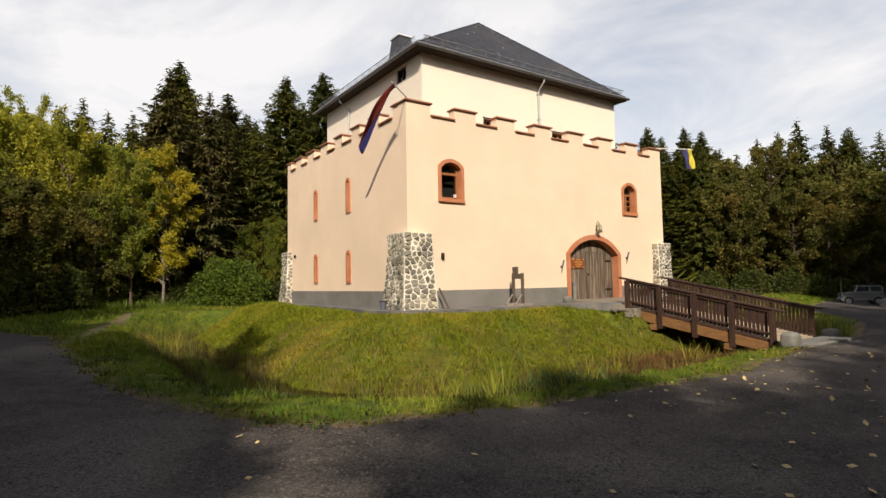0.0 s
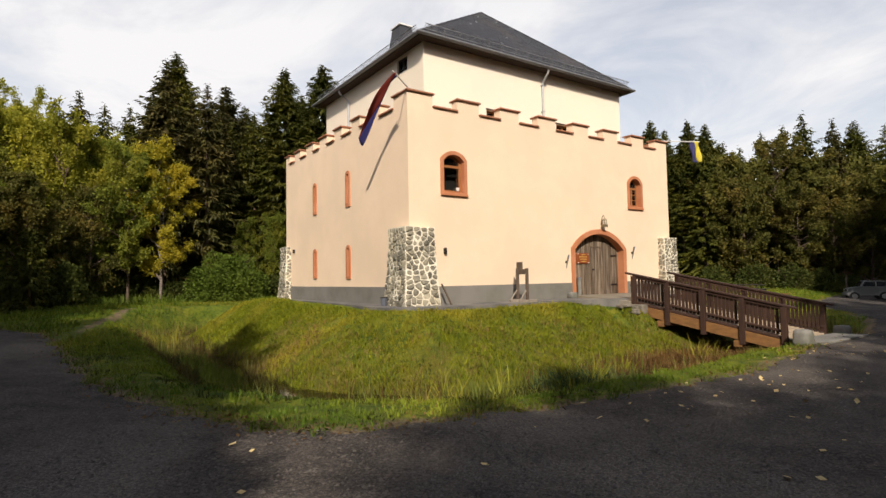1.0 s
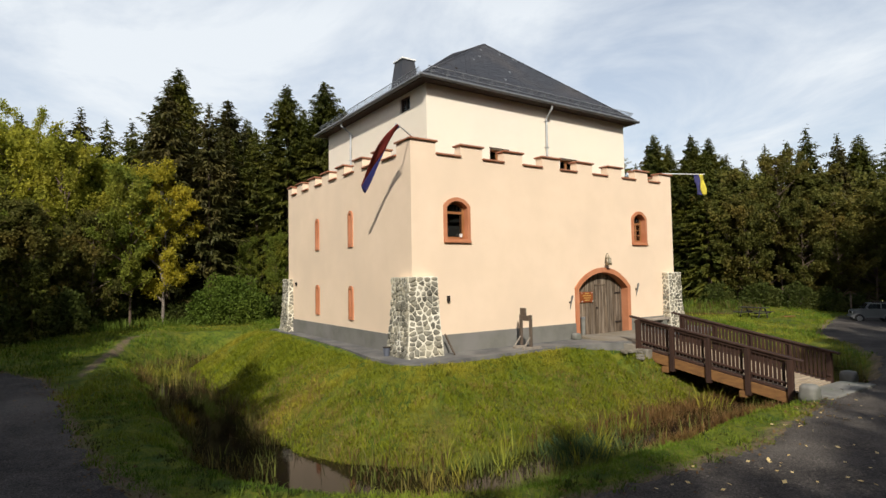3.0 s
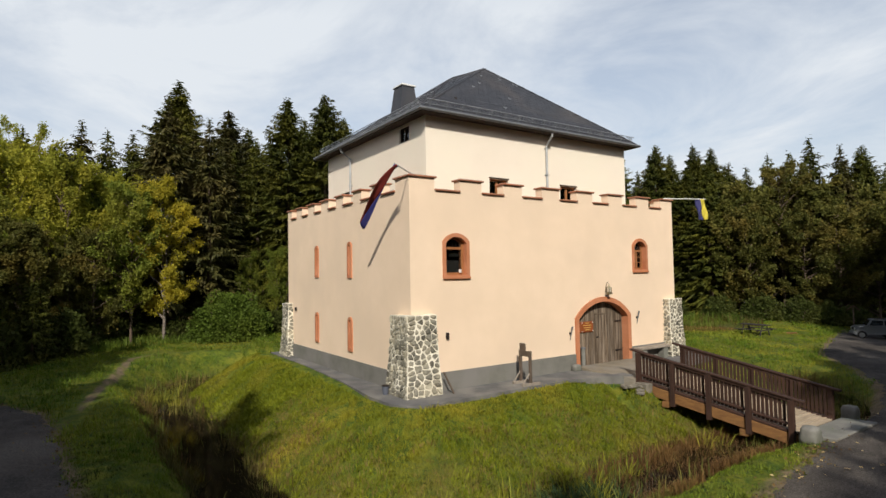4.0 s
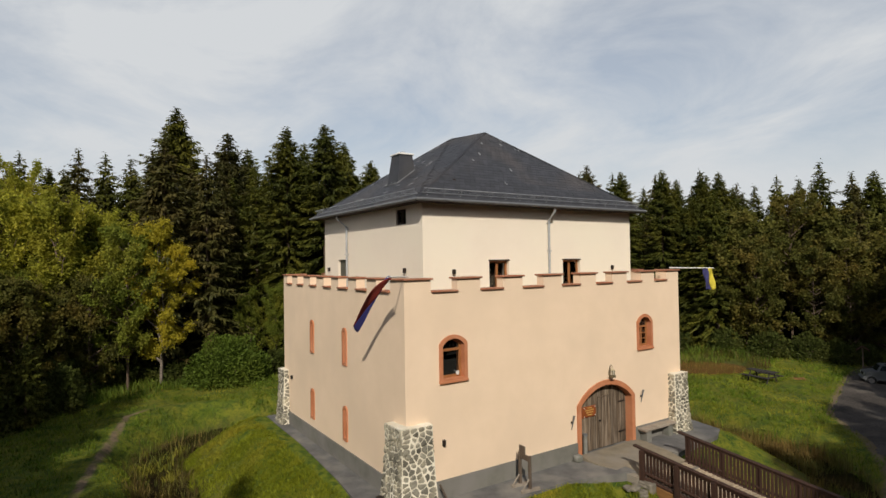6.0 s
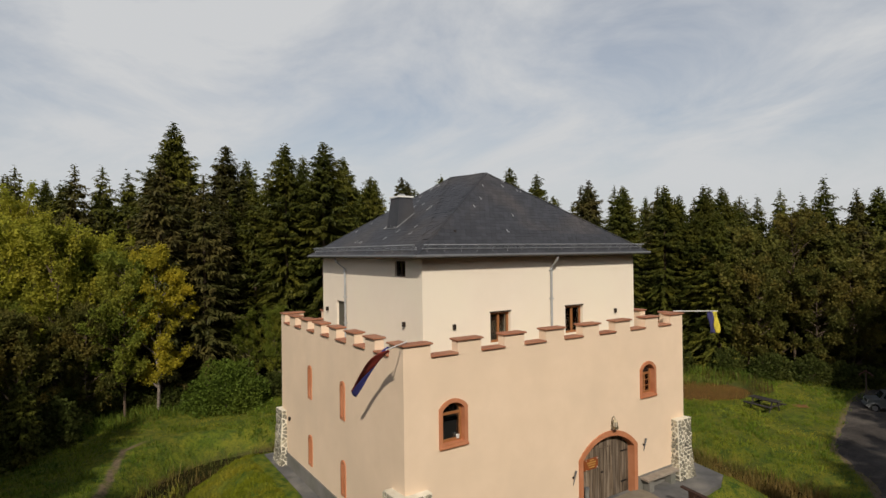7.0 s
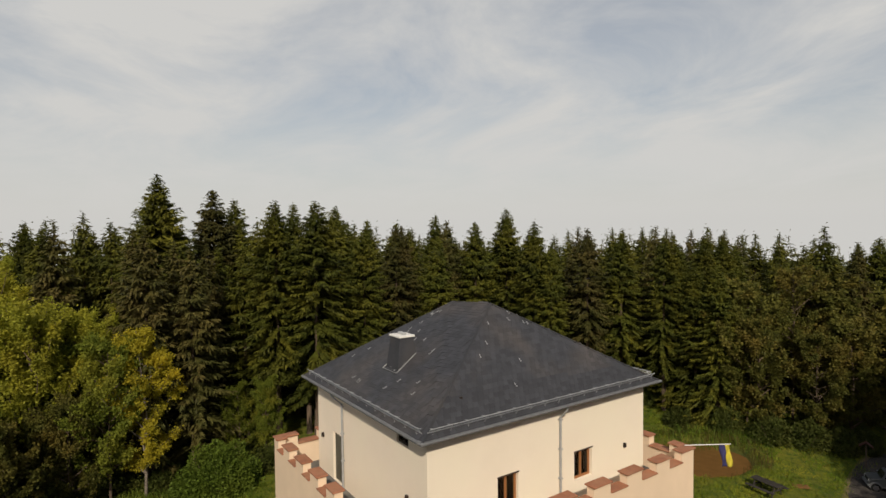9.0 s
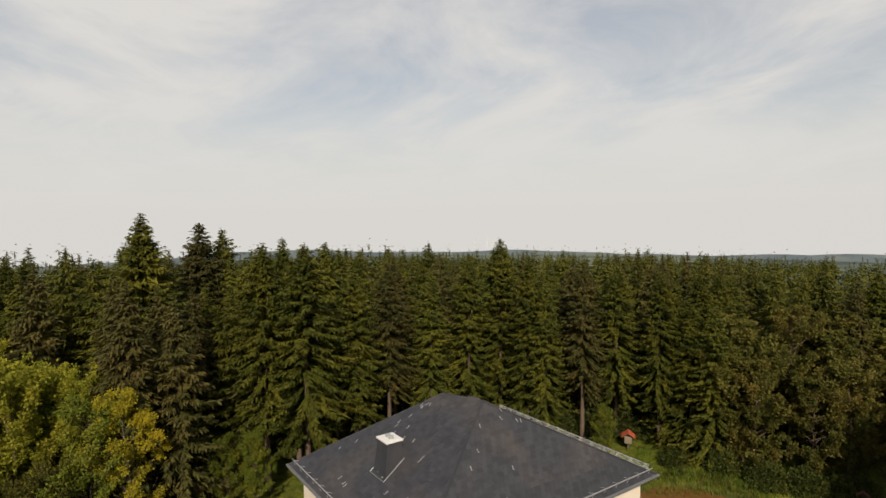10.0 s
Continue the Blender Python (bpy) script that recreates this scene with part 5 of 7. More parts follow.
# chimney
bm = bmesh.new()
cx, cy = 2.93, 5.22
lowr = [bm.verts.new((cx + sx * 0.50, cy + sy * 0.46, 9.0)) for sx, sy in ((-1, -1), (1, -1), (1, 1), (-1, 1))]
upr = [bm.verts.new((cx + sx * 0.27, cy + sy * 0.32, 10.72)) for sx, sy in ((-1, -1), (1, -1), (1, 1), (-1, 1))]
bm.faces.new(upr)
for k in range(4):
    bm.faces.new((lowr[k], lowr[(k + 1) % 4], upr[(k + 1) % 4], upr[k]))
chimney = part("chimney", bm, M_SLATE, roof, "tapering slate-clad chimney")
part("cap", boxes((cx - 0.32, cx + 0.32, cy - 0.37, cy + 0.37, 10.72, 10.79), bevel=0.015), M_WHITE, chimney, "pale metal chimney cap")
for y in (-0.09, 0.11):
    part("flue", rod([(cx, cy + y, 10.79), (cx, cy + y, 10.87)], [0.09, 0.09], 12), M_ZINC, chimney, "short steel flue")
rise_ = (PB[2] - ez) / (PB[0] - ex0)


def on_slope(x, y):
    return (x, y, ez + (x - ex0) * rise_ + 0.045)


for ends_ in ((on_slope(cx - 0.52, cy - 0.48), on_slope(cx + 0.30, cy - 0.44)), (on_slope(cx - 0.52, cy - 0.48), on_slope(cx - 0.52, cy + 0.48)), (on_slope(cx - 0.52, cy + 0.48), on_slope(cx + 0.30, cy + 0.44))):
    part("flashing", rod(ends_, 0.020, 5), M_ZINC_DARK, chimney, "zinc flashing")
part("vent_pipe", rod([(2.95, 1.80, 9.15), (2.95, 1.80, 9.40)], [0.10, 0.07], 10), M_IRON, roof, "short dark vent pipe")

# downpipes
dp = part("downpipe", rod([(6.83, ey0 + 0.02, ez - 0.10), (6.83, ey0 + 0.05, ez - 0.22), (6.83, ty0 - 0.07, ez - 0.52), (6.83, ty0 - 0.07, 4.98)], 0.042, 10), M_ZINC, castle, "grey zinc downpipe")
for z in (8.0, 7.0, 6.0):
    part("clamp", boxes((6.77, 6.89, ty0 - 0.13, ty0 - 0.002, z, z + 0.03)), M_ZINC, dp)
dp = part("downpipe", rod([(ex0 + 0.02, 7.30, ez - 0.10), (ex0 + 0.05, 7.28, ez - 0.22), (tx0 - 0.07, 7.10, ez - 0.52), (tx0 - 0.07, 7.10, 4.98)], 0.042, 10), M_ZINC, castle, "grey zinc downpipe")
for z in (8.0, 7.0, 6.0):
    part("clamp", boxes((tx0 - 0.13, tx0 - 0.002, 7.04, 7.16, z, z + 0.03)), M_ZINC, dp)
# small wall lamps
for x in (2.65, 10.25):
    part("wall_lamp", boxes((x - 0.05, x + 0.05, ty0 - 0.10, ty0 - 0.002, 6.28, 6.44), bevel=0.015), M_IRON, castle, "small dark wall lamp")
for y in (2.56, 9.0):
    part("wall_lamp", boxes((tx0 - 0.10, tx0 - 0.002, y - 0.05, y + 0.05, 6.34, 6.50), bevel=0.015), M_IRON, castle, "small dark wall lamp")
part("wall_lamp", boxes((1.16, 1.25, -0.09, -0.002, 1.50, 1.68), bevel=0.015), M_IRON, castle, "small dark wall lamp")
part("wall_lamp", boxes((-0.09, -0.002, 9.35, 9.43, 1.95, 2.10), bevel=0.015), M_IRON, castle, "small dark wall lamp")

# lantern and torch holders by the gate
M_SANDGLASS, M_BRASS = plain("frosted_lantern_glass", (0.55, 0.50, 0.40), 0.3), plain("weathered_brass", (0.20, 0.165, 0.10), 0.5, 0.5)
lan = part("lantern", boxes((8.145, 8.255, -0.225, -0.115, 2.63, 2.80), bevel=0.02), M_SANDGLASS, castle, "weathered brass lantern over the gate")
for x in (8.145, 8.255):
    for y in (-0.225, -0.10):
        part("corner_bar", boxes((x - 0.008, x + 0.008, y - 0.008, y + 0.008, 2.57, 2.81)), M_BRASS, lan)
part("roof", rod([(8.20, -0.17, 2.80), (8.20, -0.17, 2.90)], [0.095, 0.02], 4), M_BRASS, lan)
part("foot", boxes((8.12, 8.28, -0.25, -0.09, 2.55, 2.63)), M_BRASS, lan)
part("bracket", rod([(8.20, 0, 2.62), (8.20, -0.06, 2.90), (8.20, -0.12, 2.99), (8.20, -0.17, 2.90)], 0.014, 5), M_BRASS, lan)
for x, z in ((6.28, 1.05), (9.90, 1.40)):
    t = part("torch_holder", rod([(x, -0.04, z), (x + 0.07, -0.10, z + 0.46)], [0.008, 0.034], 8), M_ZINC_DARK, castle, "grey iron torch holder")
    part("wall_plate", boxes((x - 0.005, x + 0.045, -0.05, -0.002, z + 0.2, z + 0.26)), M_IRON, t)


# ---- corner buttresses of field stones ----
def clip(poly, p, n):
    out = []
    for a, b in zip(poly, poly[1:] + poly[:1]):
        da, db = (a - p).dot(n), (b - p).dot(n)
        if da <= 0:
            out.append(a)
        if da * db < 0:
            out.append(a + (b - a) * (da / (da - db)))
    return out


def stones(corners, seed, parent, size=0.21):
    """Rounded stones filling a four-cornered face (lower left, lower right, upper right, upper left)."""
    r = random.Random(seed)
    ll, lr, ur, ul = (Vector(c) for c in corners)
    wide, high = (lr - ll).length, (ul - ll).length
    nn = (lr - ll).cross(ul - ll).normalized()
    seeds = []
    rows = max(2, int(high / (size * 0.64)))
    for j in range(rows):
        c = max(1, int(round(wide / (size * r.uniform(0.8, 1.7)))))
        for i in range(c):
            seeds.append(Vector(((i + 0.5 + r.uniform(-0.28, 0.28)) / c * wide, (j + 0.5 + r.uniform(-0.25, 0.25)) / rows * high)))
    for k, s in enumerate(seeds):
        poly = [Vector((0, 0)), Vector((wide, 0)), Vector((wide, high)), Vector((0, high))]
        for m, o in enumerate(seeds):
            if m != k and (o - s).length < size * 3:
                poly = clip(poly, (s + o) / 2, (o - s).normalized())
                if len(poly) < 3:
                    break
        if len(poly) < 3:
            continue
        mid = sum(poly, Vector((0, 0))) / len(poly)
        keep = r.uniform(0.66, 0.88)
        poly = [mid + (p - mid) * keep for p in poly]
        for _ in range(r.randint(0, 1)):
            poly = [q for a, b in zip(poly, poly[1:] + poly[:1]) for q in (a * 0.75 + b * 0.25, a * 0.25 + b * 0.75)] if len(poly) < 9 else poly
        bm = bmesh.new()
        rings = []
        out = r.uniform(0.018, 0.045)
        for sc, h in ((1.0, -0.02), (0.94, out * 0.7), (0.7, out)):
            ring_ = []
            for p in poly:
                q = mid + (p - mid) * sc
                a, b = q.x / wide, 1 - (1 - min(q.y / high, 1)) ** 2.2
                w = (ll * (1 - a) + lr * a) * (1 - b) + (ul * (1 - a) + ur * a) * b
                w.z = ll.z + (ul.z - ll.z) * q.y / high if abs(ul.z - ll.z) > 0.1 else w.z
                ring_.append(bm.verts.new(w + nn * (h + (r.uniform(-0.006, 0.006) if sc < 1 else 0))))
            rings.append(ring_)
        for a, b in zip(rings, rings[1:]):
            for i in range(len(a)):
                bm.faces.new((a[i], a[(i + 1) % len(a)], b[(i + 1) % len(a)], b[i]))
        bm.faces.new(rings[-1])
        part("stone", bm, M_STONE, parent, smooth=False)


def buttress(label, x0, x1, y0, y1, in_=0.15, h=2.25, faces="fl", seed=1, ins=(1, 1, 1, 1)):
    """A tapering stone foot round a corner of the castle; ins: which sides lean in."""
    t = thing("buttress", label, "stone buttress", group="corner buttresses")
    a0, a1, b0, b1 = x0 + in_ * ins[0], x1 - in_ * ins[1], y0 + in_ * ins[2], y1 - in_ * ins[3]
    bm = bmesh.new()
    lo_ = [bm.verts.new(p) for p in ((x0, y0, -0.25), (x1, y0, -0.25), (x1, y1, -0.25), (x0, y1, -0.25))]
    hi_ = [bm.verts.new(p) for p in ((a0, b0, h), (a1, b0, h), (a1, b1, h), (a0, b1, h))]
    bm.faces.new(hi_)
    for k in range(4):
        bm.faces.new((lo_[k], lo_[(k + 1) % 4], hi_[(k + 1) % 4], hi_[k]))
    bmesh.ops.subdivide_edges(bm, edges=bm.edges[:], cuts=7, use_grid_fill=True)
    for v in bm.verts:
        lin, bent = (v.co.z + 0.25) / (h + 0.25), 1 - (1 - (v.co.z + 0.25) / (h + 0.25)) ** 2.2
        for ax, lo0, lo1, hi0, hi1 in ((0, x0, x1, a0, a1), (1, y0, y1, b0, b1)):
            m0, w0 = lo0 + (hi0 - lo0) * lin, (lo1 - lo0) + ((hi1 - hi0) - (lo1 - lo0)) * lin
            s_ = (v.co[ax] - m0) / w0
            v.co[ax] = (lo0 + (hi0 - lo0) * bent) + s_ * ((lo1 - lo0) + ((hi1 - hi0) - (lo1 - lo0)) * bent)
        v.co += Vector((noise.noise(v.co * 3), noise.noise(v.co * 3 + Vector((9, 0, 0))), 0.6 * noise.noise(v.co * 2.5 + Vector((0, 7, 0))) if v.co.z > 1.9 else 0)) * 0.05
    part("mortar_core", bm, M_MORTAR, t, "pale rough mortar")
    cs = {"f": ((x0, y0, -0.2), (x1, y0, -0.2), (a1, b0, h), (a0, b0, h)), "l": ((x0, y1, -0.2), (x0, y0, -0.2), (a0, b0, h), (a0, b1, h)), "r": ((x1, y0, -0.2), (x1, y1, -0.2), (a1, b1, h), (a1, b0, h)), "t": ((a0, b0, h), (a1, b0, h), (a1, b1, h), (a0, b1, h))}
    for k, f in enumerate(faces):
        stones(cs[f], seed + k, t)
    return t


buttress("tapering grey field-stone buttress with pale mortar on the castle corner", -0.42, 0.80, -0.44, 1.0, in_=0.2, faces="flr", seed=5, ins=(0.8, 0.45, 1, 1.5))
buttress("tapering grey field-stone buttress with pale mortar beside the bench", W - 0.85, W + 0.18, -0.42, 1.0, faces="flr", seed=25, ins=(0.6, 0.9, 1, 1.5))
buttress("tapering grey field-stone buttress with pale mortar on the rear corner", -0.34, 0.9, L - 0.7, L + 0.36, faces="fl", seed=45, ins=(1, 1, 1, 1))

# ---- paving round the castle ----
ring_out = [(-0.75, -1.0), (-0.35, -1.22), (2.0, -1.18), (4.9, -1.15), (5.9, -1.45), (7.25, -1.80), (7.3, -1.4), (6.8, -0.8), (6.72, -0.33), (9.70, -0.33), (9.62, -1.2), (9.75, -1.6), (10.5, -1.5), (12.6, -1.35), (13.45, -0.95), (13.75, 0.5), (13.6, 2.0), (13.6, 11.5), (-0.45, 11.6), (-0.5, 7.0), (-0.7, 3.2), (-0.98, 0.6), (-0.95, -0.5)]
bm = bmesh.new()
up_ = [bm.verts.new((x, y, 0.02)) for x, y in ring_out]
dn_ = [bm.verts.new((x, y, -0.30)) for x, y in ring_out]
bm.faces.new(up_)
for k in range(len(up_)):
    j = (k + 1) % len(up_)
    bm.faces.new((dn_[k], dn_[j], up_[j], up_[k]))
bmesh.ops.recalc_face_normals(bm, faces=bm.faces[:])
tagged(part("pavement", bm, M_PAVE), "grey paved strip round the foot of the castle", "pavement", kind="structure")
M_SAND = material("trodden_sandstone", (0.25, 0.21, 0.15), 0.9, second=(0.17, 0.145, 0.105), scale=2.5, fine=50, bump=0.4, third=(0.22, 0.2, 0.17), third_scale=0.8)
bm = bmesh.new()
sill = [(0.0, 6.57, 9.60, 0.11), (-0.35, 6.60, 9.70, 0.10), (-0.8, 6.64, 9.70, 0.06), (-1.3, 6.80, 9.66, 0.03), (-2.02, 7.0, 9.55, -0.06)]
rows_ = [[bm.verts.new((a + (b - a) * k / 6, y, z - drop + 0.012 * noise.noise((a + k, y * 3, 1)))) for k in range(7)] for drop in (0.0, 0.35) for y, a, b, z in sill]
for q0, q1 in list(zip(rows_[:5], rows_[1:5])) + list(zip(rows_[5:], rows_[6:])) + [(rows_[4], rows_[9]), (rows_[0], rows_[5])]:
    for k in range(6):
        bm.faces.new((q0[k], q0[k + 1], q1[k + 1], q1[k]))
for k in (0, 6):
    for j in range(4):
        bm.faces.new((rows_[j][k], rows_[j + 1][k], rows_[j + 6][k], rows_[j + 5][k]))
bmesh.ops.recalc_face_normals(bm, faces=bm.faces[:])
tagged(part("threshold", bm, M_SAND), "worn sandy-brown threshold before the gate", "threshold", kind="structure")


M_RUBBLE = material("pale_rubble", (0.20, 0.18, 0.145), 0.9, second=(0.12, 0.108, 0.085), scale=5, fine=40, bump=0.5, vary=0.3)


def boulder(x, y, z, sx, sy, sz, seed, mat, label, category="stone", group="", name="stone_block", rot=0.0):
    bm = bmesh.new()
    bmesh.ops.create_icosphere(bm, subdivisions=3, radius=0.5)
    for v in bm.verts:
        c = v.co.copy()
        m_ = max(abs(c.x), abs(c.y), abs(c.z))
        v.co = c * (1 + 0.85 * (0.5 / m_ - 1)) + Vector((noise.noise(c * 3 + Vector((seed, 0, 0))), noise.noise(c * 3 + Vector((0, seed, 0))), noise.noise(c * 3 + Vector((0, 0, seed))))) * 0.07
        v.co = Vector((v.co.x * sx, v.co.y * sy, v.co.z * sz))
    ob = part(name, bm, mat, None, smooth=True)
    ob.matrix_basis = pose(x, y, z + sz * 0.45, 0, 0, rot)
    return tagged(ob, label, category, group)


boulder(6.40, -0.18, 0.02, 0.30, 0.22, 0.22, 3, M_CONCRETE, "grey guard stone at the foot of the gate arch")
rr = random.Random(8)
for k in range(16):
    x, y = 6.50 + rr.uniform(-0.25, 0.5) + 0.02 * k, -1.95 - 0.03 * k - rr.uniform(0, 0.2)
    boulder(x, y, hz(x, y) - 0.035, rr.uniform(0.20, 0.42), rr.uniform(0.14, 0.26), rr.uniform(0.06, 0.10), k, M_RUBBLE, "pale rubble stone at the bridge abutment", "stone", "rubble stones at the bridge", "rubble_stone", rr.uniform(0, 360))

# ---- bench, pillory, bucket ----
bench = thing("bench", "weathered plank bench on two stone blocks by the wall", "bench", pose(10.60, -0.20, 0.02))
part("seat", boxes((-0.92, 0.92, -0.19, 0.19, 0.40, 0.48), bevel=0.012), M_WOODGREY, bench)
for x in (-0.66, 0.62):
    part("support", boxes((x - 0.13, x + 0.13, -0.15, 0.15, -0.03, 0.40), bevel=0.02), M_CONCRETE, bench, "grey stone block")
pil = thing("pillory", "small wooden pillory with two posts on braced feet", "pillory", pose(3.52, -0.80, 0.02, 0, 0, -6))
M_PIL = material("brown_grey_post_wood", (0.135, 0.10, 0.075), 0.85, second=(0.08, 0.06, 0.045), scale=3, fine=22, stretch=(4, 4, 0.8), bump=0.4)
for y in (-0.24, 0.24):
    part("post", boxes((-0.04, 0.04, y - 0.04, y + 0.04, 0.05, 1.02), bevel=0.008), M_PIL, pil)
    part("foot", boxes((-0.30, 0.34, y - 0.05, y + 0.05, -0.01, 0.08), bevel=0.01), M_WOODGREY, pil, "pale foot beam")
    for sg in (-1,):
        part("brace", rod([(sg * 0.26, y, 0.07), (sg * 0.03, y, 0.36)], 0.025, 4), M_WOODGREY, pil)
part("neck_board", boxes((-0.025, 0.025, -0.20, 0.20, 0.84, 1.0), bevel=0.006), M_PIL, pil)
part("upper_board", boxes((-0.024, 0.024, -0.02, 0.26, 1.003, 1.22), bevel=0.012), M_PIL, pil)
bin_ = thing("ash_bin", "slim grey ash bin with a metal lid in the gateway", "ash bin", pose(7.06, 0.10, 0.05))
part("body", rod([(0, 0, 0), (0, 0, 0.62)], [0.075, 0.075], 12), M_CONCRETE, bin_)
part("lid", rod([(0, 0, 0.62), (0, 0, 0.68)], [0.09, 0.085], 12), M_ZINC_DARK, bin_)
bucket = thing("bucket", "small blue-grey bucket at the foot of the buttress", "bucket", pose(-0.50, 0.62, 0.02) @ Matrix.Scale(0.8, 4))
part("body", rod([(0, 0, 0), (0, 0, 0.30)], [0.10, 0.13], 14), plain("blue_grey_plastic", (0.10, 0.11, 0.14), 0.5), bucket)
part("rim", rod([(0, 0, 0.295), (0, 0, 0.32)], [0.14, 0.14], 14), M_IRON, bucket)
spade = thing("plank", "dark narrow plank leaning on the buttress", "plank")
part("board", rod([(1.08, -0.50, 0.02), (0.84, -0.36, 0.62)], 0.028, 4), M_PIL, spade)

# ---- bridge ----
def deck_z(y):
    return -0.04 + (y + 1.81) * 0.228


bridge = thing("bridge", "timber footbridge with dark brown slatted railings over the moat", "footbridge")
BX0, BX1, BY0, BY1 = 7.17, 9.46, -2.03, -6.19
for k in range(34):
    y = BY0 - (k + 0.5) * (BY0 - BY1) / 34
    w = (BY0 - BY1) / 34 / 2 - 0.006
    bm = boxes((BX0 + 0.06, BX1 - 0.06, y - w, y + w, deck_z(y) - 0.05, deck_z(y)), bevel=0.004)
    part("plank", bm, M_DECK, bridge)


def sloped(x0, x1, y0, y1, a, b):
    """A beam along the bridge between heights a and b over the deck."""
    bm = bmesh.new()
    q = [bm.verts.new((x, y, deck_z(y) + h)) for y in (y0, y1) for x, h in ((x0, a), (x1, a), (x1, b), (x0, b))]
    for f in ((0, 1, 2, 3), (7, 6, 5, 4), (0, 4, 5, 1), (1, 5, 6, 2), (2, 6, 7, 3), (3, 7, 4, 0)):
        bm.faces.new([q[i] for i in f])
    bmesh.ops.recalc_face_normals(bm, faces=bm.faces[:])
    bmesh.ops.bevel(bm, geom=bm.edges[:], offset=0.012, segments=1, affect="EDGES")
    return bm


for x in (BX0, BX1):
    sg = -1 if x == BX0 else 1
    part("side_beam", sloped(x - 0.06, x + 0.06, BY0, BY1, -0.36, -0.055), M_BEAM, bridge, "lighter brown side beam")
    rail = part("railing", sloped(x - 0.075, x + 0.075, BY0 + 0.22, BY1 - 0.22, 0.86, 0.92), M_WOODRED, bridge, "dark brown handrail")
    part("upper_rail", sloped(x - 0.03, x + 0.03, BY0, BY1, 0.77, 0.85), M_WOODRED, rail)
    part("lower_rail", sloped(x - 0.03, x + 0.03, BY0, BY1, 0.14, 0.21), M_WOODRED, rail)
    part("kerb", sloped(x - 0.055, x + 0.055, BY0, BY1, -0.048, 0.03), M_WOODRED, rail, "weathered kerb board")
    for p in range(5):
        y = BY0 - 0.06 + p * (BY1 - BY0 + 0.12) / 4
        part("post", boxes((x + sg * 0.062 - 0.06, x + sg * 0.062 + 0.06, y - 0.065, y + 0.065, deck_z(y) - 0.46, deck_z(y) + 0.855), bevel=0.008), M_WOODRED, rail)
        if p < 4:
            y2 = BY0 - 0.06 + (p + 1) * (BY1 - BY0 + 0.12) / 4
            for b in range(9):
                yb = y + (y2 - y) * (b + 1) / 10
                part("baluster", boxes((x - sg * 0.045 - 0.014, x - sg * 0.045 + 0.014, yb - 0.036, yb + 0.036, deck_z(yb) + 0.06, deck_z(yb) + 0.82), bevel=0.004), M_WOODRED, rail)
for y in (-2.9, -5.0):
    part("cross_beam", boxes((BX0 - 0.1, BX1 + 0.1, y - 0.1, y + 0.1, deck_z(y) - 0.55, deck_z(y) - 0.37)), M_BEAM, bridge)
ASKEW = Matrix(((1, -0.255, 0, -0.255 * 1.80), (0, 1, 0, 0), (0, 0, 1, 0), (0, 0, 0, 1)))  # the bridge runs off at a slant from the gate
for o in bridge.children_recursive:
    o.data.transform(ASKEW)
slab = part("abutment", boxes((BX0 + 0.1, BX1 + 0.5, BY1 - 0.85, BY1 - 0.01, -1.6, deck_z(BY1) - 0.02), bevel=0.02), M_CONCRETE)
slab.data.transform(ASKEW)
tagged(slab, "concrete slab where the footbridge meets the road", "slab", kind="structure")
tagged(part("abutment", boxes((BX0 - 0.15, BX1 + 0.15, -2.5, -2.04, -1.4, -0.16), bevel=0.03), M_RUBBLE), "rough stone footing of the bridge below the gate", "footing", kind="structure")
boulder(8.08, -6.64, hz(8.08, -6.64) - 0.02, 0.46, 0.40, 0.46, 21, M_CONCRETE, "weathered grey stone block beside the bridge", "stone block", "stone blocks by the bridge")
boulder(12.15, -6.05, hz(12.15, -6.05) - 0.02, 0.46, 0.40, 0.66, 22, M_CONCRETE, "weathered grey stone block beside the bridge", "stone block", "stone blocks by the bridge")


boulder(29.2, -2.6, hz(29.2, -2.6) - 0.05, 1.6, 0.9, 0.62, 31, M_CONCRETE, "low grey boulder at the edge of the car park", "boulder")


# ---- flags ----
def flag_mesh(name, top_a, top_b, fall, cols, parent, seed, across, down):
    """Cloth hung from a length of pole: strips across, waving as it falls along a line."""
    for c in range(len(cols)):
        v, f = [], []
        for j in range(down + 1):
            t = j / down
            for i in range(across + 1):
                s = (c + i / across) / len(cols)
                p = Vector(top_a).lerp(Vector(top_b), s)
                q = fall(s, t)
                v.append(p + q)
        for j in range(down):
            for i in range(across):
                k = j * (across + 1) + i
                f.append((k, k + 1, k + across + 2, k + across + 1))
        ob = from_arrays(name, v, f, cols[c], parent, smooth=True)
        sm = ob.modifiers.new("cloth", "SOLIDIFY")
        sm.thickness = 0.006


def cloth(name, colour):
    return material(name, colour, 0.8, second=tuple(c * 0.75 for c in colour), scale=3, fine=60, bump=0.3)


M_RED_C, M_BLUE_C, M_YEL_C, M_NAVY = cloth("red_cloth", (0.30, 0.045, 0.035)), cloth("blue_cloth", (0.05, 0.05, 0.22)), cloth("yellow_cloth", (0.62, 0.52, 0.06)), cloth("dark_blue_cloth", (0.045, 0.045, 0.14))
fl = thing("flag", "long red and blue flag blown along the wall from a pole", "flag")
part("pole", rod([(0.25, 0.22, 6.29), (-0.90, -0.76, 6.33)], [0.022, 0.016], 8), M_WHITE, fl, "pale wooden flagpole")


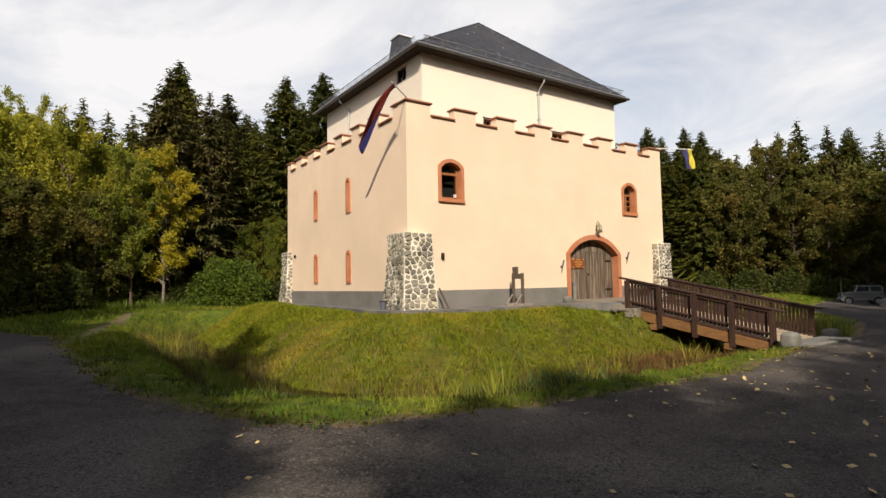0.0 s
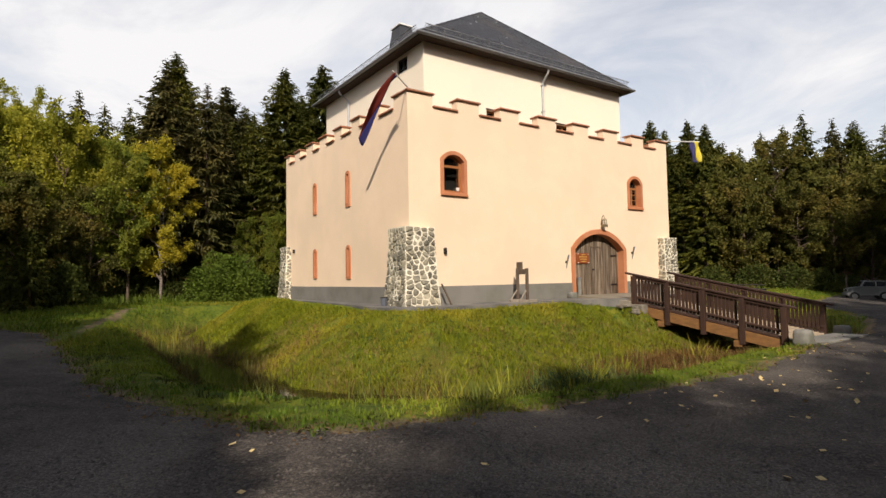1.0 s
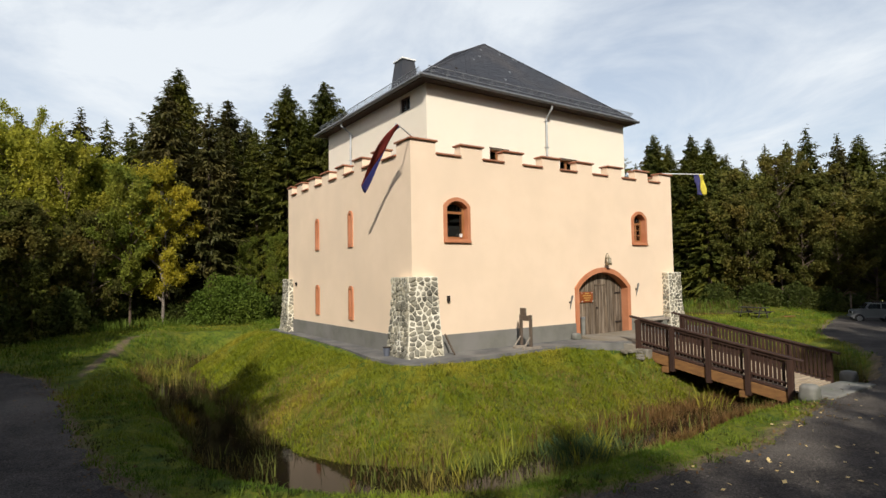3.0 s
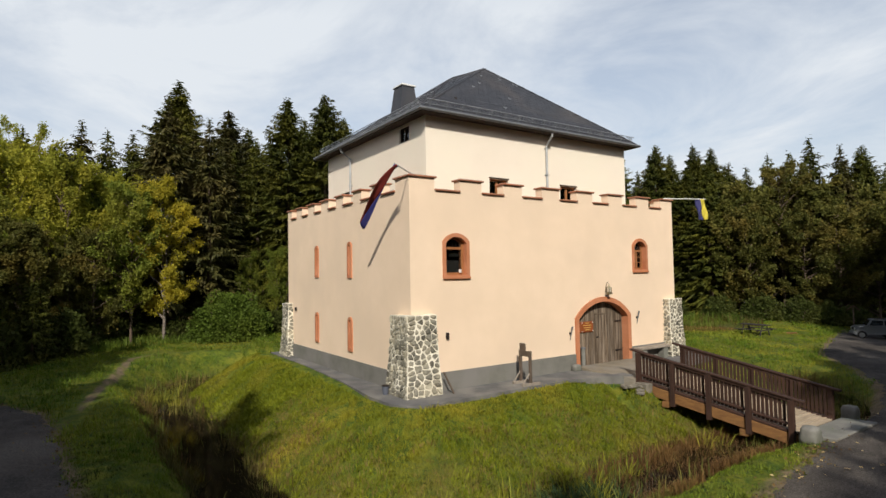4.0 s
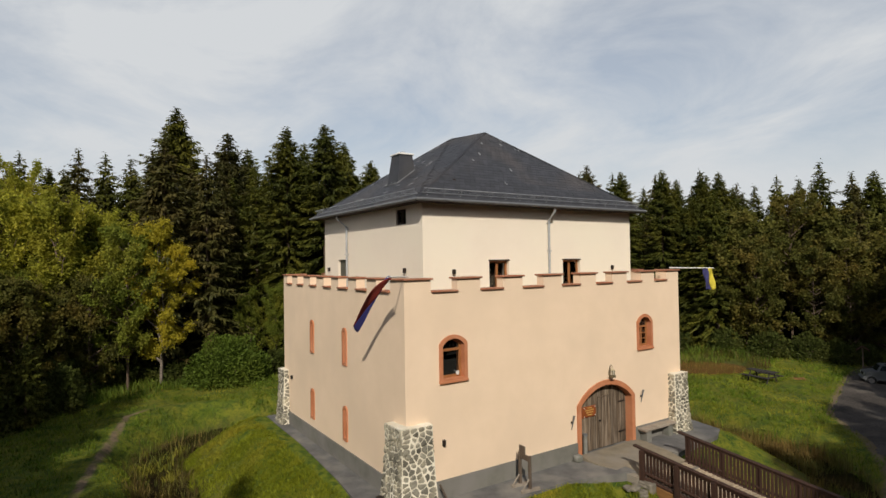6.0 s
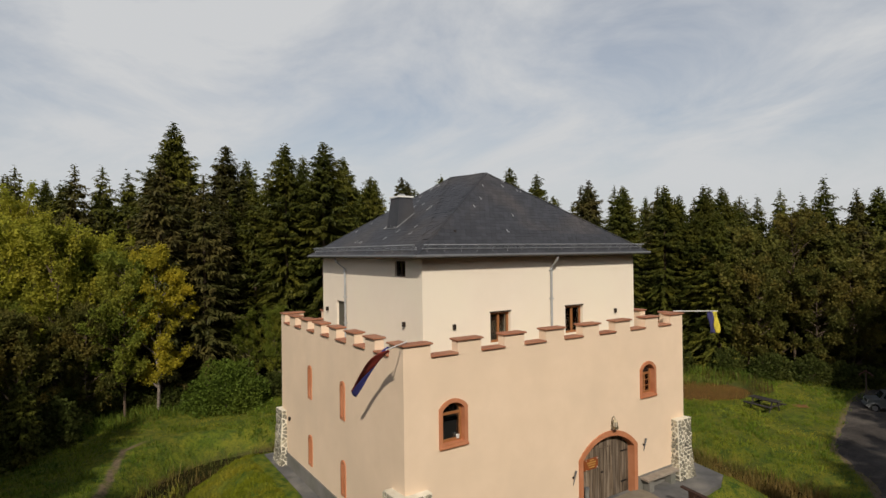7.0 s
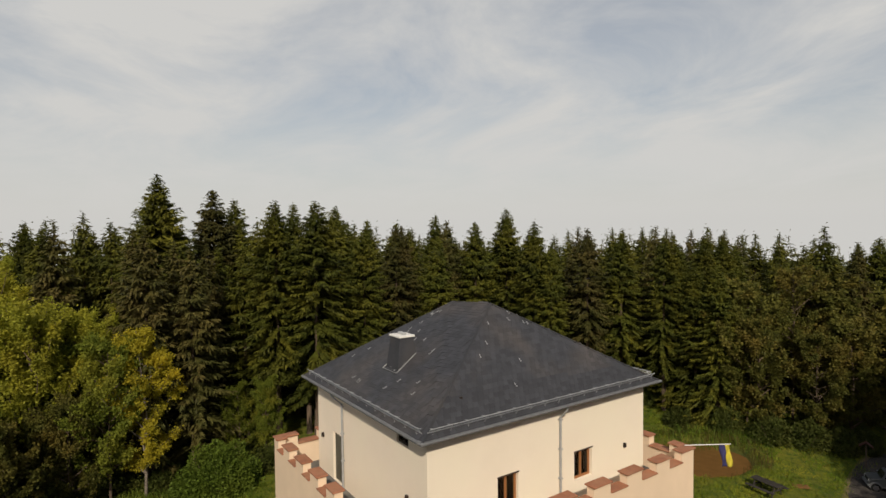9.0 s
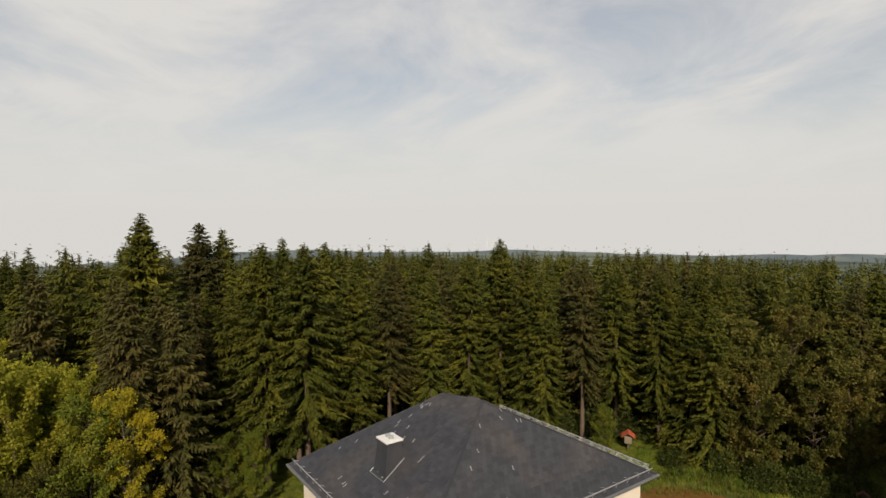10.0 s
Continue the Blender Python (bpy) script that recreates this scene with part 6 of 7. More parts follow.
def fall_a(s, t):
    k = (0.5 - s) * 0.5 * t
    return Vector((-0.16 * t - 0.25 * k - 0.05 * math.sin(5 * t + 5 * s), 1.85 * t + 0.14 * (s - 0.5) * t - 0.2 * k + 0.06 * math.sin(7 * t + 6 * s), -1.45 * t ** 1.25 + 0.05 * math.sin(6 * s + 4 * t) + 0.16 * (s - 0.5) * t))


flag_mesh("cloth", (-0.62, -0.52, 6.305), (-0.88, -0.74, 6.32), fall_a, [M_BLUE_C, M_RED_C], fl, 1, 5, 22)
fr = thing("flag", "blue and yellow flag hanging from a white pole", "flag")
part("pole", rod([(12.15, 0.20, 6.30), (13.72, -0.70, 6.27)], [0.022, 0.016], 8), M_WHITE, fr, "white flagpole")


def fall_b(s, t):
    return Vector((0.10 * t + 0.04 * math.sin(5 * t + 8 * s), -0.06 * t + 0.05 * math.sin(6 * t + 7 * s), -0.85 * t))


flag_mesh("cloth", (13.32, -0.475, 6.265), (13.68, -0.68, 6.26), fall_b, [M_NAVY, M_YEL_C], fr, 2, 4, 16)

# ---- meadow furniture ----
M_TABLE = material("dark_weathered_wood", (0.048, 0.041, 0.036), 0.85, second=(0.026, 0.023, 0.020), scale=3, fine=25, vary=0.2, bump=0.4)
table = thing("picnic_table", "weathered grey picnic table with fixed benches on the grass", "picnic table", pose(25.6, 3.55, hz(25.6, 3.55), 0, 0, -96) @ Matrix.Scale(0.9, 4))
for k in range(4):
    part("tabletop_board", boxes((-0.9, 0.9, -0.33 + 0.17 * k, -0.18 + 0.17 * k, 0.68, 0.72), bevel=0.006), M_TABLE, table)
for y in (-0.72, 0.72):
    part("seat", boxes((-0.9, 0.9, y - 0.13, y + 0.13, 0.40, 0.44), bevel=0.006), M_TABLE, table)
for x in (-0.62, 0.62):
    part("cross_bar", boxes((x - 0.035, x + 0.035, -0.82, 0.82, 0.33, 0.40)), M_TABLE, table)
    for sg in (-1, 1):
        part("leg", rod([(x, sg * 0.55, -0.05), (x, sg * 0.22, 0.68)], 0.045, 4), M_TABLE, table)
board = thing("board", "flat orange-brown wooden board lying on the grass", "board", pose(27.9, 2.75, hz(27.9, 2.75) + 0.03, 0, 0, -50))
part("panel", boxes((-0.42, 0.42, -0.22, 0.22, -0.02, 0.05), bevel=0.006), M_BEAM, board)
M_SHRINE = plain("dark_red_board", (0.10, 0.035, 0.025), 0.8)
shrine = thing("signpost", "wooden post with a small dark red roof by the gravel", "signpost", pose(34.7, 1.83, hz(34.7, 1.83), 0, 0, -70) @ Matrix.Scale(0.88, 4))
part("post", boxes((-0.05, 0.05, -0.05, 0.05, -0.1, 1.7)), M_PIL, shrine)
for sg in (-1, 1):
    bm = boxes((-0.02, 0.52, -0.22, 0.22, -0.02, 0.02))
    bmesh.ops.transform(bm, matrix=Matrix.Translation((0, 0, 1.85)) @ Matrix.Rotation(radians(90 - 90 * sg), 4, "Z") @ Matrix.Rotation(radians(38), 4, "Y"), verts=bm.verts[:])
    part("roof_board", bm, M_SHRINE, shrine)
hut = thing("feeder_house", "small wooden animal feeder with a red tiled roof", "feeder", pose(30.7, 16.2, hz(30.7, 16.2), 0, 0, -53))
part("post", boxes((-0.06, 0.06, -0.06, 0.06, -0.1, 0.6)), M_PIL, hut)
part("box", boxes((-0.28, 0.28, -0.26, 0.26, 0.6, 1.15), bevel=0.01), M_SAND, hut)
for sg in (-1, 1):
    bm = boxes((-0.02, 0.62, -0.45, 0.45, -0.025, 0.025))
    bmesh.ops.transform(bm, matrix=Matrix.Translation((0, 0, 1.5)) @ Matrix.Rotation(radians(90 - 90 * sg), 4, "Z") @ Matrix.Rotation(radians(35), 4, "Y"), verts=bm.verts[:])
    part("roof_board", bm, plain("red_roof_tile", (0.45, 0.09, 0.04), 0.8), hut)

# ---- parked car ----
car = thing("car", "small grey off-road car parked on the gravel", "car", pose(32.5, 0.0, hz(32.5, 0.0) + 0.03, 0, 0, 122) @ Matrix.Diagonal((0.70, 0.70, 0.70, 1)))
M_CAR = material("grey_car_paint", (0.165, 0.178, 0.178), 0.3, 0.4, second=(0.16, 0.17, 0.175), scale=2, fine=20, bump=0, spec=0.6)
M_PLASTIC = plain("grey_bumper_plastic", (0.20, 0.205, 0.21), 0.6)
M_TYRE, M_RIM = plain("black_rubber", (0.02, 0.02, 0.02), 0.8), plain("alloy", (0.5, 0.5, 0.5), 0.35, 0.8)
M_CARGLASS = plain("dark_car_glass", (0.02, 0.025, 0.03), 0.08, 0.0, 0.8)


def profile(pts, half0, half1, z_split):
    """A body from a side outline, narrower above z_split."""
    bm = bmesh.new()
    sides = []
    for sg in (-1, 1):
        sides.append([bm.verts.new((x, sg * (half0 if z <= z_split else half1), z)) for x, z in pts])
    bm.faces.new(sides[0][::-1])
    bm.faces.new(sides[1])
    n = len(pts)
    for k in range(n):
        bm.faces.new((sides[0][k], sides[0][(k + 1) % n], sides[1][(k + 1) % n], sides[1][k]))
    bmesh.ops.recalc_face_normals(bm, faces=bm.faces[:])
    bmesh.ops.bevel(bm, geom=bm.edges[:], offset=0.03, segments=2, affect="EDGES")
    return bm


part("body", profile([(-1.50, 0.42), (1.46, 0.42), (1.54, 0.62), (1.48, 0.98), (1.36, 1.06), (0.62, 1.14), (-1.48, 1.14), (-1.56, 0.65)], 0.78, 0.75, 0.99), M_CAR, car, smooth=False)
part("cabin", profile([(-1.47, 1.12), (0.66, 1.12), (0.34, 1.62), (0.24, 1.68), (-1.34, 1.69), (-1.44, 1.62)], 0.74, 0.63, 1.2), M_CAR, car)
for sg in (-1, 1):
    for a, b, c, d in ((-1.36, -0.56, -1.30, -0.56), (-0.46, 0.50, -0.46, 0.26)):
        bm = bmesh.new()
        bm.faces.new([bm.verts.new(p) for p in ((a, sg * 0.742, 1.19), (b, sg * 0.742, 1.19), (d, sg * 0.652, 1.60), (c, sg * 0.652, 1.60))])
        part("side_window", bm, M_CARGLASS, car)
    part("sill_trim", boxes((-0.68, 0.68, sg * 0.79 - 0.02, sg * 0.79 + 0.02, 0.42, 0.53), bevel=0.01), M_PLASTIC, car)
    part("door_mirror", boxes((0.48, 0.58, sg * 0.86 - 0.09, sg * 0.86 + 0.09, 1.16, 1.30), bevel=0.03), M_PLASTIC, car)
    part("door_handle", boxes((-0.42, -0.28, sg * 0.775 - 0.015, sg * 0.775 + 0.015, 1.02, 1.05)), M_PLASTIC, car)
    part("headlight", rod([(1.44, sg * 0.55, 0.86), (1.535, sg * 0.55, 0.86)], 0.10, 12), M_WHITE, car)
    for x in (-1.06, 1.06):
        wheel = part("wheel", rod([(x, sg * 0.60, 0.35), (x, sg * 0.82, 0.35)], 0.35, 20), M_TYRE, car)
        part("rim", rod([(x, sg * 0.80, 0.35), (x, sg * 0.832, 0.35)], 0.21, 14), M_RIM, wheel)
        part("wheel_arch", rod([(x + 0.43 * math.cos(a), sg * 0.785, 0.35 + 0.43 * math.sin(a)) for a in (math.pi * k / 8 for k in range(9))], 0.05, 6), M_PLASTIC, car)
    part("roof_rail", boxes((-1.2, 0.1, sg * 0.52 - 0.02, sg * 0.52 + 0.02, 1.675, 1.75), bevel=0.008), M_IRON, car)
bm = bmesh.new()
bm.faces.new([bm.verts.new(p) for p in ((0.66, -0.64, 1.17), (0.66, 0.64, 1.17), (0.375, 0.56, 1.60), (0.375, -0.56, 1.60))])
ws = part("windscreen", bm, M_CARGLASS, car)
ws.location = (0.015, 0, 0.01)
part("spare_wheel", rod([(-1.55, 0, 0.92), (-1.72, 0, 0.92)], 0.33, 18), M_TYRE, car)
part("grille", boxes((1.49, 1.545, -0.40, 0.40, 0.76, 0.95), bevel=0.01), M_IRON, car)
part("front_bumper", boxes((1.46, 1.66, -0.76, 0.76, 0.42, 0.64), bevel=0.05), M_PLASTIC, car)

# ---- wind turbines on the far ridge ----
for k, (a, d) in enumerate(((-38.3, 2350), (-37.6, 2450), (-36.4, 2600))):
    x, y = -6 + d * math.cos(radians(90 + a - 2.0)), -11 + d * math.sin(radians(90 + a - 2.0))
    t = thing("wind_turbine", "slender white wind turbine on the far ridge", "wind turbine", pose(x, y, 15 - 0.0535 * d, 0, 0, 60), "wind turbines")
    part("tower", rod([(0, 0, 0), (0, 0, 42)], [1.6, 0.9], 8), M_WHITE, t)
    for b in range(3):
        an = radians(120 * b + 25 * k)
        part("blade", rod([(0, -2, 42), (20 * math.sin(an), -2, 42 + 20 * math.cos(an))], [0.8, 0.2], 4), M_WHITE, t)

# ---- grass, reeds and fallen leaves ----
def blades(name, n, where, tall, wide, mat, label, category, seed, lean=0.35, keep=None, short=False, per=1, spread=0.06):
    """Bent blades scattered over a stretch of ground."""
    r = np.random.default_rng(seed)
    (x0, x1), (y0, y1) = where
    x, y = r.uniform(x0, x1, n), r.uniform(y0, y1, n)
    if keep is not None:
        k = keep(x, y, r)
        x, y = x[k], y[k]
    stout = r.uniform(0.6, 1.3, len(x)) if per > 1 else np.ones(len(x))
    x, y, stout = np.repeat(x, per), np.repeat(y, per), np.repeat(stout, per)
    n = len(x)
    ox, oy = r.normal(0, spread, n) * stout, r.normal(0, spread, n) * stout
    if per > 1:
        x, y = x + ox, y + oy
    z = height(x, y)
    a = r.uniform(0, 6.283, n)
    h = tall * r.uniform(0.5, 1.25, n) * stout
    ln = r.normal(0, lean, n) * h
    w = wide * r.uniform(0.6, 1.4, n)
    ca, sa = np.cos(a), np.sin(a)
    b = a + r.uniform(0.8, 2.3, n)
    if per > 1:
        b, ln = np.arctan2(oy, ox) + r.normal(0, 0.5, n), np.abs(ln) + 0.25 * h
    dx, dy = np.cos(b) * ln, np.sin(b) * ln
    p0 = np.stack([x - ca * w, y - sa * w, z - 0.03], -1)
    p1 = np.stack([x + ca * w, y + sa * w, z - 0.03], -1)
    p2 = np.stack([x + ca * w * 0.8 + dx * 0.35, y + sa * w * 0.8 + dy * 0.35, z + h * 0.6], -1)
    p3 = np.stack([x - ca * w * 0.8 + dx * 0.35, y - sa * w * 0.8 + dy * 0.35, z + h * 0.6], -1)
    p4 = np.stack([x + dx, y + dy, z + h * np.sqrt(np.maximum(1 - (ln / h) ** 2 * 0.5, 0.3))], -1)
    if short:
        v = np.stack([p0, p1, p4], 1).reshape(-1, 3)
        return tagged(new(name, mesh_of(name, v, np.arange(len(v)).reshape(-1, 3), mat)), label, category, kind="stuff")
    v = np.stack([p0, p1, p2, p3, p4], 1).reshape(-1, 3)
    i = np.arange(n)[:, None] * 5
    me = bpy.data.meshes.new(name)
    f = np.concatenate([i + np.array([[0, 1, 2]]), i + np.array([[0, 2, 3]]), i + np.array([[3, 2, 4]])], 0)
    me = mesh_of(name, v, f, mat)
    return tagged(new(name, me), label, category, kind="stuff")


def clump(x, y, f):
    return np.sin(x * f + 2.1 * np.sin(y * f * 0.7)) * np.sin(y * f * 1.1 + 1.8 * np.sin(x * f * 0.8 + 2))


def off_path(x, y):
    return trail_off(x, y) > 0.32


ex_, ey_ = np.array([e.x for e in edge]), np.array([e.y for e in edge])
e_ang = np.arctan2(ey_ - 4, ex_ - 6)
e_rad = np.hypot(ex_ - 6, ey_ - 4)
order = np.argsort(np.where(e_ang > 1.9, e_ang - 2 * np.pi, e_ang))
E_ANG, E_RAD = np.where(e_ang > 1.9, e_ang - 2 * np.pi, e_ang)[order], e_rad[order]


def on_road(x, y, extra=0.0):
    a = np.arctan2(y - 4, x - 6)
    a = np.where(a > 1.9, a - 2 * np.pi, a)
    lim = np.interp(a, E_ANG, E_RAD)
    return (np.hypot(x - 6, y - 4) > lim + extra) & (a > E_ANG[0]) & (a < E_ANG[-1])


def on_mound(x, y, r):
    d = ring(x, y)
    on_apron = (x > 6.2) & (x < 10.9) & (y > -2.35) & (y < 0)
    return (d > 0.28) & (d < 3.5) & ~on_apron


def on_bank(x, y, r):
    d = ring(x, y)
    return (d > 4.7) & (d < 10) & ~on_road(x, y, 0.05 + 0.16 * np.sin(3 * x + 2 * y) * np.sin(7 * x - 5 * y)) & off_path(x, y) & (pond_off(x, y) > 1.1)


def in_meadow(x, y, r):
    d = ring(x, y)
    return (d > 4.8) & ~on_road(x, y) & off_path(x, y) & (pond_off(x, y) > 1.1)


near_front = ((-5, 14.5), (-5, 1))
def tufted(test, f, level):
    return lambda x, y, r: test(x, y, r) & (clump(x, y, f) + 0.6 * clump(y, x, f * 2.7) + r.normal(0, 0.35, len(x)) > level)


blades("grass", 330000, ((-4.6, 9), (-4.8, 4)), 0.060, 0.0055, M_BLADE, "short bright grass on the castle mound", "grass", 1, 1.0, tufted(on_mound, 2.3, -0.5), True)
blades("grass", 60000, ((-4.6, 9), (-4.8, 4)), 0.11, 0.006, M_BLADE, "taller tufts of grass on the castle mound", "grass", 15, 0.8, tufted(on_mound, 3.6, 0.45), True)
blades("grass", 11000, ((-4.6, 9), (-4.8, 4)), 0.11, 0.008, M_BLADE, "arching tufts of longer grass on the castle mound", "grass", 31, 0.7, tufted(on_mound, 1.6, -0.35), per=8, spread=0.045)
blades("dry_grass", 3000, ((-4.6, 12), (-4.8, 4)), 0.13, 0.009, M_STRAW, "arching tufts of dry grass on the castle mound", "grass", 32, 0.7, lambda x, y, r: on_mound(x, y, r) & (ring(x, y) > 1.2), per=7, spread=0.05)
blades("grass", 60000, ((-4.6, -0.4), (4, 13)), 0.060, 0.008, M_BLADE, "short bright grass on the castle mound", "grass", 41, 1.0, tufted(on_mound, 2.3, -0.5), True)
blades("grass", 6000, ((-4.6, -0.4), (4, 13)), 0.11, 0.010, M_BLADE, "arching tufts of longer grass on the castle mound", "grass", 42, 0.7, tufted(on_mound, 1.6, -0.3), per=7, spread=0.055)
blades("grass", 9000, ((-10, 12), (-8.4, 5)), 0.11, 0.0085, M_BLADE_G, "fresh green tufts on the outer bank of the moat", "grass", 33, 0.7, tufted(on_bank, 1.4, -0.2), per=8, spread=0.055)
blades("grass", 9000, ((-14, 9), (4, 24)), 0.22, 0.013, M_BLADE_G, "tufts of long meadow grass beside the trail", "grass", 34, 0.7, tufted(in_meadow, 0.9, -0.1), per=6, spread=0.09)
blades("grass", 8000, ((13, 36), (-5, 16)), 0.20, 0.014, M_BLADE_G, "tufts of meadow grass round the picnic table", "grass", 35, 0.7, tufted(in_meadow, 0.8, 0.0), per=6, spread=0.09)
blades("grass", 60000, ((-4.6, 16), (-4.6, 16)), 0.075, 0.009, M_BLADE, "short bright grass on the castle mound", "grass", 2, 0.9, on_mound, True)
blades("dry_grass", 60000, ((-4.6, 12), (-4.8, 4)), 0.085, 0.004, M_STRAW, "dry straw-coloured grass on the castle mound", "grass", 12, 0.9, lambda x, y, r: on_mound(x, y, r) & (ring(x, y) > 0.9) & (clump(x, y, 1.1) + 0.5 * clump(x, y, 3.1) > -0.1), True)
blades("grass", 330000, ((-10, 9), (-8.4, 4)), 0.055, 0.0055, M_BLADE_G, "low soft grass on the outer bank of the moat", "grass", 3, 1.0, tufted(on_bank, 2.9, -0.25), True)
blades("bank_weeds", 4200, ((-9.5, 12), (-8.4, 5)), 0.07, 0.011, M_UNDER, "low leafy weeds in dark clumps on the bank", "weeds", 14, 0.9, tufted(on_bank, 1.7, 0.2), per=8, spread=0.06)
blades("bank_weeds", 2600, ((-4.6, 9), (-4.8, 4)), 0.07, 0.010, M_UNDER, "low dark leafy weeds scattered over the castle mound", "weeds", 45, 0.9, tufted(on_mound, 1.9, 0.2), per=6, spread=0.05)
blades("dry_grass", 26000, ((-10, 10), (-8.4, 4)), 0.08, 0.005, M_STRAW, "dry grass and weeds along the gravel edge", "grass", 13, 0.9, lambda x, y, r: on_bank(x, y, r) & (clump(x, y, 1.4) > 0.15), True)
blades("grass", 110000, ((-14, 8), (2, 24)), 0.10, 0.010, M_BLADE, "long meadow grass beside the trail", "grass", 4, 0.9, tufted(in_meadow, 1.3, -0.5), True)
blades("grass", 110000, ((13, 36), (-5, 16)), 0.10, 0.011, M_BLADE, "meadow grass round the picnic table", "grass", 5, 0.9, tufted(in_meadow, 1.2, -0.4), True)


M_CATTAIL = foliage("yellow_green_reeds", (0.27, 0.26, 0.03), (0.17, 0.19, 0.025), (0.34, 0.27, 0.05), scale=0.6, through=0.25)
M_DARKREED = foliage("blue_green_reeds", (0.055, 0.095, 0.035), (0.035, 0.06, 0.025), (0.08, 0.12, 0.035), scale=0.6, through=0.2)
M_OLIVEREED = foliage("brown_green_reeds", (0.115, 0.095, 0.028), (0.07, 0.065, 0.02), (0.15, 0.105, 0.035), scale=0.8, through=0.2)
M_RUST = foliage("rusty_sedge", (0.155, 0.085, 0.032), (0.09, 0.05, 0.022), (0.20, 0.12, 0.042), scale=0.8, through=0.2)


def is_open(x, y, d):
    return (2.15 * (x + 2.9) - (y + 2.1) < 0) & (2.5 * (x + 4.2) - 0.8 * (y + 1.2) > 0) & (d > 3.0)


def reed_belt(x, y, r):
    d = ring(x, y)
    thick = clump(x, y, 0.9) + 0.5 * clump(x, y, 2.3)
    open_water = is_open(x, y, d)
    west = (x < -2.5) & (y > 0) & (y < 13) & (d > 3.3) & (d < 4.9)
    return (d > 3.25 + 0.4 * clump(x, y, 1.7)) & (d < 4.9) & (thick > -0.75 + 1.0 * ((x > 3.2) & (y < 0))) & ~open_water & (~west | (thick > 0.35)) & ~((x > 7.2) & (x < 10.3) & (y < 0) & (d < 4))


def sedge(x, y, r):
    d = ring(x, y)
    thick = clump(x + 3, y + 1, 0.8)
    west = (x < -2.2) & (y > -1.0) & (y < 12.5)
    return (d > 2.9) & (d < 4.9) & (~west | (r.random(len(x)) < 0.30) & (clump(x, y, 1.9) > 0.0)) & (thick > -0.35 + 0.9 * ((x > -2) & (x < 2.5) & (y < 0))) & ~is_open(x, y, d) & ~((x > 7.2) & (x < 10.3) & (y < 0) & (d < 3.2))


blades("reeds", 4200, ((-5, 9), (-6.6, 3)), 0.42, 0.010, M_REED, "tall green reeds in loose stands along the moat", "reeds", 6, 0.30, lambda x, y, r: reed_belt(x, y, r) & (clump(x, y, 1.3) + 0.5 * clump(y, x, 2.9) + r.normal(0, 0.3, len(x)) > -0.25), per=5, spread=0.10)
blades("sedge", 26000, ((-2.2, 4.0), (-6.2, -3.6)), 0.26, 0.008, M_REED, "low green sedge filling the foot of the mound", "sedge", 38, 0.6, lambda x, y, r: (ring(x, y) > 3.2) & (ring(x, y) < 5.0) & ~is_open(x, y, ring(x, y)))
blades("reeds", 260, ((-3.4, 8.6), (-6.2, -3.6)), 0.62, 0.012, M_CATTAIL, "yellow-green sword-leaved reeds standing out of the moat", "reeds", 36, 0.22, lambda x, y, r: (ring(x, y) > 3.2) & (ring(x, y) < 4.6) & (clump(x + 1, y, 0.8) > 0.25) & ~is_open(x, y, ring(x, y)), per=11, spread=0.09)
blades("reeds", 300, ((0.0, 2.8), (-6.2, -4.2)), 0.50, 0.013, M_DARKREED, "dark blue-green clump of reeds in the moat", "reeds", 37, 0.25, lambda x, y, r: (ring(x, y) > 3.0) & (ring(x, y) < 4.7) & (np.hypot((x - 1.3) / 1.1, (y + 5.2) / 0.8) < 1), per=12, spread=0.10)
blades("reeds", 20000, ((-6.5, 18.5), (-6.6, 17)), 0.62, 0.012, M_REED, "tall green reeds along the moat", "reeds", 7, 0.3, reed_belt)
def moat_arm(x, y, r):
    d = ring(x, y)
    rim = np.exp(-((d - 3.25) / 0.28) ** 2) + np.exp(-((d - 4.75) / 0.30) ** 2) + 0.22
    return (x < -2.0) & (d > 2.9) & (d < 5.2) & (r.random(len(x)) < rim) & (clump(x, y, 1.5) + 0.6 * clump(y, x, 3.1) + r.normal(0, 0.3, len(x)) > 0.0) & ~is_open(x, y, d)


blades("reeds", 3600, ((-6.2, -2.0), (-3.0, 15)), 0.36, 0.010, M_OLIVEREED, "brown-green reeds fringing the dark water", "reeds", 43, 0.35, moat_arm, per=8, spread=0.09)
blades("reeds", 420, ((-5.6, -1.0), (10.5, 14.5)), 0.60, 0.014, M_CATTAIL, "yellow-green sword-leaved reeds standing out of the moat", "reeds", 44, 0.2, lambda x, y, r: (ring(x, y) > 3.4) & (ring(x, y) < 5.0) & (clump(x, y, 1.1) > 0.1), per=9, spread=0.09)
blades("sedge", 30000, ((-6, 18), (-6.6, 16)), 0.45, 0.010, M_REED_B, "rusty brown sedge in the moat", "sedge", 8, 0.5, sedge)
blades("reeds", 30000, ((12.5, 21.5), (-6.8, 8)), 0.62, 0.012, M_REED, "tall dark green reeds in the moat beyond the bridge", "reeds", 16, 0.3, lambda x, y, r: (ring(x, y) > 3.0) & (ring(x, y) < 4.9) & (clump(x, y, 0.8) + 0.5 * clump(x, y, 2.1) > -0.35) & ~on_road(x, y, -0.5))
blades("sedge", 26000, ((2.2, 9.5), (-6.9, -3.8)), 0.34, 0.009, M_RUST, "rusty red-brown sedge in the moat near the bridge", "sedge", 18, 0.6, lambda x, y, r: (ring(x, y) > 3.1) & (ring(x, y) < 5.1) & (clump(x, y, 1.3) > -0.55))
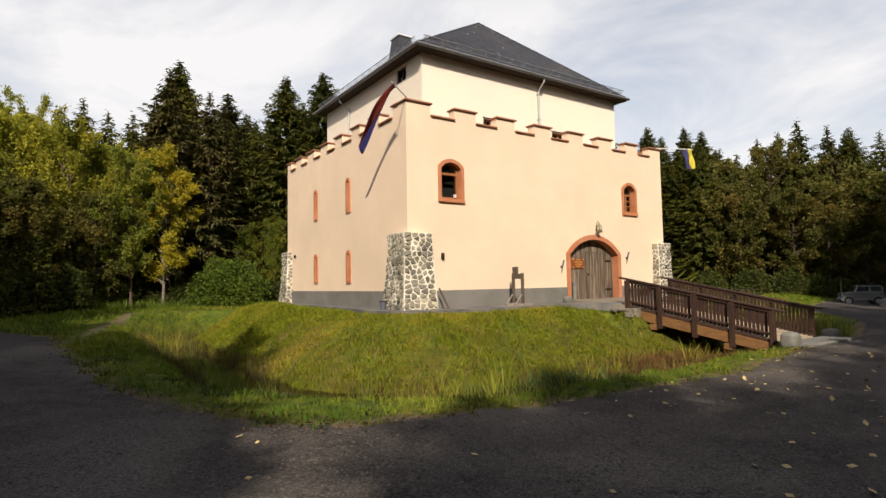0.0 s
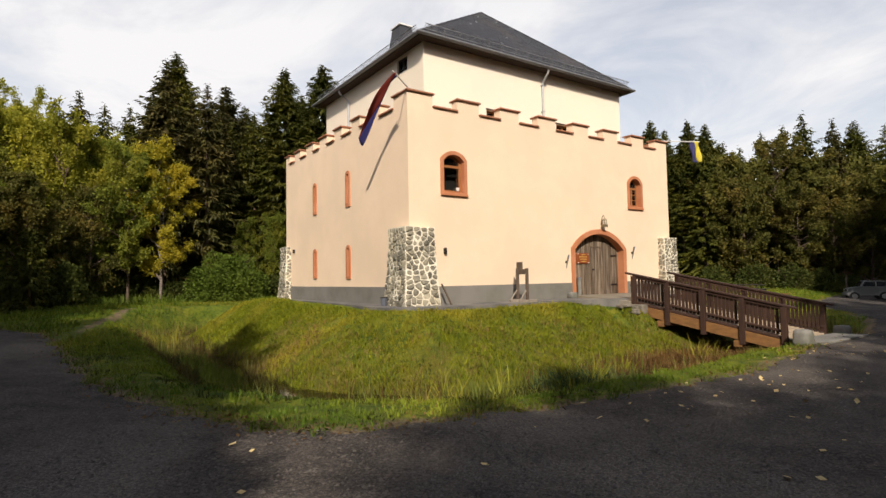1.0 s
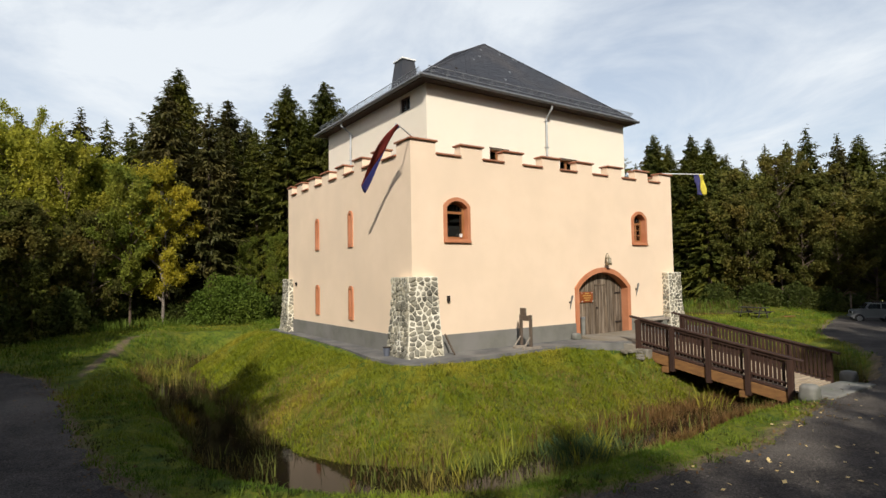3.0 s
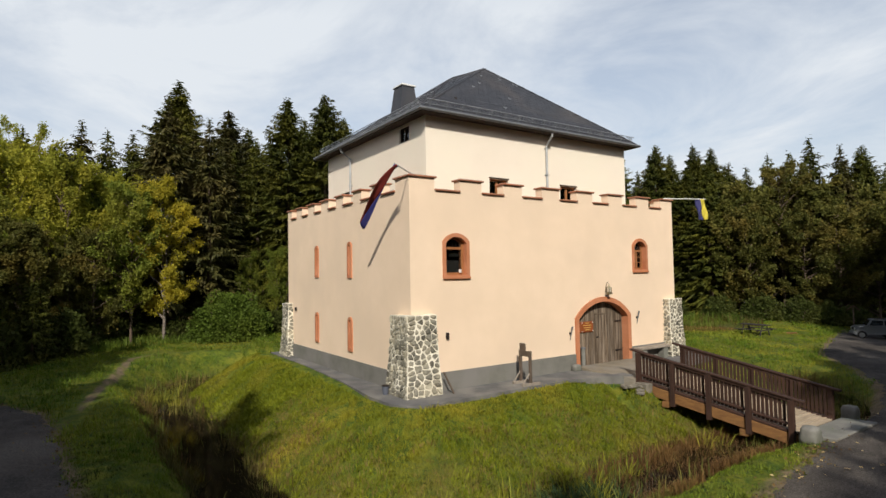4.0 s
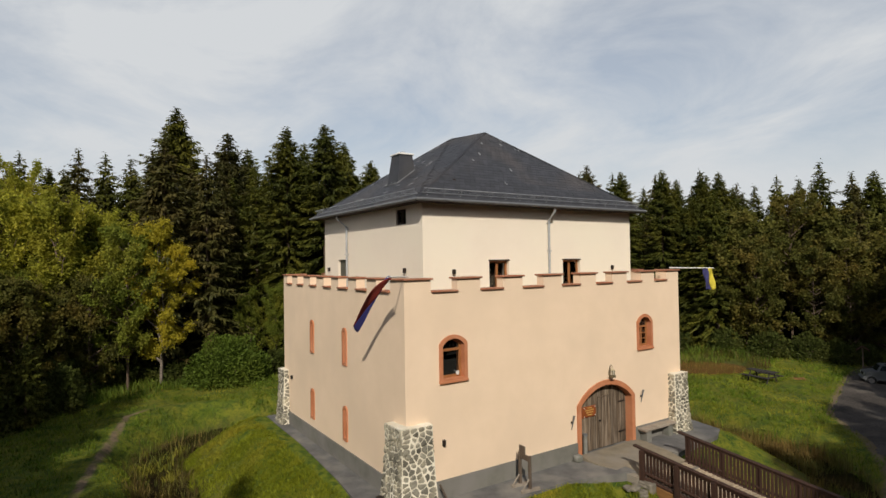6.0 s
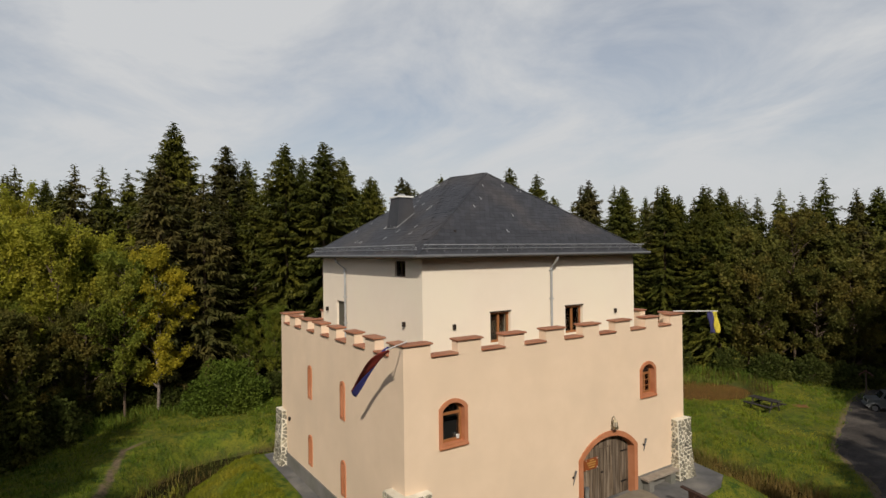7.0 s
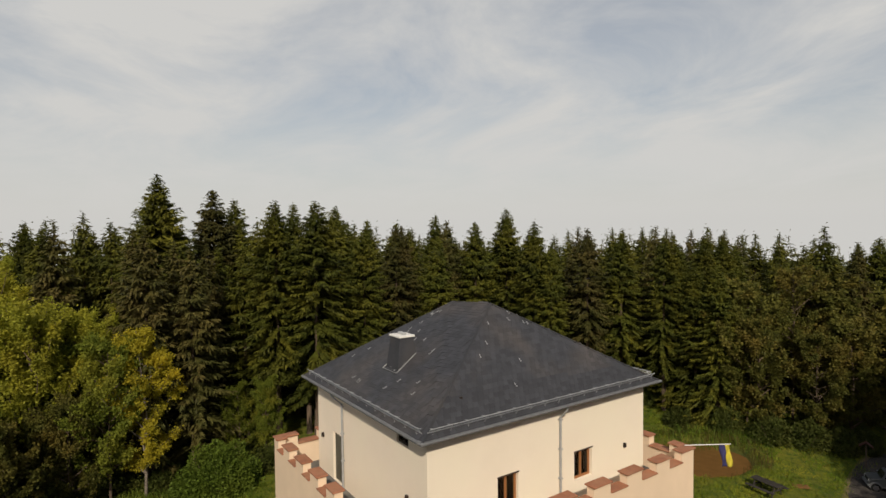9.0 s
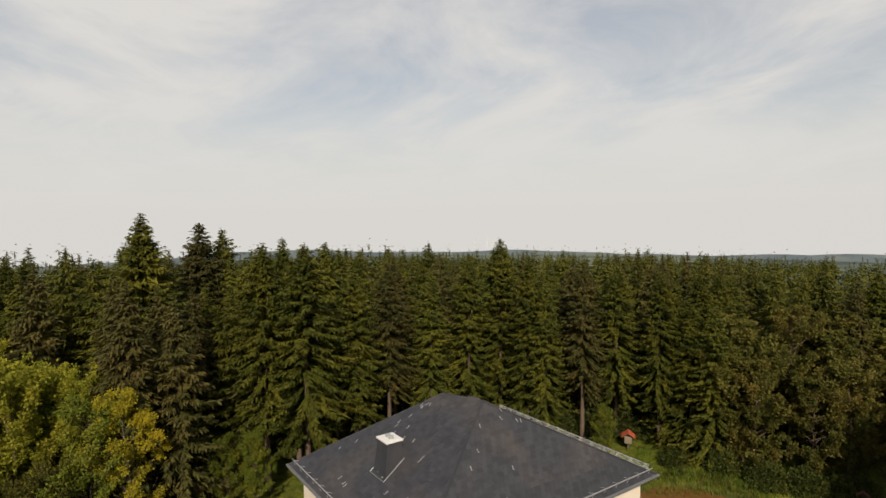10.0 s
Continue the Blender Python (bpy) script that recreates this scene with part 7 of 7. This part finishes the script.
blades("reeds", 6000, ((21, 33), (3, 14)), 0.5, 0.012, M_OLIVEREED, "brown-green reeds round the pond", "reeds", 9, 0.3, lambda x, y, r: ((x > 28.3) | (y > 10.5) | (r.random(len(x)) < 0.12)) & (pond_off(x, y) > 0.98) & (pond_off(x, y) < 1.35))
blades("tall_weeds", 9000, ((26, 40), (0, 15)), 0.55, 0.022, M_BUSH, "tall leafy weeds before the wood", "weeds", 10, 0.5, lambda x, y, r: (y > 9.2 - 0.75 * (x - 29) - 0.4) & (y < 12.2 - 0.75 * (x - 29)) & ~on_road(x, y))
blades("tall_weeds", 7000, ((-14, 4), (17, 25)), 0.5, 0.02, M_BUSH, "tall leafy weeds before the wood", "weeds", 11, 0.5, lambda x, y, r: (y > 19.5 + 0.28 * (x + 10)) & (y < 23.5 + 0.1 * (x + 10)))

# fallen leaves on the gravel, gathered under the trees
lr_ = np.random.default_rng(17)
lx, ly = [], []
while len(lx) < 300:
    x, y = lr_.uniform(-9, 13), lr_.uniform(-13.5, -6.5)
    if lr_.random() < np.clip((x + 9) / 16, 0.04, 1) * (0.35 + 0.65 * (clump(x, y, 0.5) > 0)) and bool(on_road(np.array([x]), np.array([y]), -0.3)[0]):
        lx.append(x)
        ly.append(y)
lx, ly = np.array(lx), np.array(ly)
n = len(lx)
base = np.stack([lx, ly, height(lx, ly) + 0.045], -1)
way = unit(np.concatenate([lr_.normal(0, 1, (n, 2)), lr_.normal(0.15, 0.2, (n, 1))], 1))
side = unit(np.cross(way, np.array([[0, 0, 1.0]])) + np.concatenate([np.zeros((n, 2)), lr_.normal(0, 0.25, (n, 1))], 1))
ln = lr_.uniform(0.06, 0.12, n)
v, f = kites(base, way, side, ln, ln * 0.4)
tagged(new("fallen_leaves", mesh_of("fallen_leaves", v, f, M_FALLEN)), "scattered yellow autumn leaves on the dark gravel", "fallen leaves", kind="stuff")

# dead leaves and litter caught along the gravel's edge
M_LITTER = foliage("brown_leaf_litter", (0.13, 0.075, 0.03), (0.07, 0.042, 0.02), (0.20, 0.13, 0.045), scale=3.0, through=0.1)
n = 2600
pick = lr_.integers(0, len(ex_), n)
keep_ = (ex_[pick] > -10.5) & (ex_[pick] < 13)
pick = pick[keep_]
n = len(pick)
out_ = lr_.normal(0.0, 0.22, n)
ux, uy = (ex_[pick] - 6) / e_rad[pick], (ey_[pick] - 4) / e_rad[pick]
lx, ly = ex_[pick] + ux * out_ + lr_.normal(0, 0.12, n), ey_[pick] + uy * out_ + lr_.normal(0, 0.12, n)
base = np.stack([lx, ly, height(lx, ly) + 0.045], -1)
way = unit(np.concatenate([lr_.normal(0, 1, (n, 2)), lr_.normal(0.2, 0.25, (n, 1))], 1))
side = unit(np.cross(way, np.array([[0, 0, 1.0]])) + np.concatenate([np.zeros((n, 2)), lr_.normal(0, 0.3, (n, 1))], 1))
ln = lr_.uniform(0.03, 0.08, n)
v, f = kites(base, way, side, ln, ln * 0.4)
tagged(new("leaf_litter", mesh_of("leaf_litter", v, f, M_LITTER)), "brown dead leaves caught along the gravel edge", "leaf litter", kind="stuff")

# loose pebbles on the gravel near the forecourt
pr = np.random.default_rng(23)
px_, py_ = pr.uniform(-11, 7, 90000), pr.uniform(-12.5, 4, 90000)
sel = on_road(px_, py_, 0.02) & (pr.random(90000) < np.clip(1.15 - np.hypot(px_ + 5, py_ + 8.5) / 8.5, 0.04, 1)) & (clump(px_, py_, 0.7) + 0.5 * clump(py_, px_, 1.9) + pr.normal(0, 0.4, 90000) > -0.3)
px_, py_ = px_[sel], py_[sel]
n = len(px_)
sz = 0.007 + 0.019 * pr.random(n) ** 2.5
a = pr.uniform(0, 6.283, n)
pz = height(px_, py_) + 0.035
corner = []
for k in range(4):
    corner.append(np.stack([px_ + np.cos(a + 1.571 * k) * sz * (1.3 if k % 2 else 0.9), py_ + np.sin(a + 1.571 * k) * sz * (1.3 if k % 2 else 0.9), pz + 0.002], -1))
corner.append(np.stack([px_ + sz * 0.2, py_, pz + sz * 0.9], -1))
v = np.stack(corner, 1).reshape(-1, 3)
i = np.arange(n)[:, None] * 5
f = np.concatenate([i + np.array([[k, (k + 1) % 4, 4]]) for k in range(4)], 0)
tagged(new("pebbles", mesh_of("pebbles", v, f, M_PEBBLE)), "loose grey pebbles scattered over the gravel", "pebbles", kind="stuff")
